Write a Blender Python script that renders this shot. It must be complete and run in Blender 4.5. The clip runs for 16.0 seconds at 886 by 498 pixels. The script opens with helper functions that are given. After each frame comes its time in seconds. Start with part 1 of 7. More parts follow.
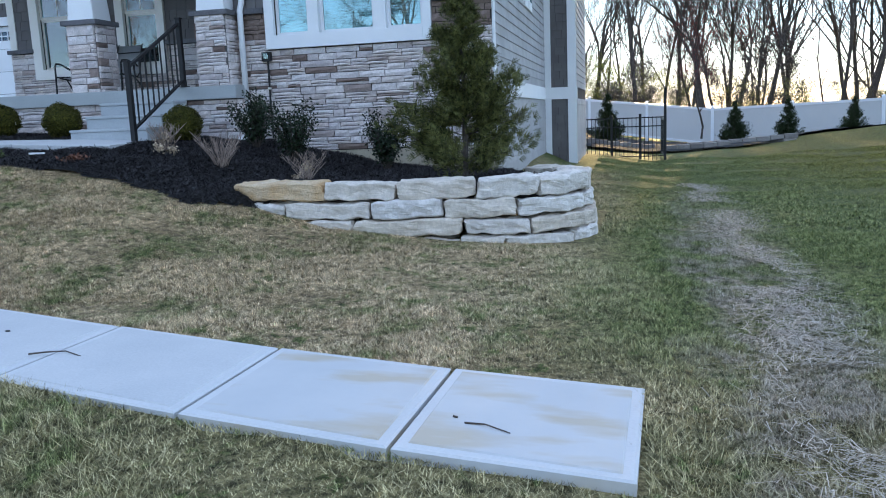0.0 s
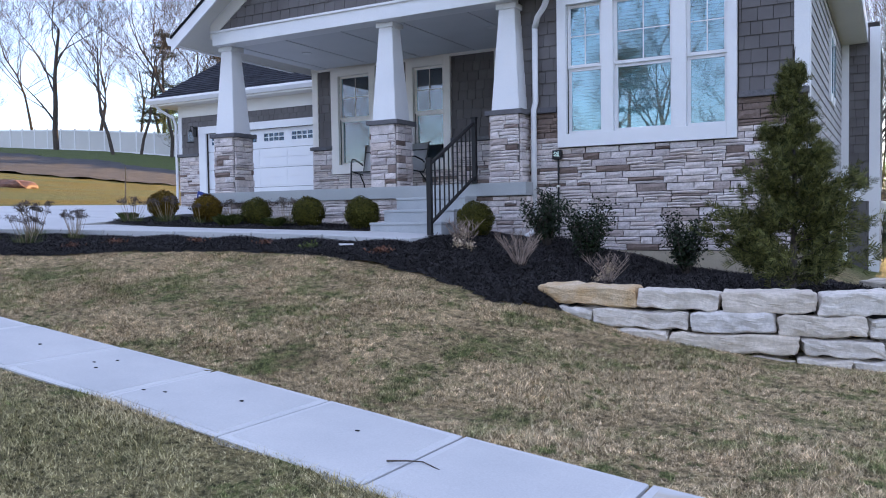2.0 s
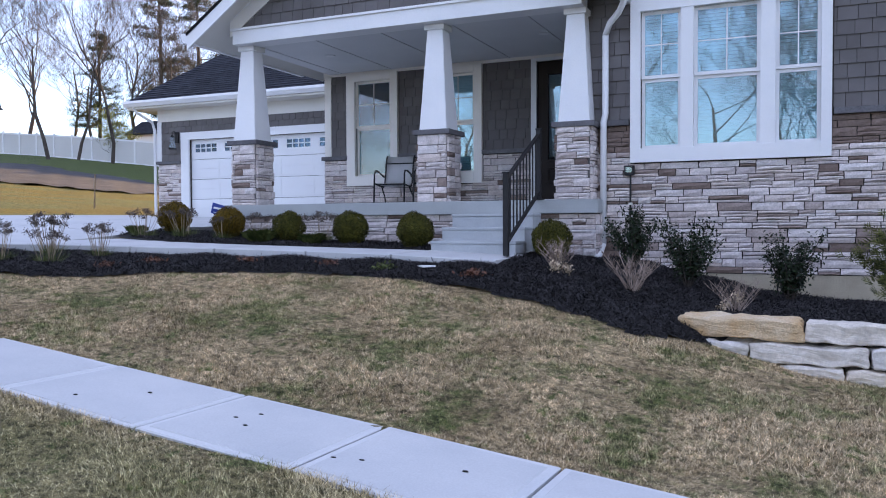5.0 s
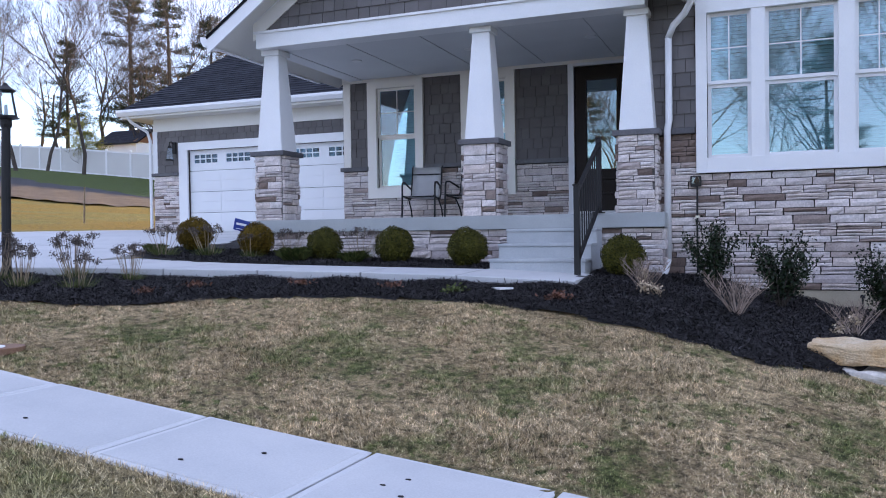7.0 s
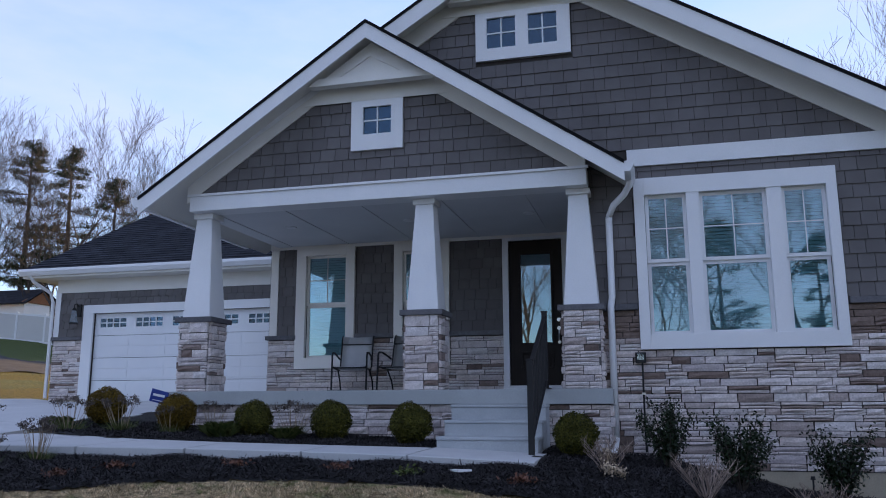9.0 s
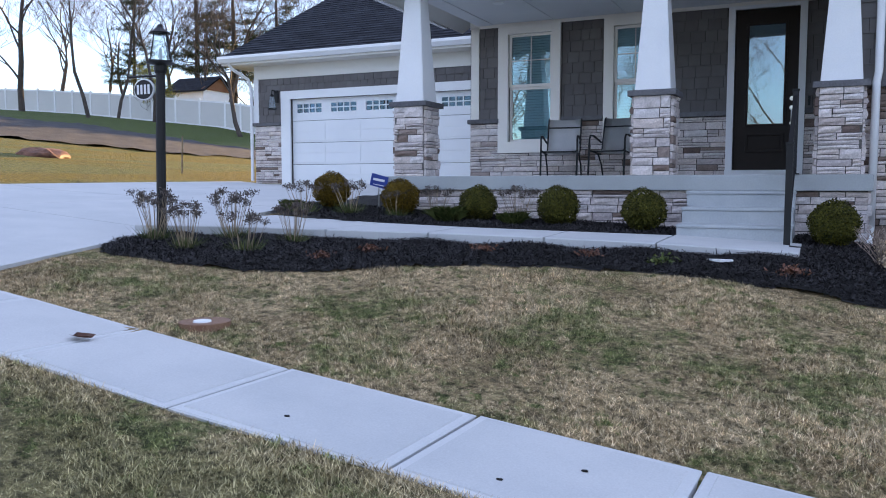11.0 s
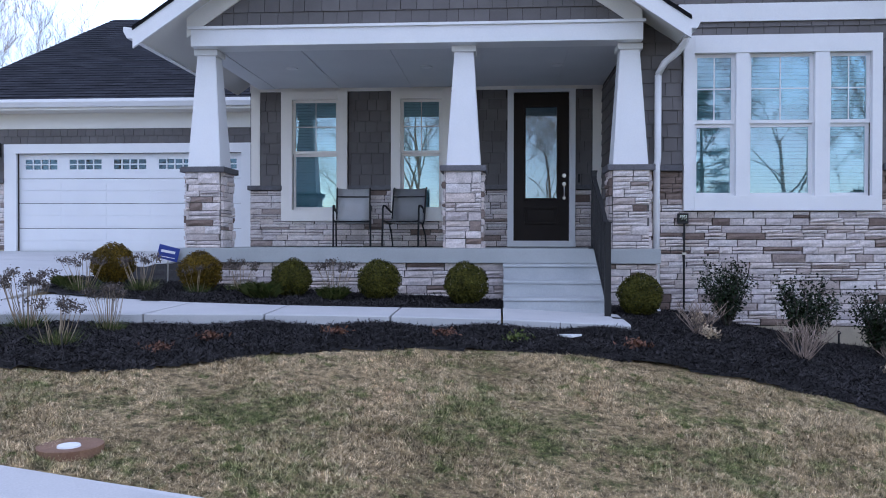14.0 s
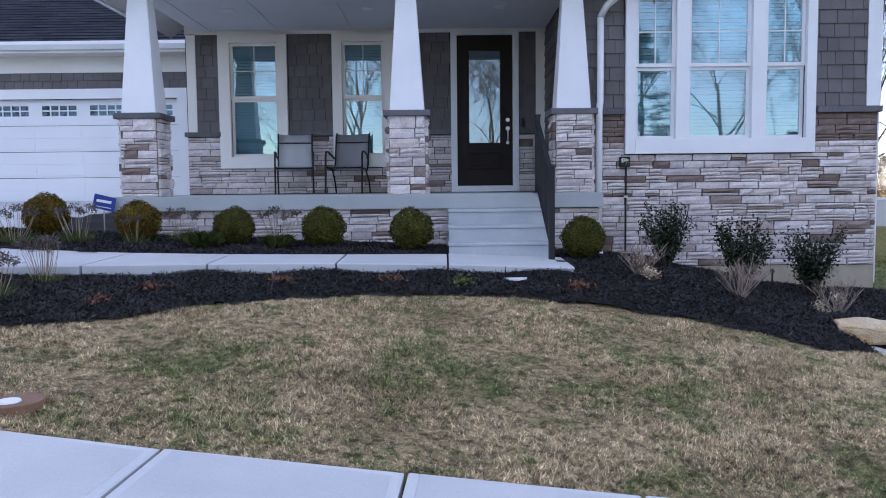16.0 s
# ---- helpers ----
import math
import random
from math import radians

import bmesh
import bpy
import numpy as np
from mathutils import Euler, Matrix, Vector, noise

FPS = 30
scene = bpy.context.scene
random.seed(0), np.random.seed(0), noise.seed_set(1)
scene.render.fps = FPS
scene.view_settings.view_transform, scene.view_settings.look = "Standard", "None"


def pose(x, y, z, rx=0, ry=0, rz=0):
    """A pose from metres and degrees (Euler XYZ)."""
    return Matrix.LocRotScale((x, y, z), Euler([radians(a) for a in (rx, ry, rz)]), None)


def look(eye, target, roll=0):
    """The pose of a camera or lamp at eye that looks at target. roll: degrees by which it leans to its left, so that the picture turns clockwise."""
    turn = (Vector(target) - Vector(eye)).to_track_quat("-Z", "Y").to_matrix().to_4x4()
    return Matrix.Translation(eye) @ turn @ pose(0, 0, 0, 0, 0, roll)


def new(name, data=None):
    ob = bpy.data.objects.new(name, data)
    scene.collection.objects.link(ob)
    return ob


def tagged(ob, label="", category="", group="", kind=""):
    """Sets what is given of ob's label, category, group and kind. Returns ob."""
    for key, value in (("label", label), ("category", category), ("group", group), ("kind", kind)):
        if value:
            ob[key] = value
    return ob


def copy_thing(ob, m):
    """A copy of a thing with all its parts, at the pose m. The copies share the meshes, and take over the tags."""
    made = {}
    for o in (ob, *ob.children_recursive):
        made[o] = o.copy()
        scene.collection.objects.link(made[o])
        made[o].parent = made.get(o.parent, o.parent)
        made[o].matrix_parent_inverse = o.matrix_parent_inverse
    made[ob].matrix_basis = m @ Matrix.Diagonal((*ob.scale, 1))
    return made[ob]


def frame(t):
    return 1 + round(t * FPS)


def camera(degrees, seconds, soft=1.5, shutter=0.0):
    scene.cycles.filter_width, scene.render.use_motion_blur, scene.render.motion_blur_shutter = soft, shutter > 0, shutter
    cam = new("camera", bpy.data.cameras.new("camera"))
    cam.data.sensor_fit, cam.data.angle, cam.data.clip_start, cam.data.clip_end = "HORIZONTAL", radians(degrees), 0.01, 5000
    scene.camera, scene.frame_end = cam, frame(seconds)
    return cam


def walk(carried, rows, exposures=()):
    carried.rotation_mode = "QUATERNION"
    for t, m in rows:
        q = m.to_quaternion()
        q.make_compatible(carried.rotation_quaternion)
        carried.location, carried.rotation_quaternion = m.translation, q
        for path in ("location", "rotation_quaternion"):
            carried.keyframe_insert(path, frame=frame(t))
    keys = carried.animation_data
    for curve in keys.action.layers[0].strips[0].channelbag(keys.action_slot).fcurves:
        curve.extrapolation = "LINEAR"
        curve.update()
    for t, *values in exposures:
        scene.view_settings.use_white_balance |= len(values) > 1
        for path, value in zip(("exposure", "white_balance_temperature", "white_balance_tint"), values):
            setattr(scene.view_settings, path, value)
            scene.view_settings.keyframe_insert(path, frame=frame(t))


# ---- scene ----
cam = camera(57.6, 16.0, soft=1.0)
PATH = [
    (0, (-0.687, 0.027, 1.678), (-1.134, 1.949, 1.351), -2.4),
    (0.5, (-0.819, -0.027, 1.717), (-1.392, 1.875, 1.486), -1.4),
    (1, (-1.013, 0.022, 1.721), (-1.757, 1.873, 1.577), -0.7),
    (1.5, (-1.234, 0.148, 1.752), (-2.13, 1.934, 1.663), -0.6),
    (2, (-1.549, 0.148, 1.777), (-2.524, 1.892, 1.693), -0.9),
    (2.5, (-1.921, 0.07, 1.805), (-2.926, 1.795, 1.691), -1.4),
    (3, (-2.282, 0.07, 1.806), (-3.301, 1.786, 1.675), -1.7),
    (3.5, (-2.608, 0.028, 1.81), (-3.635, 1.739, 1.675), -1.5),
    (4, (-2.965, -0.01, 1.829), (-3.954, 1.723, 1.693), -1.2),
    (4.5, (-3.317, 0.121, 1.878), (-4.232, 1.895, 1.749), -0.6),
    (4.7, (-3.454, 0.135, 1.883), (-4.309, 1.941, 1.811), -0.4),
    (6.8, (-4.886, 0.372, 1.992), (-5.631, 2.228, 1.958), -0.2),
    (7, (-5.038, 0.421, 2.007), (-5.777, 2.279, 1.968), -0.8),
    (7.5, (-5.379, 0.568, 2.061), (-6.076, 2.439, 2.195), -0.8),
    (8, (-5.651, 0.502, 2.111), (-6.205, 2.382, 2.505), -0.1),
    (8.5, (-5.69, 0.551, 2.077), (-6.175, 2.42, 2.599), -0.2),
    (9, (-5.691, 0.565, 2.07), (-6.182, 2.467, 2.445), -0.2),
    (9.5, (-5.728, 0.633, 2.072), (-6.367, 2.528, 2.108), -0.1),
    (10, (-6.010, 0.562, 2.078), (-6.813, 2.389, 1.951), 0.2),
    (10.2, (-6.137, 0.580, 2.072), (-6.995, 2.379, 1.909), 0.2),
    (12.3, (-7.782, 0.688, 2.268), (-8.461, 2.566, 2.154), -1.0),
    (12.5, (-7.923, 0.708, 2.28), (-8.534, 2.611, 2.192), -0.7),
    (13, (-8.164, 0.66, 2.305), (-8.579, 2.617, 2.269), -0.1),
    (13.5, (-8.207, 0.638, 2.313), (-8.436, 2.625, 2.296), 0.1),
    (14, (-8.2, 0.613, 2.314), (-8.344, 2.608, 2.298), 0.1),
    (14.5, (-8.189, 0.601, 2.325), (-8.273, 2.599, 2.306), 0.1),
    (15, (-8.194, 0.621, 2.314), (-8.236, 2.62, 2.26), -0.1),
    (15.5, (-8.21, 0.633, 2.309), (-8.208, 2.63, 2.198), -0.3),
    (16, (-8.214, 0.625, 2.308), (-8.22, 2.62, 2.158), -0.6),
]
EXPOSURES = [(0.0, 1.78, 5950, 6), (1.0, 1.79, 6200, 14), (2.5, 1.80, 6400, 20), (7.0, 1.86, 6450, 21), (7.6, 1.78, 6300, 20), (8.1, 1.60, 6100, 19), (8.6, 1.22, 6080, 19), (9.0, 0.94, 6080, 19), (9.5, 1.54, 6250, 15), (10.2, 1.77, 6380, 14), (12.4, 1.68, 6420, 20), (13.5, 1.80, 6450, 20), (16.0, 1.80, 6450, 20)]
walk(cam, [(t, look(eye, target, roll)) for t, eye, target, roll in PATH], EXPOSURES)

# ---- world and sun ----
SUN_AZ, SUN_EL = 3.0, 10.0  # degrees left of +y, above the horizon
world = bpy.data.worlds.new("evening_sky")
scene.world = world
world.use_nodes = True
wn, wl = world.node_tree.nodes, world.node_tree.links
wn.clear()
w_out = wn.new("ShaderNodeOutputWorld")
w_bg = wn.new("ShaderNodeBackground")
w_bg.inputs["Strength"].default_value = 0.15
w_sky = wn.new("ShaderNodeTexSky")
w_sky.sky_type, w_sky.sun_disc = "NISHITA", False
w_sky.sun_elevation, w_sky.sun_rotation = radians(SUN_EL), radians(SUN_AZ)
w_sky.air_density, w_sky.dust_density, w_sky.ozone_density = 1.0, 0.1, 3.0
w_co = wn.new("ShaderNodeTexCoord")
w_map = wn.new("ShaderNodeMapping")
w_map.inputs["Scale"].default_value = (1.4, 1.4, 4.2)
w_noise = wn.new("ShaderNodeTexNoise")
w_noise.inputs["Scale"].default_value, w_noise.inputs["Detail"].default_value, w_noise.inputs["Roughness"].default_value = 1.7, 6.0, 0.55
w_ramp = wn.new("ShaderNodeValToRGB")
w_ramp.color_ramp.elements[0].position, w_ramp.color_ramp.elements[1].position = 0.16, 0.74
w_mix = wn.new("ShaderNodeMix")
w_mix.data_type = "RGBA"
w_mix.inputs["B"].default_value = (2.6, 2.98, 3.95, 1)
wl.new(w_co.outputs["Generated"], w_map.inputs["Vector"])
wl.new(w_map.outputs["Vector"], w_noise.inputs["Vector"])
wl.new(w_noise.outputs["Fac"], w_ramp.inputs["Fac"])
wl.new(w_ramp.outputs["Color"], w_mix.inputs["Factor"])
wl.new(w_sky.outputs["Color"], w_mix.inputs["A"])
wl.new(w_mix.outputs["Result"], w_bg.inputs["Color"])
wl.new(w_bg.outputs["Background"], w_out.inputs["Surface"])

sun_data = bpy.data.lights.new("sun", "SUN")
sun_data.energy, sun_data.angle, sun_data.color = 5.0, radians(0.6), (1.0, 0.66, 0.28)
sun = new("sun", sun_data)
_a, _e = radians(SUN_AZ), radians(SUN_EL)
sun.matrix_world = look((math.sin(_a) * 60, math.cos(_a) * 60, 60 * math.tan(_e)), (0, 0, 0))

# ---- materials ----
def principled(name, rough=0.6, metal=0.0, spec=0.5):
    m = bpy.data.materials.new(name)
    m.use_nodes = True
    n = m.node_tree.nodes
    b = n["Principled BSDF"]
    b.inputs["Roughness"].default_value, b.inputs["Metallic"].default_value = rough, metal
    b.inputs["Specular IOR Level"].default_value = spec
    return m, n, m.node_tree.links, b


def noise_node(n, l, scale, detail=4.0, rough=0.6, coord="Object", stretch=None):
    co = n.new("ShaderNodeTexCoord")
    t = n.new("ShaderNodeTexNoise")
    t.inputs["Scale"].default_value, t.inputs["Detail"].default_value, t.inputs["Roughness"].default_value = scale, detail, rough
    out = co.outputs[coord]
    if coord == "World":
        out = n.new("ShaderNodeNewGeometry").outputs["Position"]
    if stretch:
        mp = n.new("ShaderNodeMapping")
        mp.inputs["Scale"].default_value = stretch
        l.new(out, mp.inputs["Vector"])
        out = mp.outputs["Vector"]
    l.new(out, t.inputs["Vector"])
    return t.outputs["Fac"]


def position(n):
    return n.new("ShaderNodeNewGeometry").outputs["Position"]


def world_noise(n, l, scale, detail=4.0, rough=0.6, stretch=None):
    t = n.new("ShaderNodeTexNoise")
    t.inputs["Scale"].default_value, t.inputs["Detail"].default_value, t.inputs["Roughness"].default_value = scale, detail, rough
    out = position(n)
    if stretch:
        mp = n.new("ShaderNodeMapping")
        mp.inputs["Scale"].default_value = stretch
        l.new(out, mp.inputs["Vector"])
        out = mp.outputs["Vector"]
    l.new(out, t.inputs["Vector"])
    return t.outputs["Fac"]


def ramp(n, l, fac, stops):
    r = n.new("ShaderNodeValToRGB")
    e = r.color_ramp.elements
    while len(e) < len(stops):
        e.new(0.5)
    for k, (p, c) in zip(e, stops):
        k.position, k.color = p, (*c, 1)
    l.new(fac, r.inputs["Fac"])
    return r.outputs["Color"]


def mix(n, l, fac, a, b, kind="MIX"):
    m = n.new("ShaderNodeMix")
    m.data_type, m.blend_type = "RGBA", kind
    for socket, v in (("Factor", fac), ("A", a), ("B", b)):
        if isinstance(v, (int, float)):
            m.inputs[socket].default_value = v
        elif isinstance(v, tuple):
            m.inputs[socket].default_value = (*v, 1)
        else:
            l.new(v, m.inputs[socket])
    return m.outputs["Result"]


def bump(n, l, b, fac, strength, distance=0.01):
    k = n.new("ShaderNodeBump")
    k.inputs["Strength"].default_value, k.inputs["Distance"].default_value = strength, distance
    l.new(fac, k.inputs["Height"])
    l.new(k.outputs["Normal"], b.inputs["Normal"])


def speckled(name, low, high, scale=8.0, fine=120.0, rough=0.7, grain=0.25, bump_by=0.2, metal=0.0, spec=0.4, depth=0.004):
    """A surface whose colour drifts between two tones, with fine grain."""
    m, n, l, b = principled(name, rough, metal, spec)
    big = world_noise(n, l, scale, 5)
    small = world_noise(n, l, fine, 3)
    c = ramp(n, l, big, [(0.3, low), (0.7, high)])
    g = ramp(n, l, small, [(0.25, (1 - grain,) * 3), (0.75, (1 + grain,) * 3)])
    l.new(mix(n, l, 1.0, c, g, "MULTIPLY"), b.inputs["Base Color"])
    if bump_by:
        bump(n, l, b, small, bump_by, depth)
    return m


def per_piece(name, tones, rough=0.8, fine=45.0, grain=0.3, bump_by=0.5, depth=0.006, blotch=6.0, spec=0.3):
    """Pieces that each take a tone of their own, with blotches and grain."""
    m, n, l, b = principled(name, rough, 0, spec)
    info = n.new("ShaderNodeObjectInfo")
    c = ramp(n, l, info.outputs["Random"], tones)
    big = world_noise(n, l, blotch, 4)
    small = world_noise(n, l, fine, 5, 0.7)
    c = mix(n, l, 1.0, c, ramp(n, l, big, [(0.3, (0.82, 0.80, 0.78)), (0.7, (1.15, 1.13, 1.12))]), "MULTIPLY")
    c = mix(n, l, 1.0, c, ramp(n, l, small, [(0.25, (1 - grain,) * 3), (0.75, (1 + grain,) * 3)]), "MULTIPLY")
    l.new(c, b.inputs["Base Color"])
    if bump_by:
        bump(n, l, b, small, bump_by, depth)
    return m


white_trim = speckled("white_trim_paint", (0.74, 0.75, 0.76), (0.80, 0.80, 0.80), 1.5, 60, 0.45, 0.03, 0.05)
soffit_paint = speckled("cream_soffit_paint", (0.70, 0.68, 0.63), (0.76, 0.74, 0.69), 1.2, 60, 0.55, 0.03, 0.04)
cream_trim = speckled("cream_trim_paint", (0.78, 0.74, 0.68), (0.84, 0.80, 0.74), 1.5, 60, 0.45, 0.03, 0.05)
ceiling_paint = speckled("porch_ceiling_paint", (0.62, 0.63, 0.64), (0.68, 0.69, 0.70), 1.0, 60, 0.55, 0.03, 0.03)
vinyl = speckled("white_vinyl", (0.70, 0.71, 0.72), (0.78, 0.78, 0.78), 0.6, 40, 0.35, 0.04, 0.02)
concrete_pale = speckled("pale_concrete", (0.44, 0.45, 0.455), (0.53, 0.53, 0.525), 1.1, 90, 0.85, 0.08, 0.25, depth=0.002)
concrete_rim = speckled("tooled_concrete_rim", (0.50, 0.51, 0.515), (0.57, 0.57, 0.565), 1.4, 70, 0.7, 0.05, 0.08, depth=0.001)
concrete_porch = speckled("painted_grey_concrete", (0.33, 0.35, 0.35), (0.40, 0.42, 0.42), 1.6, 60, 0.7, 0.06, 0.15, depth=0.002)
concrete_step = speckled("step_concrete", (0.34, 0.365, 0.38), (0.43, 0.45, 0.46), 2.2, 60, 0.75, 0.08, 0.2, depth=0.002)
foundation_mat = speckled("tan_foundation", (0.36, 0.31, 0.23), (0.46, 0.40, 0.30), 3.0, 60, 0.85, 0.12, 0.3)
mortar = speckled("mortar", (0.10, 0.095, 0.09), (0.16, 0.15, 0.145), 10, 90, 0.95, 0.3, 0.5)
stone_veneer = per_piece("stone_veneer", [(0.0, (0.465, 0.414, 0.408)), (0.2, (0.60, 0.545, 0.53)), (0.45, (0.69, 0.63, 0.61)), (0.60, (0.58, 0.50, 0.46)), (0.76, (0.64, 0.605, 0.60)), (0.87, (0.44, 0.375, 0.35)), (0.93, (0.22, 0.165, 0.14)), (1.0, (0.155, 0.115, 0.10))], 0.85)
wall_stone = per_piece("pale_limestone", [(0.0, (0.56, 0.50, 0.42)), (0.4, (0.64, 0.62, 0.585)), (0.7, (0.58, 0.52, 0.44)), (1.0, (0.60, 0.585, 0.57))], 0.9, 34, 0.2, 0.5, 0.010, 7.0)
rust_stone = speckled("rusty_limestone", (0.50, 0.31, 0.14), (0.64, 0.52, 0.36), 4, 55, 0.85, 0.2, 0.8, depth=0.02)
ledge_stone = per_piece("slate_ledge", [(0.0, (0.10, 0.10, 0.11)), (1.0, (0.15, 0.15, 0.16))], 0.8, 40, 0.3, 0.6)
shingle_siding = per_piece("grey_shake", [(0.0, (0.122, 0.114, 0.114)), (0.5, (0.133, 0.125, 0.125)), (1.0, (0.144, 0.136, 0.136))], 0.65, 70, 0.08, 0.25, 0.003, 1.5)
shake_back = speckled("shake_backing", (0.036, 0.029, 0.026), (0.048, 0.040, 0.036), 5, 60, 0.8, 0.1, 0.1)
lap_paint = per_piece("light_grey_lap", [(0.0, (0.33, 0.33, 0.335)), (1.0, (0.37, 0.37, 0.375))], 0.55, 70, 0.06, 0.15, 0.002, 2.0)
door_paint = speckled("dark_door_paint", (0.016, 0.011, 0.009), (0.022, 0.015, 0.012), 3, 80, 0.5, 0.1, 0.05, 0.0, 0.2)
garage_paint = speckled("white_garage_door", (0.72, 0.73, 0.75), (0.78, 0.79, 0.80), 0.8, 70, 0.4, 0.03, 0.06)
black_metal = speckled("black_powder_coat", (0.007, 0.007, 0.008), (0.011, 0.011, 0.012), 6, 90, 0.55, 0.1, 0.05)
steel = speckled("brushed_nickel", (0.55, 0.54, 0.52), (0.65, 0.64, 0.62), 8, 90, 0.3, 0.05, 0.0, 1.0)
interior_paint = speckled("interior_paint", (0.30, 0.29, 0.27), (0.34, 0.33, 0.31), 1, 40, 0.8, 0.03, 0.0)
blind_white = speckled("white_blind", (0.62, 0.66, 0.66), (0.68, 0.72, 0.72), 2, 40, 0.5, 0.03, 0.0)
dark_soil = speckled("dark_soil", (0.010, 0.009, 0.009), (0.02, 0.018, 0.017), 9, 70, 0.95, 0.4, 0.8, depth=0.02)
asphalt = speckled("asphalt", (0.045, 0.045, 0.047), (0.06, 0.06, 0.06), 2, 150, 0.9, 0.3, 0.5)


def make_glass(name, gloss, tint, sheen=(0.86, 0.95, 1.0)):
    m = bpy.data.materials.new(name)
    m.use_nodes = True
    n, l = m.node_tree.nodes, m.node_tree.links
    n.clear()
    out, mx = n.new("ShaderNodeOutputMaterial"), n.new("ShaderNodeMixShader")
    tr, gl = n.new("ShaderNodeBsdfTransparent"), n.new("ShaderNodeBsdfGlossy")
    tr.inputs["Color"].default_value = (*tint, 1)
    gl.inputs["Roughness"].default_value = 0.01
    gl.inputs["Color"].default_value = (*sheen, 1)
    fr = n.new("ShaderNodeFresnel")
    fr.inputs["IOR"].default_value = gloss
    l.new(fr.outputs["Fac"], mx.inputs["Fac"])
    l.new(tr.outputs["BSDF"], mx.inputs[1])
    l.new(gl.outputs["BSDF"], mx.inputs[2])
    l.new(mx.outputs["Shader"], out.inputs["Surface"])
    return m


def stained_concrete_material():
    """Pale concrete with a tan water stain."""
    m, n, l, b = principled("stained_concrete", 0.85, 0, 0.4)
    c = ramp(n, l, world_noise(n, l, 1.1, 5), [(0.3, (0.44, 0.45, 0.455)), (0.7, (0.53, 0.53, 0.525))])
    stain = ramp(n, l, world_noise(n, l, 2.0, 4, 0.5, (0.8, 2.4, 1)), [(0.50, (0, 0, 0)), (0.66, (0.55,) * 3)])
    l.new(mix(n, l, stain, c, (0.42, 0.33, 0.19)), b.inputs["Base Color"])
    bump(n, l, b, world_noise(n, l, 90, 3), 0.25, 0.002)
    return m


concrete_stained = stained_concrete_material()
window_glass = make_glass("coated_window_glass", 2.3, (0.66, 0.88, 0.92))
# Deep blue of the reflected sky is put into the gloss tint.
attic_glass = make_glass("plain_dark_glass", 1.75, (0.4, 0.45, 0.5), (0.55, 0.78, 1.0))
lamp_glass = make_glass("lamp_glass", 1.8, (0.9, 0.95, 0.95))


def roof_material():
    m, n, l, b = principled("dark_roof_shingles", 0.9, 0, 0.2)
    co = n.new("ShaderNodeTexCoord")
    mp = n.new("ShaderNodeMapping")
    brick = n.new("ShaderNodeTexBrick")
    brick.offset, brick.inputs["Scale"].default_value = 0.43, 1.0
    brick.inputs["Brick Width"].default_value, brick.inputs["Row Height"].default_value = 0.28, 0.14
    brick.inputs["Mortar Size"].default_value, brick.inputs["Mortar Smooth"].default_value = 0.006, 0.6
    brick.inputs["Color1"].default_value, brick.inputs["Color2"].default_value = (0.015, 0.017, 0.023, 1), (0.034, 0.037, 0.048, 1)
    brick.inputs["Mortar"].default_value = (0.004, 0.004, 0.005, 1)
    l.new(co.outputs["UV"], mp.inputs["Vector"])
    l.new(mp.outputs["Vector"], brick.inputs["Vector"])
    g = ramp(n, l, world_noise(n, l, 60, 3), [(0.25, (0.7,) * 3), (0.75, (1.35,) * 3)])
    l.new(mix(n, l, 1.0, brick.outputs["Color"], g, "MULTIPLY"), b.inputs["Base Color"])
    bump(n, l, b, brick.outputs["Fac"], 0.6, -0.02)
    return m


roof_shingle = roof_material()


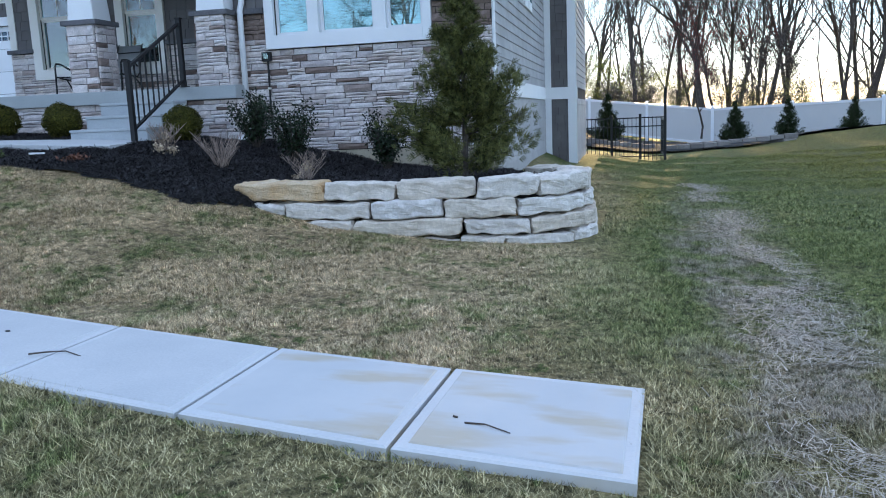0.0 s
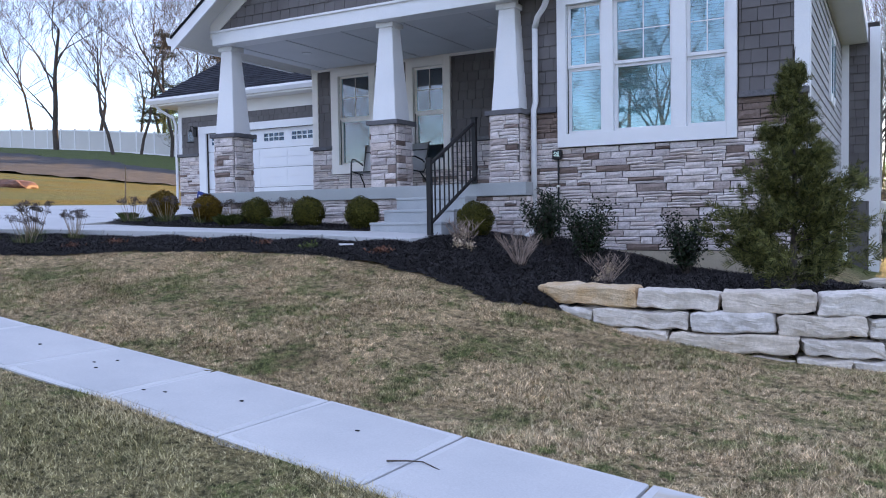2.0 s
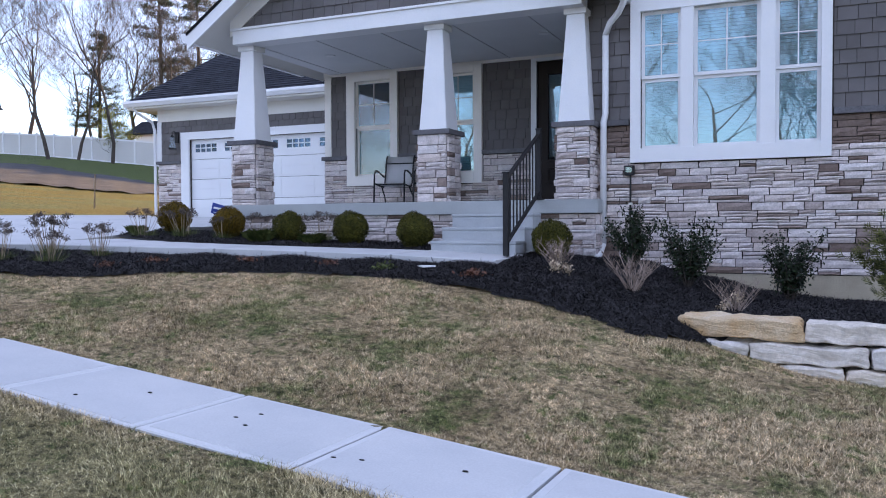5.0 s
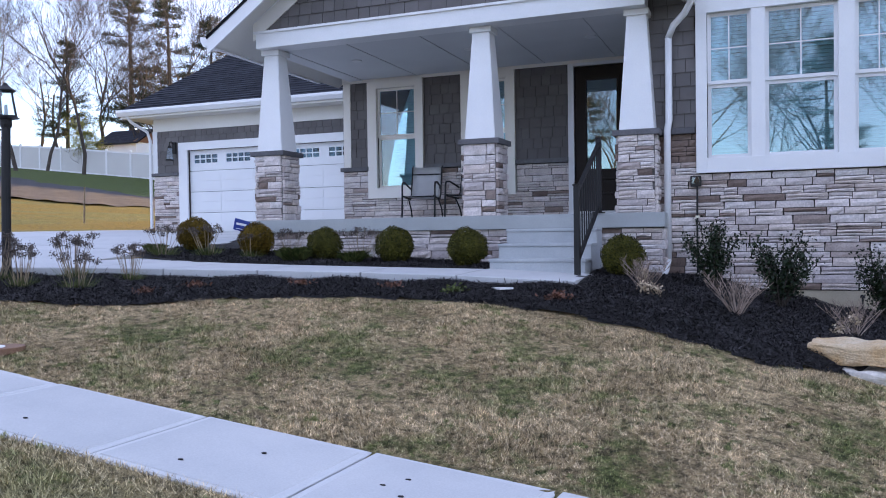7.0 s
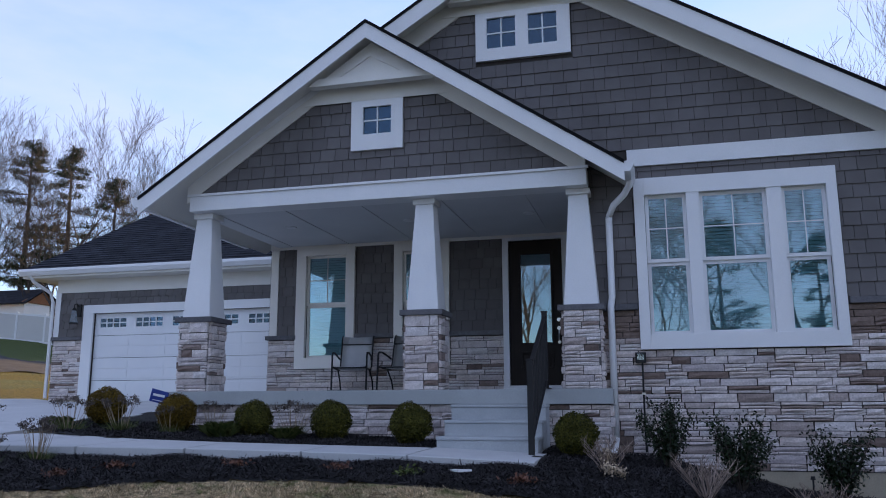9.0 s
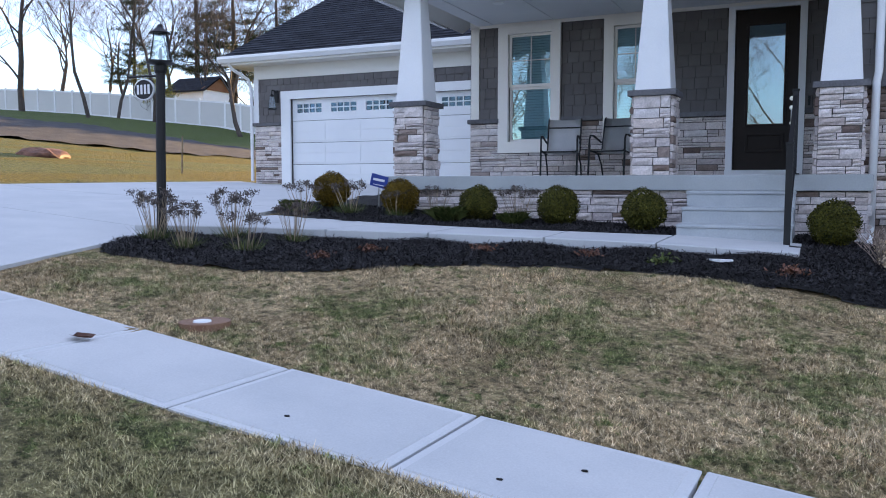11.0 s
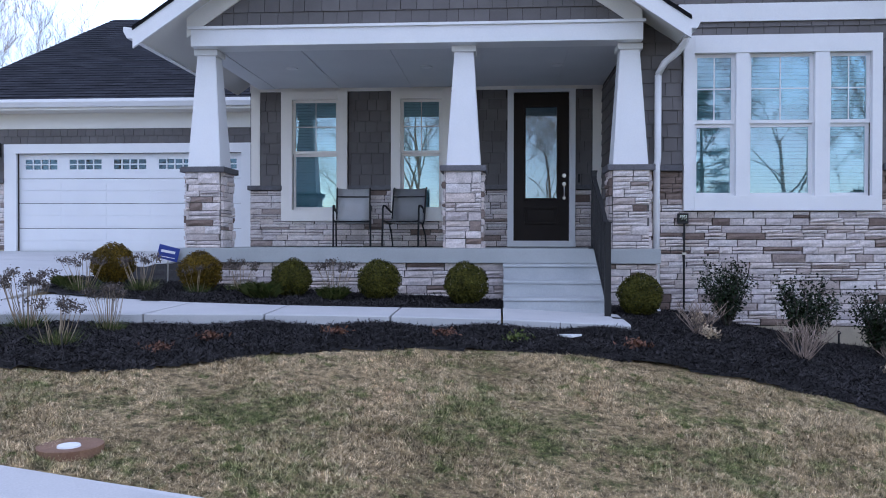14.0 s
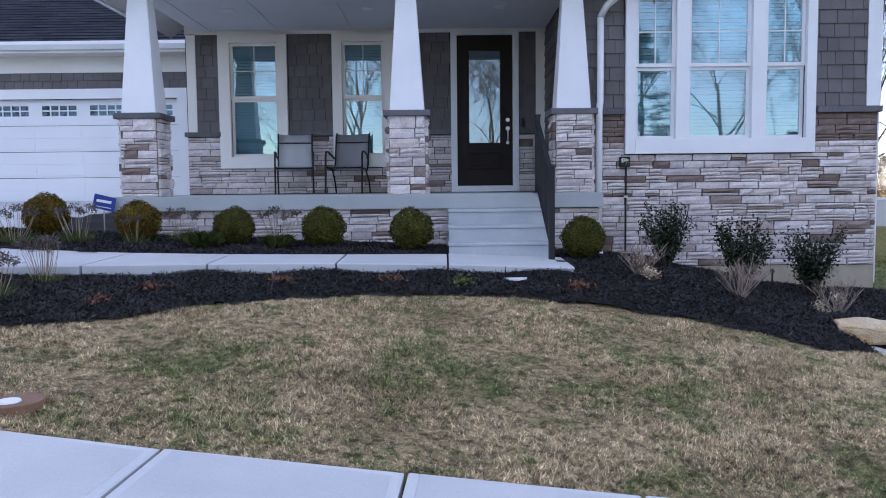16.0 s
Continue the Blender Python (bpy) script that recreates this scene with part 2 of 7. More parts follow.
def lawn_material(name, blades):
    """Dormant tan turf with green tufts; greener beyond the lot line and a strip of straw along it. Some sun and shade
    is painted in.
    """
    m, n, l, b = principled(name, 0.85, 0, 0.2)
    if blades:
        pick = n.new("ShaderNodeNewGeometry").outputs["Random Per Island"]
    else:
        pick = world_noise(n, l, 42, 5, 0.75)
    lo, hi = (0.0, 1.0) if blades else (0.25, 0.75)
    mid = (lo + hi) / 2
    tan = ramp(n, l, pick, [(lo, (0.085, 0.06, 0.032)), (mid, (0.54, 0.43, 0.27)), (hi, (0.97, 0.82, 0.58))])
    green = ramp(n, l, pick, [(lo, (0.03, 0.055, 0.012)), (mid, (0.118, 0.165, 0.045)), (hi, (0.30, 0.34, 0.12))])
    # Dry grass tone with low golden sunlight put into it.
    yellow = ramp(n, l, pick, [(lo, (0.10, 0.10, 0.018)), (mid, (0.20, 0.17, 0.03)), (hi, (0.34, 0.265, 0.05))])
    tan = mix(n, l, 1.0, tan, ramp(n, l, world_noise(n, l, 1.1, 6, 0.7), [(0.32, (0.62, 0.58, 0.52)), (0.62, (1.15, 1.12, 1.08))]), "MULTIPLY")
    warm = ramp(n, l, world_noise(n, l, 0.55, 7, 0.75), [(0.60, (0, 0, 0)), (0.72, (0.55,) * 3)])
    tan = mix(n, l, warm, tan, (0.30, 0.17, 0.09))
    patch = ramp(n, l, world_noise(n, l, 1.25, 8, 0.78), [(0.50, (0.04,) * 3), (0.58, (0.95,) * 3)])
    sep = n.new("ShaderNodeSeparateXYZ")
    l.new(position(n), sep.inputs["Vector"])

    def stretch(out, a, c):
        r = n.new("ShaderNodeMapRange")
        r.inputs["From Min"].default_value, r.inputs["From Max"].default_value = a, c
        l.new(out, r.inputs["Value"])
        return r.outputs["Result"]

    wob = n.new("ShaderNodeMath")
    wob.operation = "MULTIPLY_ADD"
    wob.inputs[1].default_value = 1.3
    l.new(world_noise(n, l, 1.5, 5, 0.7), wob.inputs[0])
    l.new(sep.outputs["X"], wob.inputs[2])
    side = mix(n, l, 1.0, stretch(wob.outputs["Value"], -1.1, 0.2), stretch(sep.outputs["Y"], 2.5, 5.0), "MULTIPLY")
    side2 = mix(n, l, 1.0, side, stretch(wob.outputs["Value"], 0.9, 2.2), "LIGHTEN")
    verge = mix(n, l, 1.0, stretch(sep.outputs["Y"], 3.9, 3.3), (0.55, 0.55, 0.55), "MULTIPLY")
    far_left = stretch(sep.outputs["X"], -14.5, -17.0)
    far_back = stretch(sep.outputs["Y"], 14.0, 18.0)
    thin = ramp(n, l, world_noise(n, l, 4, 6, 0.75), [(0.38, (0.35,) * 3), (0.56, (1.0,) * 3)])
    g = mix(n, l, 1.0, patch, thin, "MULTIPLY")
    tuft = ramp(n, l, world_noise(n, l, 5.5, 5, 0.7), [(0.585, (0.0,) * 3), (0.63, (0.95,) * 3)])
    g = mix(n, l, 1.0, g, tuft, "LIGHTEN")
    for other in (side2, verge, far_left, far_back):
        g = mix(n, l, 1.0, g, other, "LIGHTEN")
    g = mix(n, l, 1.0, g, (0.9, 0.9, 0.9), "MULTIPLY")
    c = mix(n, l, g, tan, green)
    # Neighbour's yellowish grass with the low sun's gold painted in.
    painted_sun = mix(n, l, 1.0, stretch(sep.outputs["X"], -18.5, -19.5), stretch(sep.outputs["X"], -34.0, -30.0), "MULTIPLY")
    # Streaks in it for mowing lines and long shadows.
    painted_sun = mix(n, l, 1.0, painted_sun, ramp(n, l, world_noise(n, l, 0.5, 5, 0.6, (1.0, 0.22, 1)), [(0.40, (0.08,) * 3), (0.54, (1.0,) * 3)]), "MULTIPLY")
    c = mix(n, l, painted_sun, c, yellow)
    # Darkened green beyond the rubble bank: the hill's shade put into the colour.
    c = mix(n, l, stretch(sep.outputs["X"], -32.0, -36.0), c, mix(n, l, 1.0, green, (0.75, 0.8, 0.7), "MULTIPLY"))
    # Sunlight on the right-hand mound, painted with the same yellow at part strength.
    mound = mix(n, l, 1.0, stretch(sep.outputs["X"], 1.2, 4.0), stretch(sep.outputs["Y"], 6.0, 17.0), "MULTIPLY")
    c = mix(n, l, mix(n, l, 1.0, mound, (0.6, 0.6, 0.6), "MULTIPLY"), c, yellow)
    straw = ramp(n, l, world_noise(n, l, 45, 4, 0.7, (1, 0.5, 1)), [(0.3, (0.14, 0.115, 0.085)), (0.7, (0.50, 0.44, 0.36))])
    on_line = mix(n, l, 1.0, stretch(wob.outputs["Value"], 0.3, 0.55), stretch(wob.outputs["Value"], 1.5, 1.0), "MULTIPLY")
    on_line = mix(n, l, 1.0, on_line, stretch(sep.outputs["Y"], 16.0, 6.0), "MULTIPLY")
    on_line = mix(n, l, 1.0, on_line, ramp(n, l, world_noise(n, l, 3.5, 5, 0.7), [(0.42, (0.05,) * 3), (0.56, (0.9,) * 3)]), "MULTIPLY")
    c = mix(n, l, on_line, c, straw)
    clump = ramp(n, l, world_noise(n, l, 14, 5, 0.75), [(0.36, (0.36, 0.36, 0.34)), (0.50, (1.12, 1.10, 1.08)), (0.64, (1.65, 1.6, 1.55))])
    c = mix(n, l, 1.0, c, clump, "MULTIPLY")
    if not blades:
        c = mix(n, l, 1.0, c, (0.62, 0.60, 0.55), "MULTIPLY")
    l.new(c, b.inputs["Base Color"])
    if not blades:
        bump(n, l, b, world_noise(n, l, 55, 4, 0.7), 1.0, 0.04)
    return m


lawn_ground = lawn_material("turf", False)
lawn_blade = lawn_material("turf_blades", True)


def leaf_material(name, low, high, rough=0.55, vary=0.5):
    m, n, l, b = principled(name, rough, 0, 0.18)
    geo = n.new("ShaderNodeNewGeometry")
    c = ramp(n, l, geo.outputs["Random Per Island"], [(0.0, low), (1.0, high)])
    g = ramp(n, l, world_noise(n, l, 7, 4), [(0.3, (1 - vary,) * 3), (0.7, (1 + vary * 0.7,) * 3)])
    l.new(mix(n, l, 1.0, c, g, "MULTIPLY"), b.inputs["Base Color"])
    return m


box_leaf = leaf_material("boxwood_leaf", (0.010, 0.016, 0.003), (0.13, 0.12, 0.02), 0.75)
box_bronze = leaf_material("bronzed_boxwood_leaf", (0.05, 0.034, 0.004), (0.20, 0.125, 0.014), 0.75)
holly_leaf = leaf_material("holly_leaf", (0.005, 0.012, 0.005), (0.022, 0.038, 0.014), 0.35)
arbor_leaf = leaf_material("arborvitae_spray", (0.018, 0.03, 0.009), (0.19, 0.19, 0.06), 0.75)
pine_leaf = leaf_material("pine_needles", (0.010, 0.022, 0.008), (0.045, 0.06, 0.02))
spring_leaf = leaf_material("spring_leaves", (0.16, 0.18, 0.03), (0.32, 0.28, 0.06))
red_bud = leaf_material("red_buds", (0.18, 0.03, 0.03), (0.30, 0.08, 0.06))
dry_stem = leaf_material("dry_stems", (0.22, 0.16, 0.10), (0.42, 0.33, 0.23))
bare_twig = leaf_material("bare_twigs", (0.20, 0.15, 0.12), (0.40, 0.31, 0.26))
dry_head = leaf_material("dry_flower_heads", (0.07, 0.055, 0.05), (0.16, 0.13, 0.11))
pale_head = leaf_material("pale_flower_heads", (0.40, 0.30, 0.20), (0.58, 0.47, 0.34))
tuft_green = leaf_material("green_tuft", (0.05, 0.08, 0.02), (0.16, 0.18, 0.06))
russet = leaf_material("russet_foliage", (0.11, 0.045, 0.03), (0.22, 0.11, 0.07))
chip_mat = leaf_material("mulch_chips", (0.003, 0.003, 0.0035), (0.062, 0.056, 0.058), 0.7, 0.5)
bark = speckled("grey_bark", (0.045, 0.036, 0.03), (0.10, 0.082, 0.07), 3, 25, 0.95, 0.35, 0.8, depth=0.03)
# ---- building helpers ----
def part(name, bm, mat, parent=None, label="", kind="", smooth=False):
    """Links a bmesh, given in world metres, as one mesh object under a thing or part."""
    me = bpy.data.meshes.new(name)
    bm.to_mesh(me)
    bm.free()
    me.materials.append(mat)
    if smooth:
        me.polygons.foreach_set("use_smooth", [True] * len(me.polygons))
    ob = new(name, me)
    if parent is not None:
        ob.parent = parent
        ob.matrix_parent_inverse = Matrix.Translation(-base_of(parent))
    return tagged(ob, label, kind=kind)


def base_of(ob):
    v = Vector((0, 0, 0))
    while ob is not None:
        v += ob.location
        if ob.parent is not None and ob.type == "MESH":
            return Vector((0, 0, 0))
        ob = ob.parent
    return v


def thing(name, at, label, category, group="", kind=""):
    ob = new(name)
    ob.empty_display_size = 0.2
    ob.location = at
    return tagged(ob, label, category, group, kind)


def bx(bm, x0, x1, y0, y1, z0, z1, bevel=0.0):
    v = [bm.verts.new(p) for p in ((x0, y0, z0), (x1, y0, z0), (x1, y1, z0), (x0, y1, z0), (x0, y0, z1), (x1, y0, z1), (x1, y1, z1), (x0, y1, z1))]
    f = [bm.faces.new([v[i] for i in q]) for q in ((3, 2, 1, 0), (4, 5, 6, 7), (0, 1, 5, 4), (1, 2, 6, 5), (2, 3, 7, 6), (3, 0, 4, 7))]
    if bevel:
        es = list({e for q in f for e in q.edges})
        bmesh.ops.bevel(bm, geom=es, offset=bevel, segments=2, affect="EDGES", profile=0.7)
    return bm


def box(*a, bevel=0.0):
    return bx(bmesh.new(), *a, bevel=bevel)


def prism(bm, outline, axis, a, b):
    """A flat outline drawn in the two other axes, thickened along axis from a to b."""
    def at(p, d):
        return (d, p[0], p[1]) if axis == "x" else (p[0], d, p[1]) if axis == "y" else (p[0], p[1], d)

    lo, hi = [bm.verts.new(at(p, a)) for p in outline], [bm.verts.new(at(p, b)) for p in outline]
    k = len(outline)
    bm.faces.new(lo[::-1]), bm.faces.new(hi)
    for i in range(k):
        bm.faces.new((lo[i], lo[(i + 1) % k], hi[(i + 1) % k], hi[i]))
    bmesh.ops.recalc_face_normals(bm, faces=bm.faces[:])
    return bm


def tube(bm, points, radii, sides=6):
    """A tapering tube along points."""
    rings = []
    up = Vector((0.13, 0.21, 1)).normalized()
    for i, p in enumerate(points):
        d = (points[min(i + 1, len(points) - 1)] - points[max(i - 1, 0)]).normalized()
        u = d.cross(up if abs(d.dot(up)) < 0.95 else Vector((1, 0, 0))).normalized()
        w = d.cross(u)
        r = radii[i] if hasattr(radii, "__len__") else radii
        rings.append([bm.verts.new(p + r * (math.cos(a) * u + math.sin(a) * w)) for a in (2 * math.pi * k / sides for k in range(sides))])
    for a, b in zip(rings, rings[1:]):
        for k in range(sides):
            bm.faces.new((a[k], a[(k + 1) % sides], b[(k + 1) % sides], b[k]))
    bm.faces.new(rings[0][::-1]), bm.faces.new(rings[-1])
    return bm


def wall_boxes(bm, x0, x1, z0, z1, y0, y1, holes):
    """A wall along x with rectangular openings (x0, x1, z0, z1) right through it."""
    xs = sorted({x0, x1, *(h[0] for h in holes), *(h[1] for h in holes)})
    for a, b in zip(xs, xs[1:]):
        z = z0
        for h in sorted((h for h in holes if h[0] <= a and h[1] >= b), key=lambda h: h[2]):
            if h[2] > z:
                bx(bm, a, b, y0, y1, z, h[2])
            z = h[3]
        if z < z1:
            bx(bm, a, b, y0, y1, z, z1)
    bmesh.ops.remove_doubles(bm, verts=bm.verts[:], dist=1e-5)
    return bm


rng = random.Random(7)


# ---- pieces of walls: unit meshes shared by many objects ----
def unit_stone(seed, rough=0.10):
    r = random.Random(seed)
    bm = bmesh.new()
    nx, nz = 4, 3
    grid = []
    for j in range(nz):
        row = []
        for i in range(nx):
            x, z = i / (nx - 1) - 0.5, j / (nz - 1) - 0.5
            edge = i in (0, nx - 1) or j in (0, nz - 1)
            y = -1.0 + (0.22 + r.uniform(0, 0.15) if edge else r.uniform(-0.10, 0.12))
            row.append(bm.verts.new((x * (1 if not edge else r.uniform(0.95, 1.0)), y, z * (1 if not edge else r.uniform(0.93, 1.0)))))
        grid.append(row)
    for j in range(nz - 1):
        for i in range(nx - 1):
            bm.faces.new((grid[j][i], grid[j][i + 1], grid[j + 1][i + 1], grid[j + 1][i]))
    rim = [grid[0][i] for i in range(nx)] + [grid[j][nx - 1] for j in range(1, nz)] + [grid[nz - 1][i] for i in range(nx - 2, -1, -1)] + [grid[j][0] for j in range(nz - 2, 0, -1)]
    back = [bm.verts.new((v.co.x, 0.0, v.co.z)) for v in rim]
    k = len(rim)
    for i in range(k):
        bm.faces.new((rim[(i + 1) % k], rim[i], back[i], back[(i + 1) % k]))
    me = bpy.data.meshes.new("stone")
    bm.to_mesh(me)
    bm.free()
    return me


STONES = [unit_stone(s) for s in range(8)]
for _m in STONES:
    _m.materials.append(stone_veneer)


def unit_shake(seed):
    r = random.Random(seed)
    bm = bmesh.new()
    dz = r.uniform(-0.012, 0.012)
    v = [bm.verts.new(p) for p in ((-0.5, -1.0, 0.0 + dz), (0.5, -1.0, 0.0 - dz * 0.5), (0.5, -0.25, 1.05), (-0.5, -0.25, 1.05), (-0.5, 0, 0.0 + dz), (0.5, 0, -dz * 0.5), (0.5, 0, 1.05), (-0.5, 0, 1.05))]
    for q in ((0, 1, 2, 3), (4, 5, 1, 0), (1, 5, 6, 2), (4, 0, 3, 7)):
        bm.faces.new([v[i] for i in q])
    me = bpy.data.meshes.new("shingle")
    bm.to_mesh(me)
    bm.free()
    me.materials.append(shingle_siding)
    return me


SHAKES = [unit_shake(s) for s in range(5)]


def piece(name, me, parent, m):
    ob = new(name, me)
    ob.parent = parent
    ob.matrix_parent_inverse = Matrix.Translation(-base_of(parent))
    ob.matrix_basis = m
    return ob


# Pieces are queued here and set at the end of the file.
QUEUE = []


def face_frame(x, y, z, turn):
    """A frame on a wall: local x along the wall, -y out of it, z up."""
    return pose(x, y, z, 0, 0, turn)


def lay_stones(parent, frame_m, width, height, holes=(), seed=0, course=0.098):
    """Ledgestone: uneven courses, split now and then into two thin stones."""
    r = random.Random(seed)
    z = 0.0
    row = 0
    while z < height - 0.02:
        h = min(course * r.uniform(0.72, 1.25), height - z)
        if height - z - h < 0.045:
            h = height - z
        x = -r.uniform(0, 0.2)
        while x < width:
            w = r.uniform(0.16, 0.52)
            a, b = max(x, 0), min(x + w, width)
            x += w
            spans = [(a, b)]
            for hx0, hx1, hz0, hz1 in holes:
                if z + h > hz0 + 0.01 and z < hz1 - 0.01:
                    spans = [s for a0, b0 in spans for s in ((a0, min(b0, hx0)), (max(a0, hx1), b0)) if s[1] - s[0] > 0.03]
            for a0, b0 in spans:
                if b0 - a0 < 0.03:
                    continue
                cuts = [(0, h)] if r.random() < 0.58 or h < 0.075 else [(0, h * 0.45), (h * 0.45, h)]
                for c0, c1 in cuts:
                    d = r.uniform(0.028, 0.06)
                    m = frame_m @ Matrix.Translation(((a0 + b0) / 2, 0, z + (c0 + c1) / 2)) @ Matrix.Diagonal((b0 - a0 - 0.006, d, c1 - c0 - 0.006, 1))
                    QUEUE.append(("stone", r.choice(STONES), parent, m))
        z += h
        row += 1


def lay_shakes(parent, frame_m, x0, x1, z0, z1, inside=None, holes=(), seed=0, rise=0.178):
    r = random.Random(seed)
    z = z0
    while z < z1 - 0.03:
        h = min(rise, z1 - z)
        x = x0 - r.uniform(0, 0.15)
        while x < x1:
            w = r.choice((0.15, 0.18, 0.19, 0.2, 0.21, 0.23))
            a, b = max(x, x0), min(x + w, x1)
            x += w
            zm = z + h * 0.5
            if inside:
                lo, hi = inside(zm)
                a, b = max(a, lo), min(b, hi)
            spans = [(a, b)]
            for hx0, hx1, hz0, hz1 in holes:
                if zm > hz0 and zm < hz1:
                    spans = [s for a0, b0 in spans for s in ((a0, min(b0, hx0)), (max(a0, hx1), b0))]
            for a0, b0 in spans:
                if b0 - a0 < 0.03:
                    continue
                m = frame_m @ Matrix.Translation(((a0 + b0) / 2, 0, z)) @ Matrix.Diagonal((b0 - a0 - 0.007, 0.024, h, 1))
                QUEUE.append(("shingle", r.choice(SHAKES), parent, m))
        z += h


# ---- ground ----
def street_line(x):
    """Height of the sidewalk's lawn edge along the street."""
    d = -0.6 - np.asarray(x, float)
    return -0.035 * np.exp(-((np.asarray(x, float) + 0.3) / 0.9) ** 2) + np.where(d < 0, 0.40 + 0.01 * d, np.where(d < 10.3, 0.40 + 0.0068 * d * d, 1.121 + 0.125 * (np.minimum(d, 60) - 10.3)))


def ground_z(x, y):
    """Height of the ground sheet."""
    x, y = np.asarray(x, float), np.asarray(y, float)
    zs = street_line(x)
    xc = np.maximum(x, -19.0)
    hill = 0.125 * np.clip(-19.0 - x, 0, 12) + 0.10 * np.clip(-31.0 - x, 0, 70)
    zw = np.interp(xc, [-19, -13, -10, -7, -5.5, -4.6, -3.6, -2.5, -1.2, 0, 4], [2.0, 1.64, 1.54, 1.44, 1.25, 1.02, 0.7, 0.52, 0.43, 0.40, 0.42]) + hill
    zb = np.interp(xc, [-19, -13, -11, -6, -3, -2, 0, 6], [2.08, 2.08, 1.85, 1.5, 1.0, 0.5, 0.25, 0.4]) + hill
    zf = np.interp(xc, [-19, -8, 0, 6], [2.6, 1.6, -0.35, -0.9]) + hill
    s1 = np.clip((y - 4.7) / 4.4, 0, 1) ** 0.9
    s2 = np.clip((y - 9.1) / 6.9, 0, 1)
    s3 = np.clip((y - 22.0) / 30.0, 0, 1)
    z = zs + (zw - zs) * s1
    z = z + (zb - z) * s2
    z = z + (zf - zb) * s3
    z = z + 0.75 * np.exp(-(((x - 10.0) / 6.5) ** 2 + ((y - 31.0) / 7.0) ** 2))
    z = z + 0.72 * np.clip((y - 28) / 15, 0, 1) * np.clip((-30 - x) / 15, 0, 1) * np.clip(1 - (-62 - x) / 26, 0, 1)
    z = z - 0.05 * np.clip(3.4 - y, 0, 2.2)
    return z


def smooth_line(xs, ys, x):
    """A smooth curve y(x) through a few stations."""
    fine = np.linspace(min(xs), max(xs), 160)
    v = np.interp(fine, xs, ys)
    k = np.ones(13) / 13
    v = np.convolve(np.pad(v, 6, mode="edge"), k, mode="valid")
    return np.interp(x, fine, v)


def sheet(name, xs, ys, height, mat, keep=None):
    X, Y = np.meshgrid(xs, ys)
    Z = height(X, Y)
    nx, ny = len(xs), len(ys)
    idx = np.arange(nx * ny).reshape(ny, nx)
    q = np.stack([idx[:-1, :-1], idx[:-1, 1:], idx[1:, 1:], idx[1:, :-1]], -1).reshape(-1, 4)
    if keep is not None:
        cx, cy = X.ravel()[q].mean(1), Y.ravel()[q].mean(1)
        q = q[keep(cx, cy)]
    me = bpy.data.meshes.new(name)
    me.from_pydata(np.stack([X, Y, Z], -1).reshape(-1, 3).tolist(), [], q.tolist())
    me.materials.append(mat)
    me.polygons.foreach_set("use_smooth", [True] * len(me.polygons))
    return new(name, me)


# street-side line of the sidewalk's house edge
SW_X = [-22, -16, -12.03, -10.9, -9.7, -8.43, -7.2, -6.06, -4.87, -3.74, -2.55, -1.55, -0.6]
SW_Y = [4.74, 4.74, 4.75, 4.70, 4.73, 4.76, 4.71, 4.68, 4.50, 4.31, 4.05, 3.86, 3.73]


def road_dip(x, y):
    z = ground_z(x, y)
    back = np.interp(x, SW_X, SW_Y)
    z = np.where((x < -0.75) & (x > -21.5) & (y < back - 0.12) & (y > back - 0.95), z - 0.06, z)
    return np.where(y < 1.2, np.minimum(z, street_line(x) - 0.42), z) + np.where((y > 2) & (y < 12), 0.012, 0.03) * (np.sin(x * 2.1 + y) * np.sin(y * 1.7 - x * 0.6))


def at_edge(lo, hi, step):
    return np.arange(lo, hi, step)


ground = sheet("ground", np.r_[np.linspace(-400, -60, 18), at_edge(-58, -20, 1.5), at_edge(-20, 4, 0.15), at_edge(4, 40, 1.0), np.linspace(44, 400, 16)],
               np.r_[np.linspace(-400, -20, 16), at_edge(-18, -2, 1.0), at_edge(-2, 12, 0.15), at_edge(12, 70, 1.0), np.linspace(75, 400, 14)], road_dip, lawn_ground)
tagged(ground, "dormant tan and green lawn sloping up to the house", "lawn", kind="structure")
road = sheet("road", np.linspace(-80, 60, 80), np.linspace(-7.5, 1.05, 5), lambda x, y: street_line(x) - 0.30, asphalt)
tagged(road, "plain dark asphalt street in front of the lot", "road", kind="structure")
kerb_bm = bmesh.new()
_xs = np.linspace(-60, 40, 60)
for _a, _b in zip(_xs, _xs[1:]):
    za, zb = float(street_line(_a)), float(street_line(_b))
    v = [kerb_bm.verts.new(p) for p in ((_a, 1.05, za - 0.45), (_b, 1.05, zb - 0.45), (_b, 1.05, zb - 0.15), (_a, 1.05, za - 0.15), (_a, 1.22, za - 0.14), (_b, 1.22, zb - 0.14), (_a, 1.22, za - 0.45), (_b, 1.22, zb - 0.45))]
    kerb_bm.faces.new(v[0:4]), kerb_bm.faces.new((v[3], v[2], v[5], v[4])), kerb_bm.faces.new((v[4], v[5], v[7], v[6]))
tagged(part("kerb", kerb_bm, concrete_pale), "pale concrete kerb along the street", "kerb", kind="structure")

# ---- sidewalk: slabs with tooled edges ----
def walk_edge(x):
    return float(smooth_line(SW_X, SW_Y, x))


sidewalk = thing("sidewalk", (-6, 4.2, 0.6), "pale concrete sidewalk of jointed slabs along the lawn", "sidewalk", kind="structure")


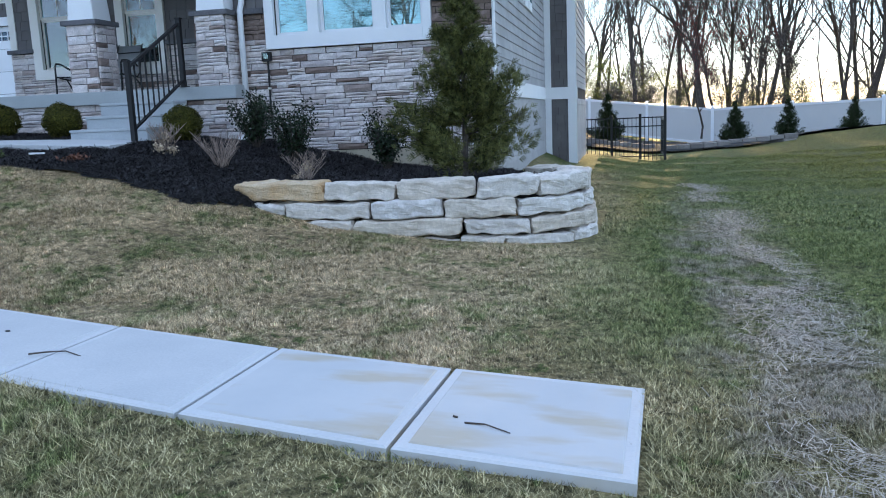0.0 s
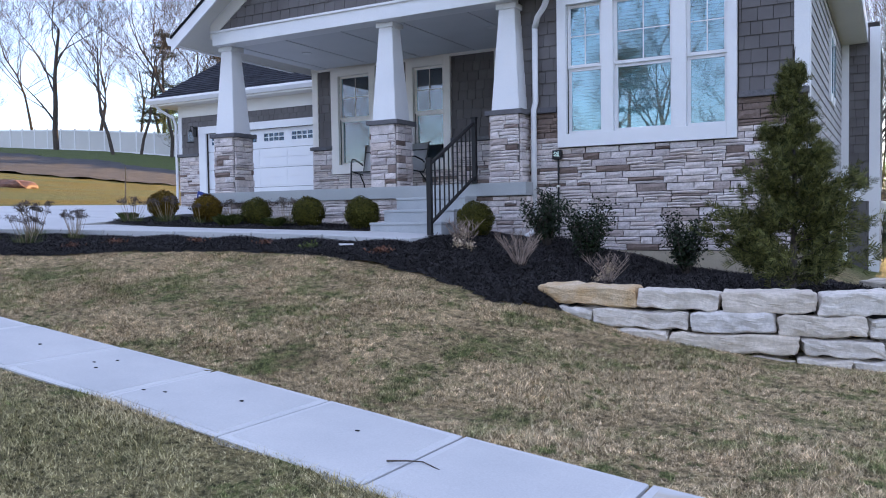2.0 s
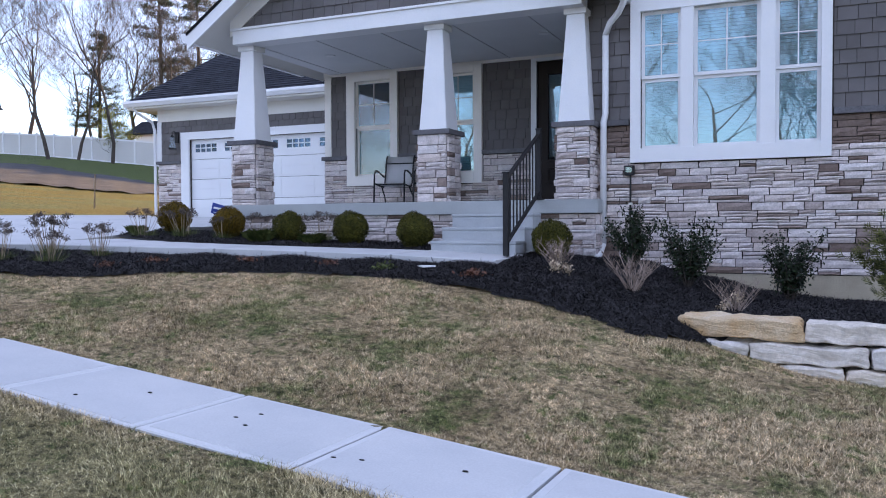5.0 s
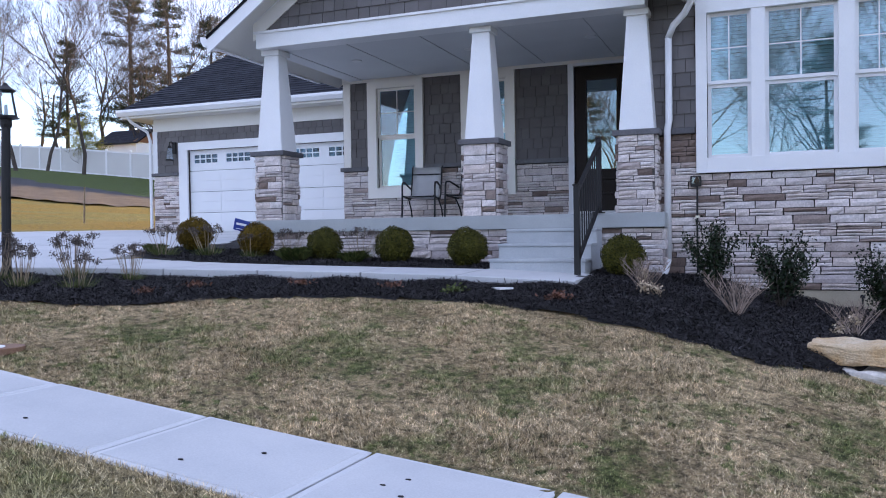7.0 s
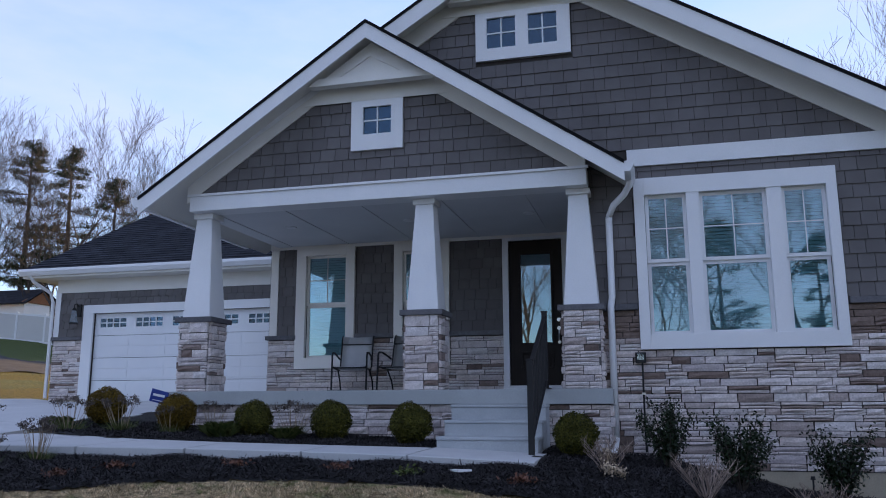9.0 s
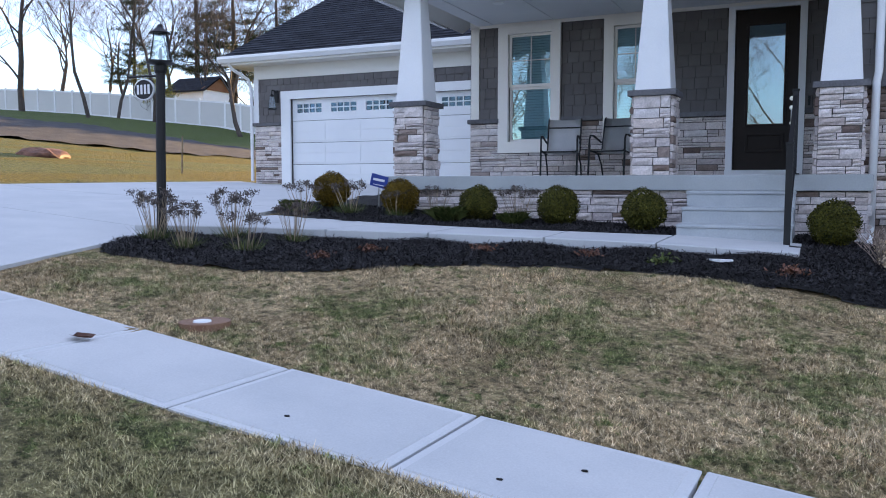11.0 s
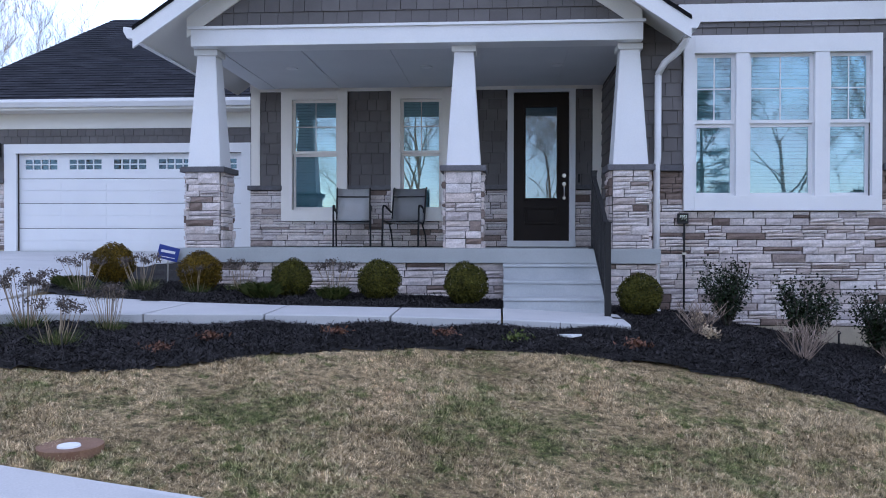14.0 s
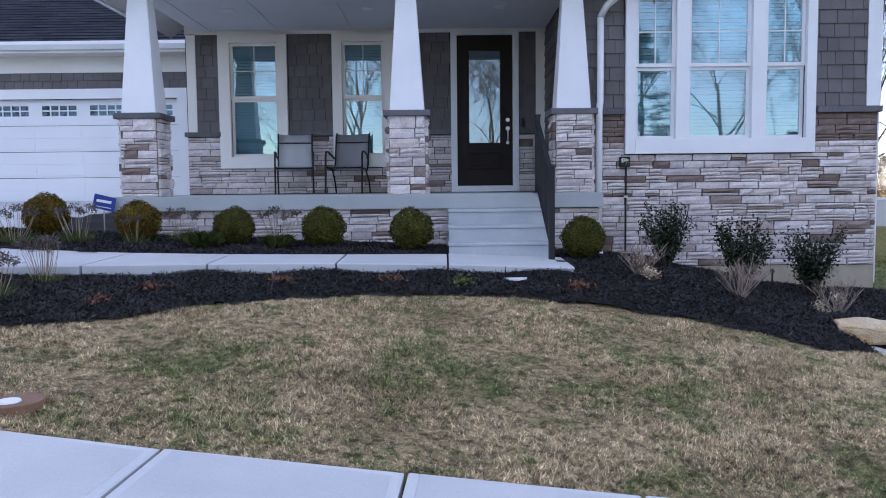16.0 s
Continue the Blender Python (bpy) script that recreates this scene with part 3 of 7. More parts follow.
def slab_between(name, corners, parent, mat, thick=0.10, lift=0.018, gap=0.010, tool=0.055):
    """A slab from four ground corners (near left, near right, far right, far left), with a tooled rim."""
    c = [Vector(p) for p in corners]
    mid = sum(c, Vector()) / 4
    bm = bmesh.new()

    def ring(shrink, dz):
        out = []
        for p in c:
            d = (p - mid)
            d.z = 0
            q = p - d.normalized() * shrink * 1.414
            out.append(bm.verts.new((q.x, q.y, q.z + dz)))
        return out

    rings = [ring(gap, lift - thick), ring(gap, lift - 0.012), ring(gap + 0.012, lift - 0.004), ring(gap + tool, lift - 0.005), ring(gap + tool + 0.007, lift + 0.001)]
    for k, (a, b) in enumerate(zip(rings, rings[1:])):
        for i in range(4):
            f = bm.faces.new((a[i], a[(i + 1) % 4], b[(i + 1) % 4], b[i]))
            f.material_index = 1 if k in (1, 2) else 0
    bm.faces.new(rings[-1])
    ob = part(name, bm, mat, parent)
    ob.data.materials.append(concrete_rim)
    return ob


JOINTS = [-22.9, -21.7, -20.5, -19.3, -18.1, -16.9, -15.7, -14.5, -13.25, -12.04, -10.9, -9.7, -8.43, -7.2, -6.06, -4.87, -3.74, -2.58, -1.55, -0.6]
for _a, _b in zip(JOINTS, JOINTS[1:]):
    ya, yb = walk_edge(_a), walk_edge(_b)
    za, zb = float(street_line(_a)), float(street_line(_b))
    w = 1.02
    skew = -0.05
    slab_between("slab", [(_a + skew, ya - w, za), (_b + skew, yb - w, zb), (_b, yb, zb), (_a, ya, za)], sidewalk, concrete_stained if _a > -2.6 else concrete_pale)


# ---- driveway and front walk ----
def strip_mesh(name, stations, mat, parent=None, thick=0.1):
    """A slab along stations of (near x, near y, far x, far y, near z, far z)."""
    bm = bmesh.new()
    rows = []
    for nx_, ny_, fx_, fy_, nz_, fz_ in stations:
        rows.append([bm.verts.new(p) for p in ((nx_, ny_, nz_ - thick), (nx_, ny_, nz_ - 0.01), (nx_, ny_ + 0.01, nz_), (fx_, fy_ - 0.01, fz_), (fx_, fy_, fz_ - 0.01), (fx_, fy_, fz_ - thick))])
    for a, b in zip(rows, rows[1:]):
        for i in range(5):
            bm.faces.new((a[i], b[i], b[i + 1], a[i + 1]))
    bm.faces.new(rows[0]), bm.faces.new(rows[-1][::-1])
    bmesh.ops.recalc_face_normals(bm, faces=bm.faces[:])
    return part(name, bm, mat, parent)


WALK_NEAR_X, WALK_NEAR_Y = [-13.4, -13.0, -12.3, -11.3, -10.3, -9.2, -8.1, -6.9, -6.5], [7.05, 7.35, 7.72, 8.02, 8.38, 8.60, 8.74, 8.84, 8.86]
WALK_FAR_X, WALK_FAR_Y = [-13.5, -12.8, -11.6, -10.5, -9.3, -8.18], [9.75, 9.42, 9.16, 9.2, 9.42, 9.78]


def walk_near(x):
    return smooth_line(WALK_NEAR_X, WALK_NEAR_Y, x)


def walk_far(x):
    return smooth_line(WALK_FAR_X, WALK_FAR_Y, x)


def walk_z(x):
    return np.interp(x, [-13.5, -11, -9.5, -8.2, -6.9], [1.69, 1.625, 1.585, 1.545, 1.485])


front_walk = thing("front_walk", (-10, 8.8, 1.5), "pale concrete front walk curving from the driveway to the steps", "walkway", kind="structure")
WALK_JOINTS = [-13.45, -12.55, -11.55, -10.5, -9.3, -8.19, -6.88]
for _a, _b in zip(WALK_JOINTS, WALK_JOINTS[1:]):
    st = []
    for x in np.linspace(_a + 0.011, _b - 0.011, 5):
        f = float(walk_far(x)) if x < -8.19 else 9.86
        st.append((x, float(walk_near(x)) if x < -7.0 else 8.86, x, f, float(walk_z(x)), float(walk_z(x)) + 0.02))
    strip_mesh("slab", st, concrete_pale, front_walk, 0.14)


def drive_right(y):
    return np.interp(y, [3.7, 5.0, 5.6, 7.0, 9.0, 10.0, 11.5, 13, 16.6], [-12.6, -12.9, -13.1, -13.25, -13.5, -13.65, -13.85, -13.7, -13.2])


driveway = thing("driveway", (-16, 11, 1.8), "wide pale concrete driveway rising to the garage", "driveway", kind="structure")
for _a, _b in ((4.78, 7.4), (7.4, 10.2), (10.2, 13.2), (13.2, 16.45)):
    for side in (0, 1):
        st = []
        for s in np.linspace(0, 1, 5):
            y0_, y1_ = _a + 0.008, _b - 0.008
            xr0, xr1 = float(drive_right(y0_)), float(drive_right(y1_))
            lx = np.array([-19.6, -16.2]) if side == 0 else np.array([-16.19, 0])
            x0_ = lx[0] + ((xr0 if side else lx[1]) - lx[0]) * s
            x1_ = lx[0] + ((xr1 if side else lx[1]) - lx[0]) * s
            st.append((x0_, y0_, x1_, y1_, float(ground_z(x0_, y0_)) + 0.045, float(ground_z(x1_, y1_)) + 0.045))
        strip_mesh("slab", st, concrete_pale, driveway, 0.14)

# ---- mulch bed ----
BED_X = [-13.3, -12.9, -12.4, -12.0, -11.5, -11.1, -10.7, -10.35, -9.95, -9.5, -9.0, -8.5, -7.9, -7.2, -6.5, -5.9, -5.4, -5.0, -4.6, -4.3, -3.3, -2.2, -1.55, -1.2]
BED_Y = [6.5, 6.15, 6.12, 6.2, 6.33, 6.5, 6.75, 7.1, 7.45, 7.7, 7.85, 7.94, 7.97, 7.86, 7.84, 7.67, 7.5, 7.34, 7.5, 7.75, 7.72, 7.74, 7.85, 8.3]


def bed_edge(x):
    return np.interp(x, BED_X, BED_Y)


def bed_z(x, y):
    inside = np.clip((y - bed_edge(x)) / 0.3, 0, 1)
    g = ground_z(x, y) + 0.012 + 0.035 * inside
    low = np.interp(x, [-5.2, -4.4, -3.6, -1], [1.12, 1.0, 0.97, 0.97]) + np.clip(y - 9, 0, 2.5) * np.interp(x, [-4.6, -2.6], [0.035, -0.035])
    s = np.clip((x + 4.95) / 0.5, 0, 1) * np.clip((y - bed_edge(x) - 0.03) / 0.3 + np.clip((x + 4.4) * 6, 0, 1), 0, 1)
    return g + (np.maximum(low, g) - g) * s + 0.02 * np.sin(x * 5.3 + y * 2) * np.sin(y * 6.1 - x)


def in_bed(x, y):
    right = np.interp(y, [7.5, 8.2, 9.0, 9.8, 11.5], [-1.5, -1.2, -1.25, -1.9, -2.4])
    walkway = (x < -6.97) & (y > walk_near(np.minimum(x, -6.9)) + 0.1) & (y < np.where(x < -8.12, walk_far(np.minimum(x, -8.18)) - 0.1, 10.3))
    return (y > bed_edge(x) + 0.03 * np.sin(x * 9)) & (x < right) & (x > drive_right(y) + 0.03) & ~walkway & ((y < 11.3) | (x < -12.42))


mulch = sheet("mulch_bed", at_edge(-14.2, -1.0, 0.09), at_edge(5.8, 14.6, 0.09), bed_z, dark_soil, in_bed)
tagged(mulch, "black shredded mulch bed along the front of the house", "mulch bed", kind="structure")

# ---- house: plan ----
Y0, YD, YG, YC = 11.37, 13.98, 16.49, 10.99  # front block, porch back wall, garage, porch columns
XL, XR, XP = -12.43, -2.5, -6.55  # house left, house right, front block's left side
FLOOR, CEIL = 2.24, 4.86

WIN_BAY = (-5.70, -3.47, 2.925, 4.775)
wall_front = part("wall_front", wall_boxes(bmesh.new(), XP, XR, 0.4, 5.5, Y0, Y0 + 0.2, [WIN_BAY]), shake_back, label="front wall of grey shingle siding above grey ledgestone veneer", kind="structure")
tagged(wall_front, category="wall")
bm = bmesh.new()
prism(bm, [(XL, 5.5), (XR, 5.5), (XR, 5.62), (-7.4, 8.62), (XL, 5.5001)], "y", Y0 + 0.002, Y0 + 0.2)
wall_gable = part("wall_gable", bm, shake_back, label="broad front gable of dark grey shingle siding", kind="structure")
tagged(wall_gable, category="wall")
W1, W2, DOOR = (-11.70, -10.92, 2.86, 4.70), (-9.87, -9.19, 2.86, 4.70), (-8.00, -7.09, 2.30, 4.79)
wall_porch = part("wall_porch", wall_boxes(bmesh.new(), XL, XP, 0.6, 5.4, YD, YD + 0.2, [W1, W2, DOOR]), shake_back, label="porch back wall of grey shingles above ledgestone", kind="structure")
tagged(wall_porch, category="wall")
wall_porch_side = part("wall_porch_side", box(XP, XP + 0.2, Y0 + 0.2, YD, 0.6, 5.4), shake_back, label="porch side wall of dark grey shingle siding", kind="structure")
tagged(wall_porch_side, category="wall")
wall_east = part("wall_east", box(XR - 0.2, XR, Y0 + 0.2, 22.9, 0.0, 5.5), shake_back, label="side wall clad in light grey lap siding", kind="structure")
tagged(wall_east, category="wall")
wall_north = part("wall_north", box(XL, XR - 0.2, 22.7, 22.9, 0.0, 5.6), interior_paint, label="plain rear wall of the house", kind="structure")
tagged(wall_north, category="wall")
wall_west = part("wall_west", box(XL, XL + 0.2, YD + 0.2, 22.7, 0.6, 5.5), shake_back, label="plain shingled west wall of the house", kind="structure")
tagged(wall_west, category="wall")
G_DOOR = (-18.10, -13.40, 2.06, 4.12)
wall_garage = part("wall_garage", wall_boxes(bmesh.new(), -19.14, XL, 1.2, 5.1, YG, YG + 0.2, [G_DOOR]), shake_back, label="garage front wall of grey shingles and ledgestone", kind="structure")
tagged(wall_garage, category="wall")
wall_garage_side = part("wall_garage_side", box(-19.14, -18.94, YG + 0.2, 24.0, 1.2, 5.1), shake_back, label="plain garage side wall", kind="structure")
tagged(wall_garage_side, category="wall")
tagged(part("wall_garage_back", box(-18.94, XL, 23.8, 24.0, 1.2, 5.1), interior_paint, label="plain garage rear wall", kind="structure"), category="wall")
tagged(part("interior_wall", box(XL + 0.2, XR - 0.2, 17.5, 17.6, 1.2, 5.4), interior_paint, label="plain interior wall seen dimly through the windows", kind="structure"), category="wall")
tagged(part("interior_floor", box(XL + 0.2, XR - 0.2, Y0 + 0.21, 22.7, 2.0, 2.2), interior_paint, label="plain interior floor", kind="structure"), category="floor")
tagged(part("interior_ceiling", box(XL + 0.2, XR - 0.2, Y0 + 0.21, 22.7, 5.42, 5.5), interior_paint, label="plain interior ceiling", kind="structure"), category="ceiling")
# bump-out on the side wall
bump_out = part("wall_bay", box(XR, -1.81, 18.6, 22.9, 0.0, 5.5), shake_back, label="side bump-out with dark shingle front and white corner boards", kind="structure")
tagged(bump_out, category="wall")

# ---- roofs ----
def roof_slab(bm, a, b, c, d, thick):
    """A roof plane from eave a-b to ridge c-d, thickened straight down."""
    top = [bm.verts.new(p) for p in (a, b, c, d)]
    low = [bm.verts.new((p[0], p[1], p[2] - thick)) for p in (a, b, c, d)]
    uv = bm.loops.layers.uv.verify()
    f = bm.faces.new(top)
    bm.faces.new(low[::-1])
    for i in range(4):
        if (top[i].co - top[(i + 1) % 4].co).length > 1e-4:
            bm.faces.new((top[i], low[i], low[(i + 1) % 4], top[(i + 1) % 4]))
    bmesh.ops.remove_doubles(bm, verts=low + top, dist=1e-5)
    bm.normal_update()
    for f in bm.faces:
        e = Vector(b) - Vector(a)
        e.normalize()
        up = f.normal.cross(e)
        for lp in f.loops:
            p = lp.vert.co
            lp[uv].uv = (p.dot(e), p.dot(up))
    return bm


RX, RZ, RS = -7.33, 8.68, 0.62  # main ridge
PX, PZ, PS = -9.38, 7.39, 0.675  # porch ridge
main_roof = thing("main_roof", (RX, 16, 5.5), "dark grey asphalt shingle gable roof with white rake boards", "roof", kind="structure")
YF, YB = 10.95, 23.3


def main_z(x):
    return RZ - RS * abs(x - RX)


for s, xe in ((1, -2.05), (-1, -12.62)):
    b = roof_slab(bmesh.new(), (xe, YF - 0.02, main_z(xe)), (xe, YB, main_z(xe)), (RX, YB, RZ), (RX, YF - 0.02, RZ), 0.045)
    part("shingles", b, roof_shingle, main_roof)
    b = roof_slab(bmesh.new(), (xe, YF + 0.035, main_z(xe) - 0.049), (xe, YB, main_z(xe) - 0.049), (RX, YB, RZ - 0.049), (RX, YF + 0.035, RZ - 0.049), 0.10)
    part("soffit", b, soffit_paint, main_roof)
    b = bmesh.new()
    prism(b, [(xe, main_z(xe) - 0.048), (RX, RZ - 0.048), (RX, RZ - 0.31), (xe, main_z(xe) - 0.31)], "y", YF, YF + 0.033)
    part("rake_board", b, white_trim, main_roof, "white rake board")
    b = bmesh.new()
    prism(b, [(RX + s * 4.75, main_z(RX + s * 4.75) - 0.152), (RX, RZ - 0.152), (RX, RZ - 0.46), (RX + s * 4.75, main_z(RX + s * 4.75) - 0.46)], "y", Y0 - 0.04, Y0 - 0.001)
    part("frieze_board", b, soffit_paint, main_roof, "cream frieze board")
part("eave_fascia", box(-2.05, -2.01, YF, YB, main_z(-2.05) - 0.3, main_z(-2.05) - 0.02), white_trim, main_roof, "white gutter board")
part("eave_soffit", box(XR, -2.05, Y0, YB, main_z(-2.05) - 0.31, main_z(-2.05) - 0.27), soffit_paint, main_roof)
b = bmesh.new()
prism(b, [(-2.02, main_z(-2.05) - 0.05), (-2.02, main_z(-2.05) - 0.31), (XR, main_z(-2.05) - 0.31), (XR, main_z(XR) - 0.05)], "y", YF + 0.04, Y0 + 0.02)
part("eave_return", b, white_trim, main_roof, "white boxed eave return")

porch_roof = thing("porch_roof", (PX, 12.5, 5.1), "dark shingled front-facing porch gable roof with white rakes", "roof", kind="structure")
PF, PBK = 10.52, 14.6


def porch_z(x):
    return PZ - PS * abs(x - PX)


for s, xe in ((1, -5.92), (-1, -12.86)):
    b = roof_slab(bmesh.new(), (xe, PF - 0.02, porch_z(xe)), (xe, PBK, porch_z(xe)), (PX, PBK, PZ), (PX, PF - 0.02, PZ), 0.045)
    part("shingles", b, roof_shingle, porch_roof)
    b = roof_slab(bmesh.new(), (xe, PF + 0.035, porch_z(xe) - 0.049), (xe, PBK, porch_z(xe) - 0.049), (PX, PBK, PZ - 0.049), (PX, PF + 0.035, PZ - 0.049), 0.08)
    part("soffit", b, soffit_paint, porch_roof)
    b = bmesh.new()
    prism(b, [(xe, porch_z(xe) - 0.048), (PX, PZ - 0.048), (PX, PZ - 0.27), (xe, porch_z(xe) - 0.27)], "y", PF, PF + 0.033)
    part("rake_board", b, white_trim, porch_roof, "white rake board")
    b = bmesh.new()
    prism(b, [(PX + s * 2.95, porch_z(PX + s * 2.95) - 0.135), (PX, PZ - 0.135), (PX, PZ - 0.40), (PX + s * 2.95, porch_z(PX + s * 2.95) - 0.40)], "y", YC - 0.035, YC - 0.001)
    part("frieze_board", b, soffit_paint, porch_roof, "cream frieze board")
    # gutter along the side eave
    o = 0.12 * s
    b = bmesh.new()
    prism(b, [(xe, porch_z(xe) - 0.02), (xe + o, porch_z(xe) + 0.0), (xe + o, porch_z(xe) - 0.06), (xe + 0.6 * o, porch_z(xe) - 0.15), (xe, porch_z(xe) - 0.15)], "y", PF + 0.0, 11.35 if s > 0 else 13.9)
    part("gutter", b, white_trim, porch_roof, "white gutter")

# gable ornaments: a cross board with a panel above it
def gable_ornament(roof, px, pz, slope, yf, half, drop):
    zb = pz - slope * half - drop
    b = bmesh.new()
    prism(b, [(px - half, zb), (px + half, zb), (px + half - 0.16, zb + 0.11), (px - half + 0.16, zb + 0.11)], "y", yf + 0.02, yf + 0.16)
    part("cross_board", b, soffit_paint, roof, "cream cross board")
    b = bmesh.new()
    prism(b, [(px - half + 0.17, zb + 0.11), (px + half - 0.17, zb + 0.11), (px, zb + 0.11 + (half - 0.17) * slope)], "y", yf + 0.10, yf + 0.15)
    part("gable_panel", b, soffit_paint, roof)
    for s in (-1, 1):
        b = bmesh.new()
        prism(b, [(px, zb + 0.13 + (half - 0.35) * slope * 0.72), (px + s * (half - 0.45), zb + 0.13), (px + s * (half - 0.33), zb + 0.13), (px, zb + 0.20 + (half - 0.35) * slope * 0.72)], "y", yf + 0.085, yf + 0.099)
        part("chevron_strip", b, soffit_paint, roof)


gable_ornament(porch_roof, PX, PZ, PS, PF + 0.14, 0.92, 0.24)
gable_ornament(main_roof, RX, RZ, RS, YF + 0.14, 1.02, 0.26)

for roof_, px_, pz_, sl_, zb_, yw_ in ((porch_roof, PX, PZ, PS, 6.35, YC), (main_roof, RX, RZ, RS, 7.67, Y0)):
    half_ = (pz_ - 0.30 - zb_) / sl_
    b = bmesh.new()
    prism(b, [(px_ - half_, zb_), (px_ + half_, zb_), (px_, pz_ - 0.30)], "y", yw_ - 0.052, yw_ - 0.041)
    part("peak_board", b, soffit_paint, roof_, "cream board over the gable window")

bm = bmesh.new()
prism(bm, [(-12.20, 5.13), (-6.50, 5.13), (PX, 7.25)], "y", YC, YC + 0.15)
wall_porch_gable = part("wall_porch_gable", bm, shake_back, label="porch gable of dark grey shingle siding", kind="structure")
tagged(wall_porch_gable, category="wall")

garage_roof = thing("garage_roof", (-16, 20, 5.1), "dark grey shingled hip roof over the garage", "roof", kind="structure")
ex, ey, ez = -19.75, 16.02, 5.13
b = roof_slab(bmesh.new(), (ex, ey, ez), (-12.3, ey, ez), (-12.3, 20.15, 7.86), (-17.87, 20.15, 7.86), 0.05)
part("shingles", b, roof_shingle, garage_roof)
courses = bmesh.new()
c_uv = courses.loops.layers.uv.verify()
n_c = 36
for k in range(n_c):
    lo_, hi_ = k / n_c, (k + 1) / n_c
    row_ = []
    for f_, up_ in ((lo_, 0.003), (lo_, 0.016), (hi_, 0.004)):
        xa_, y_, z_ = ex + (-17.87 - ex) * f_, ey + (20.15 - ey) * f_, ez + (7.86 - ez) * f_
        row_.append([courses.verts.new((x_, y_ - up_ * 0.55, z_ + up_ * 0.83)) for x_ in (xa_, -12.3)])
    for (a0, a1), (b0, b1) in zip(row_, row_[1:]):
        f_ = courses.faces.new((a0, a1, b1, b0))
        for lp in f_.loops:
            lp[c_uv].uv = (lp.vert.co.x + 0.11 * (k % 3), (lp.vert.co.y - ey) * 1.199 + 0.003)
tagged(part("shingle_courses", courses, roof_shingle, garage_roof, "stepped dark shingle courses"), kind="stuff")
b = roof_slab(bmesh.new(), (ex, 24.3, ez), (ex, ey, ez), (-17.87, 20.15, 7.86), (-17.87, 20.1501, 7.86), 0.05)
part("shingles", b, roof_shingle, garage_roof)
b = roof_slab(bmesh.new(), (-12.3, 24.3, ez), (ex, 24.3, ez), (-17.87, 20.15, 7.86), (-12.3, 20.15, 7.86), 0.05)
part("shingles", b, roof_shingle, garage_roof)
b = bmesh.new()
prism(b, [(ey - 0.10, ez + 0.0), (ey, ez - 0.01), (ey, ez - 0.15), (ey - 0.06, ez - 0.15), (ey - 0.11, ez - 0.06)], "x", ex - 0.05, XL + 0.0)
part("gutter", b, white_trim, garage_roof, "white gutter")
part("soffit", box(ex, XL, ey + 0.002, YG, ez - 0.20, ez - 0.152), soffit_paint, garage_roof)
part("side_soffit", box(ex, -19.14, YG, 24.2, ez - 0.20, ez - 0.152), soffit_paint, garage_roof)
b = bmesh.new()
tube(b, [Vector(p) for p in ((-19.55, 16.0, 5.0), (-19.5, 16.1, 4.85), (-19.25, 16.38, 4.62), (-19.2, 16.42, 4.4), (-19.2, 16.42, 2.2))], 0.04, 6)
part("downspout", b, white_trim, garage_roof, "white downspout")

# ---- trim on the walls ----
house_trim = thing("trim", (-7, 11.3, 5.0), "white painted trim boards on the house walls", "trim", kind="structure")
part("band_board", box(-5.9, XR + 0.02, Y0 - 0.045, Y0 - 0.001, 5.19, 5.42), white_trim, house_trim)
part("corner_board", box(XR - 0.16, XR + 0.025, Y0 - 0.03, Y0 - 0.001, 3.33, 5.19), white_trim, house_trim)
part("corner_board", box(XR + 0.001, XR + 0.026, Y0 - 0.001, Y0 + 0.14, 1.0, 5.4), white_trim, house_trim)
part("corner_board", box(-12.41, -12.26, YD - 0.03, YD - 0.001, 3.27, CEIL), cream_trim, house_trim)
part("corner_board", box(-6.71, XP, YD - 0.03, YD - 0.001, 2.26, CEIL), cream_trim, house_trim)
part("frieze_board", box(XL, XP, YD - 0.03, YD - 0.001, 4.84, 5.0), cream_trim, house_trim)
part("garage_frieze", box(-19.14, XL, YG - 0.03, YG - 0.001, 4.62, 4.93), soffit_paint, house_trim)
part("corner_board", box(-19.16, -19.02, YG - 0.03, YG - 0.001, 3.58, 4.62), white_trim, house_trim)
part("garage_casing", box(-18.36, -18.10, YG - 0.05, YG - 0.001, 2.07, 4.12), white_trim, house_trim)
part("garage_casing", box(-13.40, -13.19, YG - 0.05, YG - 0.001, 2.07, 4.12), white_trim, house_trim)
part("garage_casing", box(-18.36, -13.19, YG - 0.055, YG - 0.001, 4.12, 4.31), white_trim, house_trim)
part("side_band", box(XR, XR + 0.04, Y0 + 0.14, 18.57, 1.93, 2.19), white_trim, house_trim)
part("bay_band", box(XR + 0.02, -1.77, 18.55, 18.598, 1.93, 2.19), white_trim, house_trim)
for x0_, x1_ in ((XR + 0.001, XR + 0.15), (-1.98, -1.79)):
    part("bay_corner_board", box(x0_, x1_, 18.555, 18.597, 0.4, 1.93), white_trim, house_trim)
    part("bay_corner_board", box(x0_, x1_, 18.555, 18.597, 2.19, 5.4), white_trim, house_trim)
spout = thing("downspout", (-6.19, 11.26, 1.45), "white metal downspout beside the porch column", "downspout")
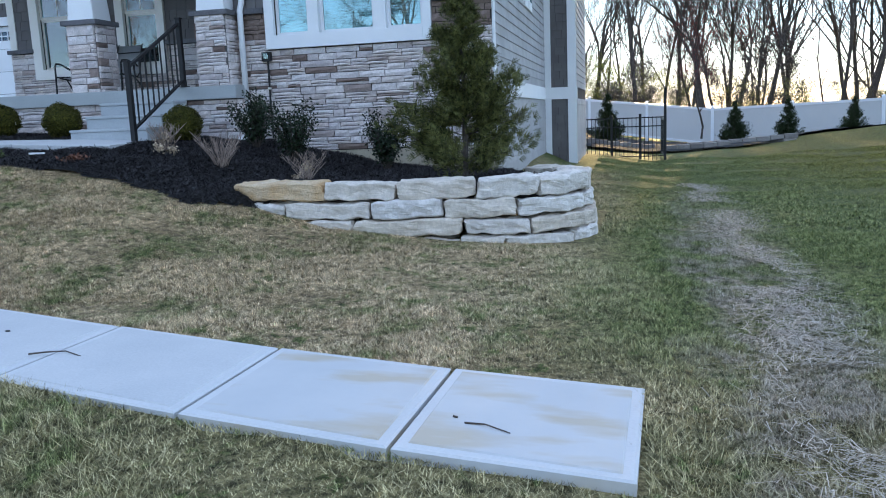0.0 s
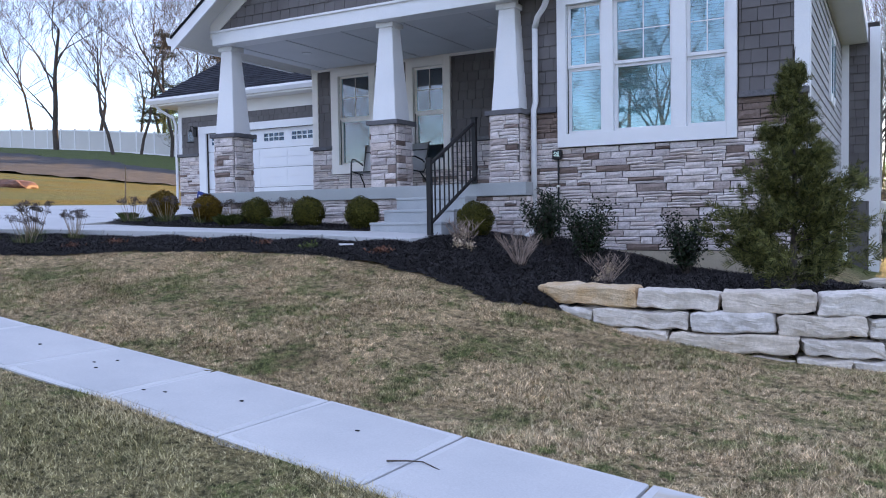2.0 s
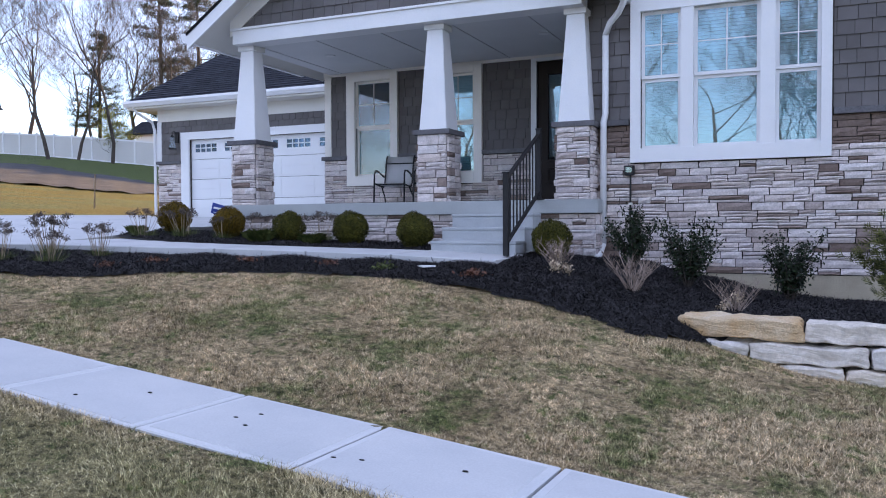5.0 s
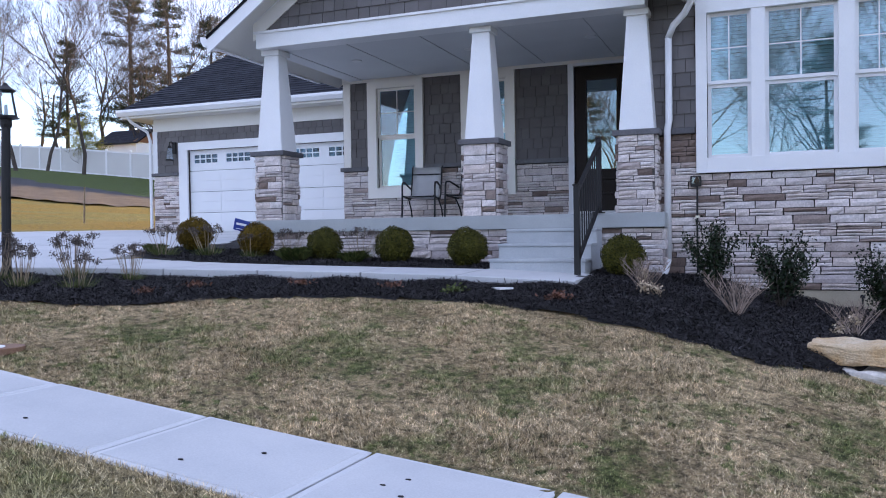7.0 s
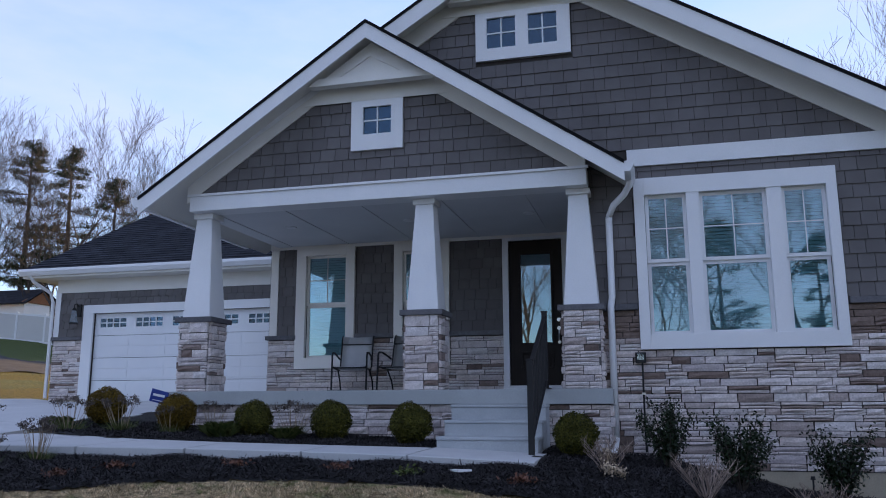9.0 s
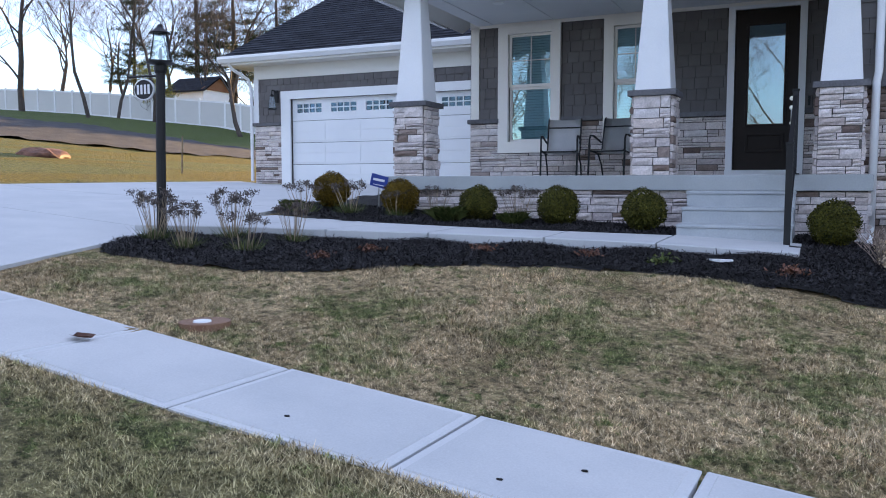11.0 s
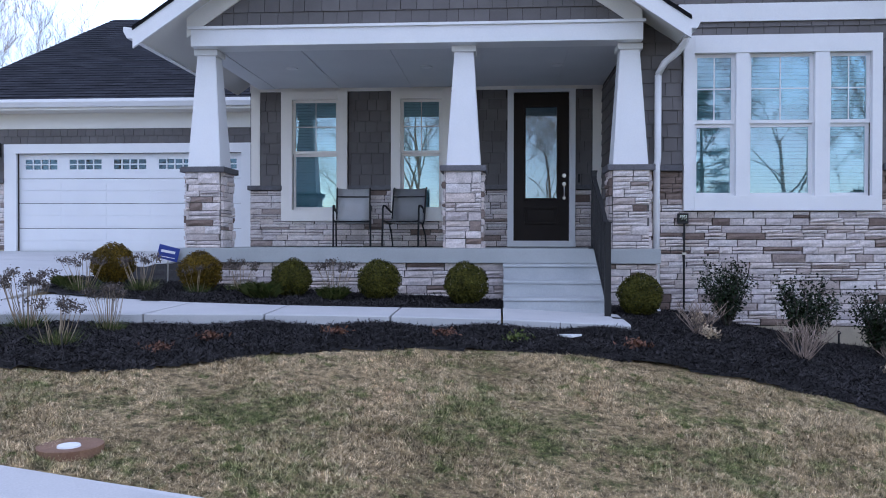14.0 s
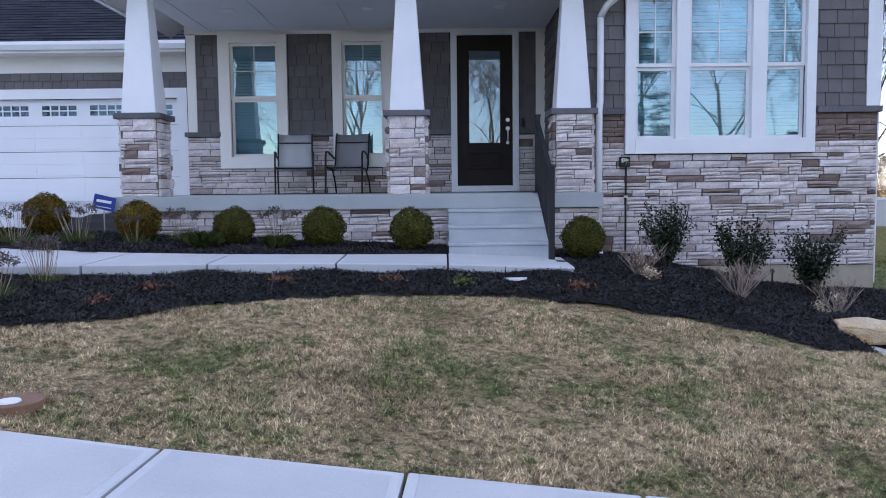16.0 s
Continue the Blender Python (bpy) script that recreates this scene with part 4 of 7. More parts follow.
for pts_ in (((-5.86, 11.0, 5.0), (-5.88, 11.05, 4.86), (-5.95, 11.12, 4.76), (-6.10, 11.22, 4.64), (-6.17, 11.28, 4.50)),
             ((-6.17, 11.28, 4.50), (-6.17, 11.28, 3.42), (-6.19, 11.25, 3.30), (-6.19, 11.25, 1.62)), ((-6.19, 11.25, 1.62), (-6.21, 11.15, 1.50), (-6.22, 11.0, 1.44))):
    part("elbow" if len(pts_) != 4 else "pipe", tube(bmesh.new(), [Vector(p) for p in pts_], 0.045, 8), white_trim, spout, smooth=True)

# siding and stone on the walls
lay_stones(wall_front, face_frame(-6.30, Y0, 1.245, 0), 3.80, 2.005, [(0.465, 2.955, 1.49, 3.0)], 3)
part("foundation", box(-6.4, XR + 0.0, Y0 - 0.02, Y0 - 0.001, 0.4, 1.237), foundation_mat, wall_front, "tan concrete foundation")
lay_shakes(wall_front, face_frame(0, Y0, 0, 0), -6.50, XR - 0.16, 3.34, 5.19, None, [(-5.84, -3.33, 2.7, 5.02)], 5)
lay_shakes(wall_gable, face_frame(0, Y0, 0, 0), -11.5, XR - 0.2, 5.43, 8.3, lambda z: (RX - (RZ - 0.35 - z) / RS, RX + (RZ - 0.35 - z) / RS), [(-7.97, -6.58, 6.93, 7.67)], 6)
lay_shakes(wall_porch_gable, face_frame(0, YC, 0, 0), -12.2, -6.5, 5.14, 7.0, lambda z: (PX - (PZ - 0.3 - z) / PS, PX + (PZ - 0.3 - z) / PS), [(-9.725, -8.95, 5.6, 6.35)], 8)
lay_stones(wall_porch, face_frame(XL, YD, 2.25, 0), -6.71 - XL, 0.93, [(0.56, 1.67, 0.47, 2), (2.40, 3.41, 0.47, 2), (4.34, 5.44, 0, 2)], 11)
for a_, b_, s_ in ((-12.26, -11.87, 1), (-10.75, -10.03, 2), (-9.03, -8.10, 3), (-6.99, -6.71, 4)):
    lay_shakes(wall_porch, face_frame(0, YD, 0, 0), a_, b_, 3.27, 4.84, None, (), 20 + s_)
lay_shakes(wall_porch_side, face_frame(XP, YD - 0.03, 0, -90), 0, 2.4, 2.3, 4.84, None, (), 31)
lay_stones(wall_garage, face_frame(-19.14, YG, 2.15, 0), 0.78, 1.36, (), 41)
part("foundation", box(-19.14, -18.37, YG - 0.02, YG - 0.001, 1.2, 2.15), foundation_mat, wall_garage, "tan concrete foundation")
lay_shakes(wall_garage, face_frame(0, YG, 0, 0), -19.02, XL, 4.32, 4.62, None, (), 42, 0.15)
lay_shakes(wall_garage, face_frame(0, YG, 0, 0), -19.02, -18.37, 3.60, 4.32, None, (), 43)
lay_stones(wall_west, face_frame(XL, YG, 2.2, -90), 2.4, 1.0, (), 44)
lay_shakes(bump_out, face_frame(0, 18.6, 0, 0), XR + 0.15, -1.98, 0.5, 1.93, None, (), 45)
lay_shakes(bump_out, face_frame(0, 18.6, 0, 0), XR + 0.15, -1.98, 2.19, 5.4, None, (), 46)


def lay_lap(parent, x, y0, y1, z0, z1, rise=0.15):
    z = z0
    me = bpy.data.meshes.new("lap_board")
    bm = bmesh.new()
    prism(bm, [(0.022, 0.0), (0.006, 1.06), (0, 1.06), (0, 0.0)], "y", -0.5, 0.5)
    bm.to_mesh(me)
    bm.free()
    me.materials.append(lap_paint)
    while z < z1 - 0.02:
        h = min(rise, z1 - z)
        QUEUE.append(("lap_board", me, parent, Matrix.Translation((x, (y0 + y1) / 2, z)) @ Matrix.Diagonal((1, y1 - y0, h, 1))))
        z += rise


lay_lap(wall_east, XR, Y0 + 0.14, 18.58, 0.45, 1.93)
lay_lap(wall_east, XR, Y0 + 0.14, 18.58, 2.19, 5.35)
lay_lap(bump_out, -1.81, 18.62, 22.85, 0.45, 1.93)
lay_lap(bump_out, -1.81, 18.62, 22.85, 2.19, 5.35)
for a_, b_, p_ in ((-6.48, -5.85, wall_front), (-3.32, XR + 0.02, wall_front)):
    part("stone_ledge", box(a_, b_, Y0 - 0.10, Y0 - 0.001, 3.25, 3.33, bevel=0.008), ledge_stone, p_, "dark stone ledge")
for a_, b_ in ((XL - 0.03, -11.87), (-10.75, -10.03), (-9.03, -8.10), (-6.99, -6.71)):
    part("stone_ledge", box(a_, b_, YD - 0.09, YD - 0.001, 3.19, 3.265, bevel=0.008), ledge_stone, wall_porch, "dark stone ledge")
part("stone_ledge", box(-19.2, -18.36, YG - 0.09, YG - 0.001, 3.515, 3.59, bevel=0.008), ledge_stone, wall_garage, "dark stone ledge")

# ---- windows ----
def sash_window(name, x0, x1, z0, z1, y, casing, units, label, muntin_rows=2, blinds=True, lites=2, paint=None):
    """Double-hung units side by side in one casing. units: (x0, x1) of each glass; casing: outer (x0, x1, z0, z1)."""
    w = thing(name, ((x0 + x1) / 2, y, z0), label, "window", kind="structure")
    paint = paint or white_trim
    cx0, cx1, cz0, cz1 = casing
    yc = y - 0.078
    part("casing", box(cx0, x0, yc, y - 0.002, cz0, cz1, bevel=0.004), paint, w)
    part("casing", box(x1, cx1, yc, y - 0.002, cz0, cz1, bevel=0.004), paint, w)
    part("head_casing", box(x0, x1, yc - 0.004, y - 0.002, z1, cz1, bevel=0.004), paint, w)
    part("sill", box(x0, x1, yc - 0.008, y - 0.002, cz0, z0, bevel=0.004), paint, w)
    edges = [x0, *[(a[1] + b[0]) / 2 for a, b in zip(units, units[1:])], x1]
    for (a, b) in zip(units, units[1:]):
        part("mullion", box(a[1] + 0.045, b[0] - 0.045, yc + 0.005, y + 0.06, z0, z1, bevel=0.003), paint, w)
    zm = (z0 + z1) / 2 + 0.02
    for k, (a, b) in enumerate(units):
        for zz0, zz1, yy in ((z0, zm, y + 0.03), (zm, z1, y + 0.0)):
            fr = bmesh.new()
            e = 0.045
            bx(fr, a - e, a, yy, yy + 0.03, zz0, zz1), bx(fr, b, b + e, yy, yy + 0.03, zz0, zz1)
            bx(fr, a, b, yy, yy + 0.03, zz0, zz0 + e), bx(fr, a, b, yy, yy + 0.03, zz1 - e, zz1)
            s = part("sash", fr, paint, w)
            pane = part("pane", box(a - 0.005, b + 0.005, yy + 0.012, yy + 0.018, zz0 + e - 0.005, zz1 - e + 0.005), window_glass, s, "reflective window glass")
            pane.visible_shadow = False
            if zz0 == zm and muntin_rows:
                g = bmesh.new()
                for i in range(1, lites):
                    xx = a + (b - a) * i / lites
                    bx(g, xx - 0.007, xx + 0.007, yy + 0.006, yy + 0.0115, zz0 + e, zz1 - e)
                for i in range(1, muntin_rows):
                    zz = zz0 + e + (zz1 - zz0 - 2 * e) * i / muntin_rows
                    bx(g, a, b, yy + 0.0055, yy + 0.011, zz - 0.007, zz + 0.007)
                part("muntins", g, paint, s)
        if blinds:
            g = bmesh.new()
            z = z0 + 0.03
            while z < z1 - 0.03:
                prism(g, [(y + 0.100, z), (y + 0.128, z + 0.046), (y + 0.131, z + 0.046), (y + 0.103, z)], "x", a - 0.02, b + 0.02)
                z += 0.047
            part("blind", g, blind_white, w, "white slatted blind")
    return w


sash_window("window_1", WIN_BAY[0] - 0.0, WIN_BAY[1], WIN_BAY[2], WIN_BAY[3], Y0, (-5.835, -3.345, 2.735, 5.005),
            [(-5.65, -5.215), (-4.96, -4.225), (-3.953, -3.515)], "white triple double-hung window with slatted blinds", 2)
sash_window("window_2", W1[0], W1[1], W1[2], W1[3], YD, (-11.885, -10.765, 2.67, 4.838), [(-11.655, -10.965)], "cream-framed double-hung porch window with a slatted blind", 2, paint=cream_trim)
sash_window("window_3", W2[0], W2[1], W2[2], W2[3], YD, (-10.03, -9.03, 2.67, 4.838), [(-9.825, -9.235)], "cream-framed double-hung porch window with a slatted blind", 2, paint=cream_trim)


def attic_window(name, casing, panes, y, label):
    cx0, cx1, cz0, cz1 = casing
    w = thing(name, ((cx0 + cx1) / 2, y, cz0), label, "window", kind="structure")
    holes = [(a, b, c, d) for a, b, c, d in panes]
    part("casing", wall_boxes(bmesh.new(), cx0, cx1, cz0, cz1, y - 0.06, y - 0.003, holes), white_trim, w)
    for a, b, c, d in panes:
        p = part("pane", box(a - 0.01, b + 0.01, y - 0.028, y - 0.02, c - 0.01, d + 0.01), attic_glass, w, "blue-reflecting glass")
        p.visible_shadow = False
        # Dark sheet standing in for the unlit space behind the pane.
        part("backing", box(a - 0.01, b + 0.01, y - 0.0195, y - 0.004, c - 0.01, d + 0.01), door_paint, w)
        g = bmesh.new()
        xm, zm = (a + b) / 2, (c + d) / 2
        bx(g, xm - 0.01, xm + 0.01, y - 0.04, y - 0.029, c, d), bx(g, a, xm - 0.01, y - 0.039, y - 0.0295, zm - 0.01, zm + 0.01), bx(g, xm + 0.01, b, y - 0.039, y - 0.0295, zm - 0.01, zm + 0.01)
        part("muntins", g, white_trim, w)
    return w


attic_window("window_4", (-9.725, -8.95, 5.605, 6.345), [(-9.545, -9.125, 5.84, 6.25)], YC, "small white square attic window with four lites")
attic_window("window_5", (-7.965, -6.595, 6.925, 7.665), [(-7.80, -7.38, 7.11, 7.58), (-7.195, -6.785, 7.11, 7.58)], Y0, "pair of small white attic windows with four lites each")

# ---- front door ----
door = thing("door_1", (-7.55, YD, 2.28), "dark brown front door with a tall glass pane, closed", "door", kind="structure")
part("frame", box(-8.10, -8.00, YD - 0.05, YD + 0.12, 2.27, 4.79), white_trim, door, "white door frame")
part("frame", box(-7.09, -6.99, YD - 0.05, YD + 0.12, 2.27, 4.79), white_trim, door, "white door frame")
part("frame", box(-8.10, -6.99, YD - 0.052, YD + 0.12, 4.79, 4.84), white_trim, door, "white door frame")
part("threshold", box(-8.10, -6.99, YD - 0.12, YD + 0.12, 2.25, 2.345), white_trim, door, "white threshold")
leaf = part("leaf", wall_boxes(bmesh.new(), -7.995, -7.095, 2.35, 4.785, YD + 0.02, YD + 0.07, [(-7.80, -7.29, 3.05, 4.55)]), door_paint, door)
p = part("pane", box(-7.81, -7.28, YD + 0.04, YD + 0.05, 3.04, 4.56), window_glass, leaf, "reflective door glass")
p.visible_shadow = False
g = bmesh.new()
for a, b_, c, d in ((-7.835, -7.80, 3.015, 4.585), (-7.29, -7.255, 3.015, 4.585)):
    bx(g, a, b_, YD - 0.008, YD + 0.0195, c, d, 0.006)
for c, d in ((3.015, 3.05), (4.55, 4.585)):
    bx(g, -7.80, -7.29, YD + 0.004, YD + 0.0195, c, d, 0.004)
part("glazing_bead", g, door_paint, leaf)
g = bmesh.new()
for a, b_, c, d in ((-7.82, -7.27, 2.62, 2.655), (-7.82, -7.27, 2.87, 2.905), (-7.82, -7.785, 2.655, 2.87), (-7.305, -7.27, 2.655, 2.87)):
    bx(g, a, b_, YD - 0.006, YD + 0.0195, c, d, 0.006)
part("panel_moulding", g, door_paint, leaf)
part("raised_panel", box(-7.77, -7.32, YD + 0.010, YD + 0.0195, 2.67, 2.855, bevel=0.006), door_paint, leaf)
for z, r_ in ((3.42, 0.035), (3.28, 0.035), (3.05, 0.028)):
    g = bmesh.new()
    tube(g, [Vector((-7.17, YD + 0.018, z)), Vector((-7.17, YD - 0.02, z))], [r_, r_ * 0.9], 12)
    if z == 3.05:
        tube(g, [Vector((-7.17, YD - 0.03, z + 0.02)), Vector((-7.17, YD - 0.05, z + 0.1)), Vector((-7.17, YD - 0.03, z + 0.18)), Vector((-7.17, YD + 0.0, z + 0.19))], 0.011, 8)
    part("lock", g, steel, leaf, "brushed nickel lock")
tagged(part("doorbell", box(-6.95, -6.915, YD - 0.055, YD - 0.031, 3.30, 3.44, bevel=0.005), black_metal, label="slim black video doorbell on the frame"), category="doorbell")

# ---- garage door ----
gd = thing("garage_door", (-15.75, YG, 2.08), "white sectional two-car garage door with top windows, closed", "garage door", kind="structure")
zs_ = [2.08, 2.59, 3.10, 3.61, 4.12]
for k, (a, b_) in enumerate(zip(zs_, zs_[1:])):
    lites = []
    if k == 3:
        for i in range(5):
            c = -18.1 + 4.7 * (i + 0.5) / 5
            lites.append((c - 0.34, c + 0.34, 3.80, 4.00))
    s = part("section", wall_boxes(bmesh.new(), -18.10, -13.40, a + 0.006, b_ - 0.004, YG + 0.06, YG + 0.10, lites), garage_paint, gd)
    if k < 3:
        for i in range(5):
            c = -18.1 + 4.7 * (i + 0.5) / 5
            g = bmesh.new()
            for j in range(2):
                bx(g, c - 0.44, c + 0.44, YG + 0.052, YG + 0.0595, a + 0.05 + j * 0.22, a + 0.24 + j * 0.22, 0.003)
            part("embossed_panel", g, garage_paint, s)
    for a0, b0, c0, d0 in lites:
        p = part("pane", box(a0, b0, YG + 0.075, YG + 0.08, c0, d0), attic_glass, s, "dark window glass")
        g = bmesh.new()
        for i in range(1, 4):
            xx = a0 + (b0 - a0) * i / 4
            bx(g, xx - 0.012, xx + 0.012, YG + 0.055, YG + 0.0745, c0, d0)
        bx(g, a0, b0, YG + 0.056, YG + 0.0735, (c0 + d0) / 2 - 0.012, (c0 + d0) / 2 + 0.012)
        part("muntins", g, garage_paint, s)

# ---- porch ----
porch_floor = part("porch_floor", box(-12.50, -6.19, 10.93, YD - 0.001, 2.05, FLOOR, bevel=0.012), concrete_porch, label="grey concrete porch slab on a stone base", kind="structure")
tagged(porch_floor, category="porch floor")
porch_base = part("porch_base", box(-12.42, -6.24, 11.02, YD, 1.0, 2.05), mortar, label="ledgestone base wall under the porch", kind="structure")
tagged(porch_base, category="wall")
lay_stones(porch_base, face_frame(-12.42, 11.02, 1.45, 0), 4.26, 0.60, (), 51, 0.11)
lay_stones(porch_base, face_frame(-7.02, 11.02, 1.33, 0), 0.79, 0.71, (), 52, 0.11)
lay_stones(porch_base, face_frame(-6.24, 11.02, 1.33, 90), 0.35, 0.71, (), 53, 0.11)
porch_ceiling = part("porch_ceiling", box(-12.1, XP, 11.272, YD - 0.001, CEIL + 0.035, CEIL + 0.09), ceiling_paint, label="pale grey panelled porch ceiling", kind="structure")
tagged(porch_ceiling, category="ceiling")
for x in (-10.9, -9.7, -8.5, -7.3):
    part("ceiling_batten", box(x - 0.012, x + 0.012, 11.28, YD - 0.035, CEIL + 0.024, CEIL + 0.034), ceiling_paint, porch_ceiling)
porch_beam = thing("porch_beam", (-9.3, YC, 4.88), "white boxed porch beam across the columns", "beam", kind="structure")
part("front_face", box(-12.27, -6.42, YC - 0.05, YC + 0.28, 4.88, 5.13, bevel=0.006), white_trim, porch_beam)
part("top_ledge", box(-12.30, -6.39, YC - 0.08, YC - 0.0505, 5.10, 5.135), white_trim, porch_beam)
part("side_beam", box(-12.27, -11.99, YC + 0.282, YD - 0.035, 4.885, 5.29), ceiling_paint, porch_beam)


def recessed_light(x, y):
    t_ = thing("recessed_light", (x, y, CEIL), "round white recessed light in the porch ceiling, off", "ceiling light", "porch ceiling lights")
    g = bmesh.new()
    tube(g, [Vector((x, y, CEIL + 0.034)), Vector((x, y, CEIL + 0.022))], [0.09, 0.085], 20)
    part("trim_ring", g, white_trim, t_)


for x in (-11.3, -9.3, -7.4):
    recessed_light(x, 12.4)


def porch_column(x, y, seed):
    c = thing("porch_column", (x, y, FLOOR), "tapered white porch column on a square ledgestone pier", "column", "porch columns")
    h = 0.232
    pier = part("pier", box(x - h, x + h, y - h, y + h, FLOOR, 3.24), mortar, c, "ledgestone pier")
    for k, (dx, dy) in enumerate(((-h, -h), (h, -h), (h, h), (-h, h))):
        lay_stones(pier, face_frame(x + dx, y + dy, FLOOR, 90 * k), 2 * h, 1.0, (), seed * 10 + k, 0.105)
    part("cap", box(x - 0.30, x + 0.30, y - 0.30, y + 0.30, 3.235, 3.31, bevel=0.012), ledge_stone, c, "dark slate cap")
    g = bmesh.new()
    lo = [g.verts.new((x + sx * 0.222, y + sy * 0.222, 3.311)) for sx, sy in ((-1, -1), (1, -1), (1, 1), (-1, 1))]
    hi = [g.verts.new((x + sx * 0.126, y + sy * 0.126, 4.80)) for sx, sy in ((-1, -1), (1, -1), (1, 1), (-1, 1))]
    g.faces.new(hi)
    for i in range(4):
        g.faces.new((lo[i], lo[(i + 1) % 4], hi[(i + 1) % 4], hi[i]))
    bmesh.ops.bevel(g, geom=[e for e in g.edges if abs(e.verts[0].co.z - e.verts[1].co.z) > 1], offset=0.008, segments=2, affect="EDGES")
    part("shaft", g, white_trim, c, "white tapered shaft")
    part("capital", box(x - 0.16, x + 0.16, y - 0.16, y + 0.16, 4.80, 4.879, bevel=0.01), white_trim, c, "white capital")


for k, x in enumerate((-12.13, -8.69, -6.555)):
    porch_column(x, 11.26, 6 + k)

steps = thing("porch_steps", (-7.6, 10.4, 1.5), "three pale grey concrete steps up to the porch", "steps", kind="structure")
for k, (yf, zt) in enumerate(((9.83, 1.685), (10.20, 1.865), (10.55, 2.05))):
    yb_ = (10.26, 10.61, 10.929)[k]
    st_ = part("step", box(-8.17, -6.99, yf + 0.014, yb_, 1.38, zt - 0.042), concrete_step, steps)
    part("nosing", box(-8.18, -6.98, yf, yb_ - 0.001, zt - 0.04, zt, bevel=0.018), concrete_step, st_)

# handrail
rail = thing("handrail", (-7.03, 9.9, 1.49), "black metal stair railing with thin balusters", "railing")
for y, z0_, z1_ in ((9.60, 1.49, 2.53), (10.96, FLOOR + 0.002, 3.21)):
    part("post", box(-7.06, -6.995, y - 0.032, y + 0.032, z0_, z1_, bevel=0.004), black_metal, rail)
    part("post_cap", box(-7.068, -6.987, y - 0.04, y + 0.04, z1_, z1_ + 0.02, bevel=0.004), black_metal, rail)
    part("foot_plate", box(-7.09, -6.965, y - 0.06, y + 0.06, z0_, z0_ + 0.012), black_metal, rail)
for dz, th in ((0.0, 0.04), (-0.80, 0.03)):
    g = bmesh.new()
    prism(g, [(9.62, 2.45 + dz), (10.94, 3.12 + dz), (10.94, 3.12 + dz + th), (9.62, 2.45 + dz + th)], "x", -7.05, -7.005)
    part("top_rail" if dz == 0 else "bottom_rail", g, black_metal, rail)
for i in range(1, 10):
    y = 9.62 + 1.32 * i / 10
    z = 2.45 + 0.67 * i / 10
    part("baluster", box(-7.036, -7.019, y - 0.0085, y + 0.0085, z - 0.79, z + 0.005), black_metal, rail)
# ---- small wall fixtures ----
side_win = thing("window_6", (XR, 15.6, 3.75), "narrow white side window high in the lap siding", "window", kind="structure")
for y_ in (15.15, 15.75):
    part("casing", box(XR + 0.001, XR + 0.05, y_ - 0.25, y_ + 0.25, 3.55, 4.75), white_trim, side_win)
    part("pane", box(XR + 0.051, XR + 0.056, y_ - 0.14, y_ + 0.14, 3.7, 4.6), window_glass, side_win, "dark glass")

outlet = thing("outlet_box", (-5.84, Y0 - 0.06, 2.63), "black outdoor outlet box with conduit on the stone wall", "outlet")
part("box_body", box(-5.91, -5.775, Y0 - 0.10, Y0 - 0.03, 2.565, 2.70, bevel=0.01), black_metal, outlet)
part("cover", box(-5.89, -5.80, Y0 - 0.108, Y0 - 0.1005, 2.60, 2.68, bevel=0.004), lamp_glass, outlet, "clear cover")
g = bmesh.new()
tube(g, [Vector((-5.825, Y0 - 0.075, 2.57)), Vector((-5.828, Y0 - 0.078, 2.0)), Vector((-5.826, Y0 - 0.075, 1.45))], 0.014, 6)
part("conduit", g, black_metal, outlet, "black conduit")
part("clamp", box(-5.85, -5.80, Y0 - 0.095, Y0 - 0.06, 2.16, 2.19), steel, outlet, "metal clamp")

sconce = thing("wall_lantern", (-18.5, YG - 0.02, 4.0), "black wall lantern beside the garage door", "lantern")
part("back_plate", box(-18.56, -18.44, YG - 0.05, YG - 0.023, 4.05, 4.34, bevel=0.005), black_metal, sconce)
g = bmesh.new()
tube(g, [Vector((-18.5, YG - 0.05, 4.28)), Vector((-18.5, YG - 0.12, 4.34)), Vector((-18.5, YG - 0.2, 4.32)), Vector((-18.5, YG - 0.2, 4.24))], 0.012, 6)
part("arm", g, black_metal, sconce)
g = bmesh.new()
tube(g, [Vector((-18.5, YG - 0.2, 4.24)), Vector((-18.5, YG - 0.2, 4.18))], [0.03, 0.075], 4)
part("roof", g, black_metal, sconce)
g = bmesh.new()
tube(g, [Vector((-18.5, YG - 0.2, 4.18)), Vector((-18.5, YG - 0.2, 3.90))], [0.065, 0.12], 4)
part("glass", g, lamp_glass, sconce, "clear tapered glass")
g = bmesh.new()
tube(g, [Vector((-18.5, YG - 0.2, 3.90)), Vector((-18.5, YG - 0.2, 3.88))], [0.13, 0.13], 4)
part("base", g, black_metal, sconce)

# ---- post lantern with an oval house sign ----
LX, LY = -13.10, 7.15
lz = float(bed_z(LX, LY)) - 0.02
post_lamp = thing("lamp_post", (LX, LY, lz), "black lamp post with clear tapered lantern at the bed's corner", "lamp post")
g = bmesh.new()
tube(g, [Vector((LX, LY, lz - 0.1)), Vector((LX + 0.02, LY, 2.6)), Vector((LX + 0.045, LY, 3.33))], [0.052, 0.05, 0.048], 12)
part("pole", g, black_metal, post_lamp)
g = bmesh.new()
tube(g, [Vector((LX + 0.045, LY, z_)) for z_ in (3.28, 3.31, 3.37, 3.39)], [0.055, 0.065, 0.065, 0.15], 12)
part("collar", g, black_metal, post_lamp)
top_c = Vector((LX + 0.05, LY, 3.39))
g = bmesh.new()
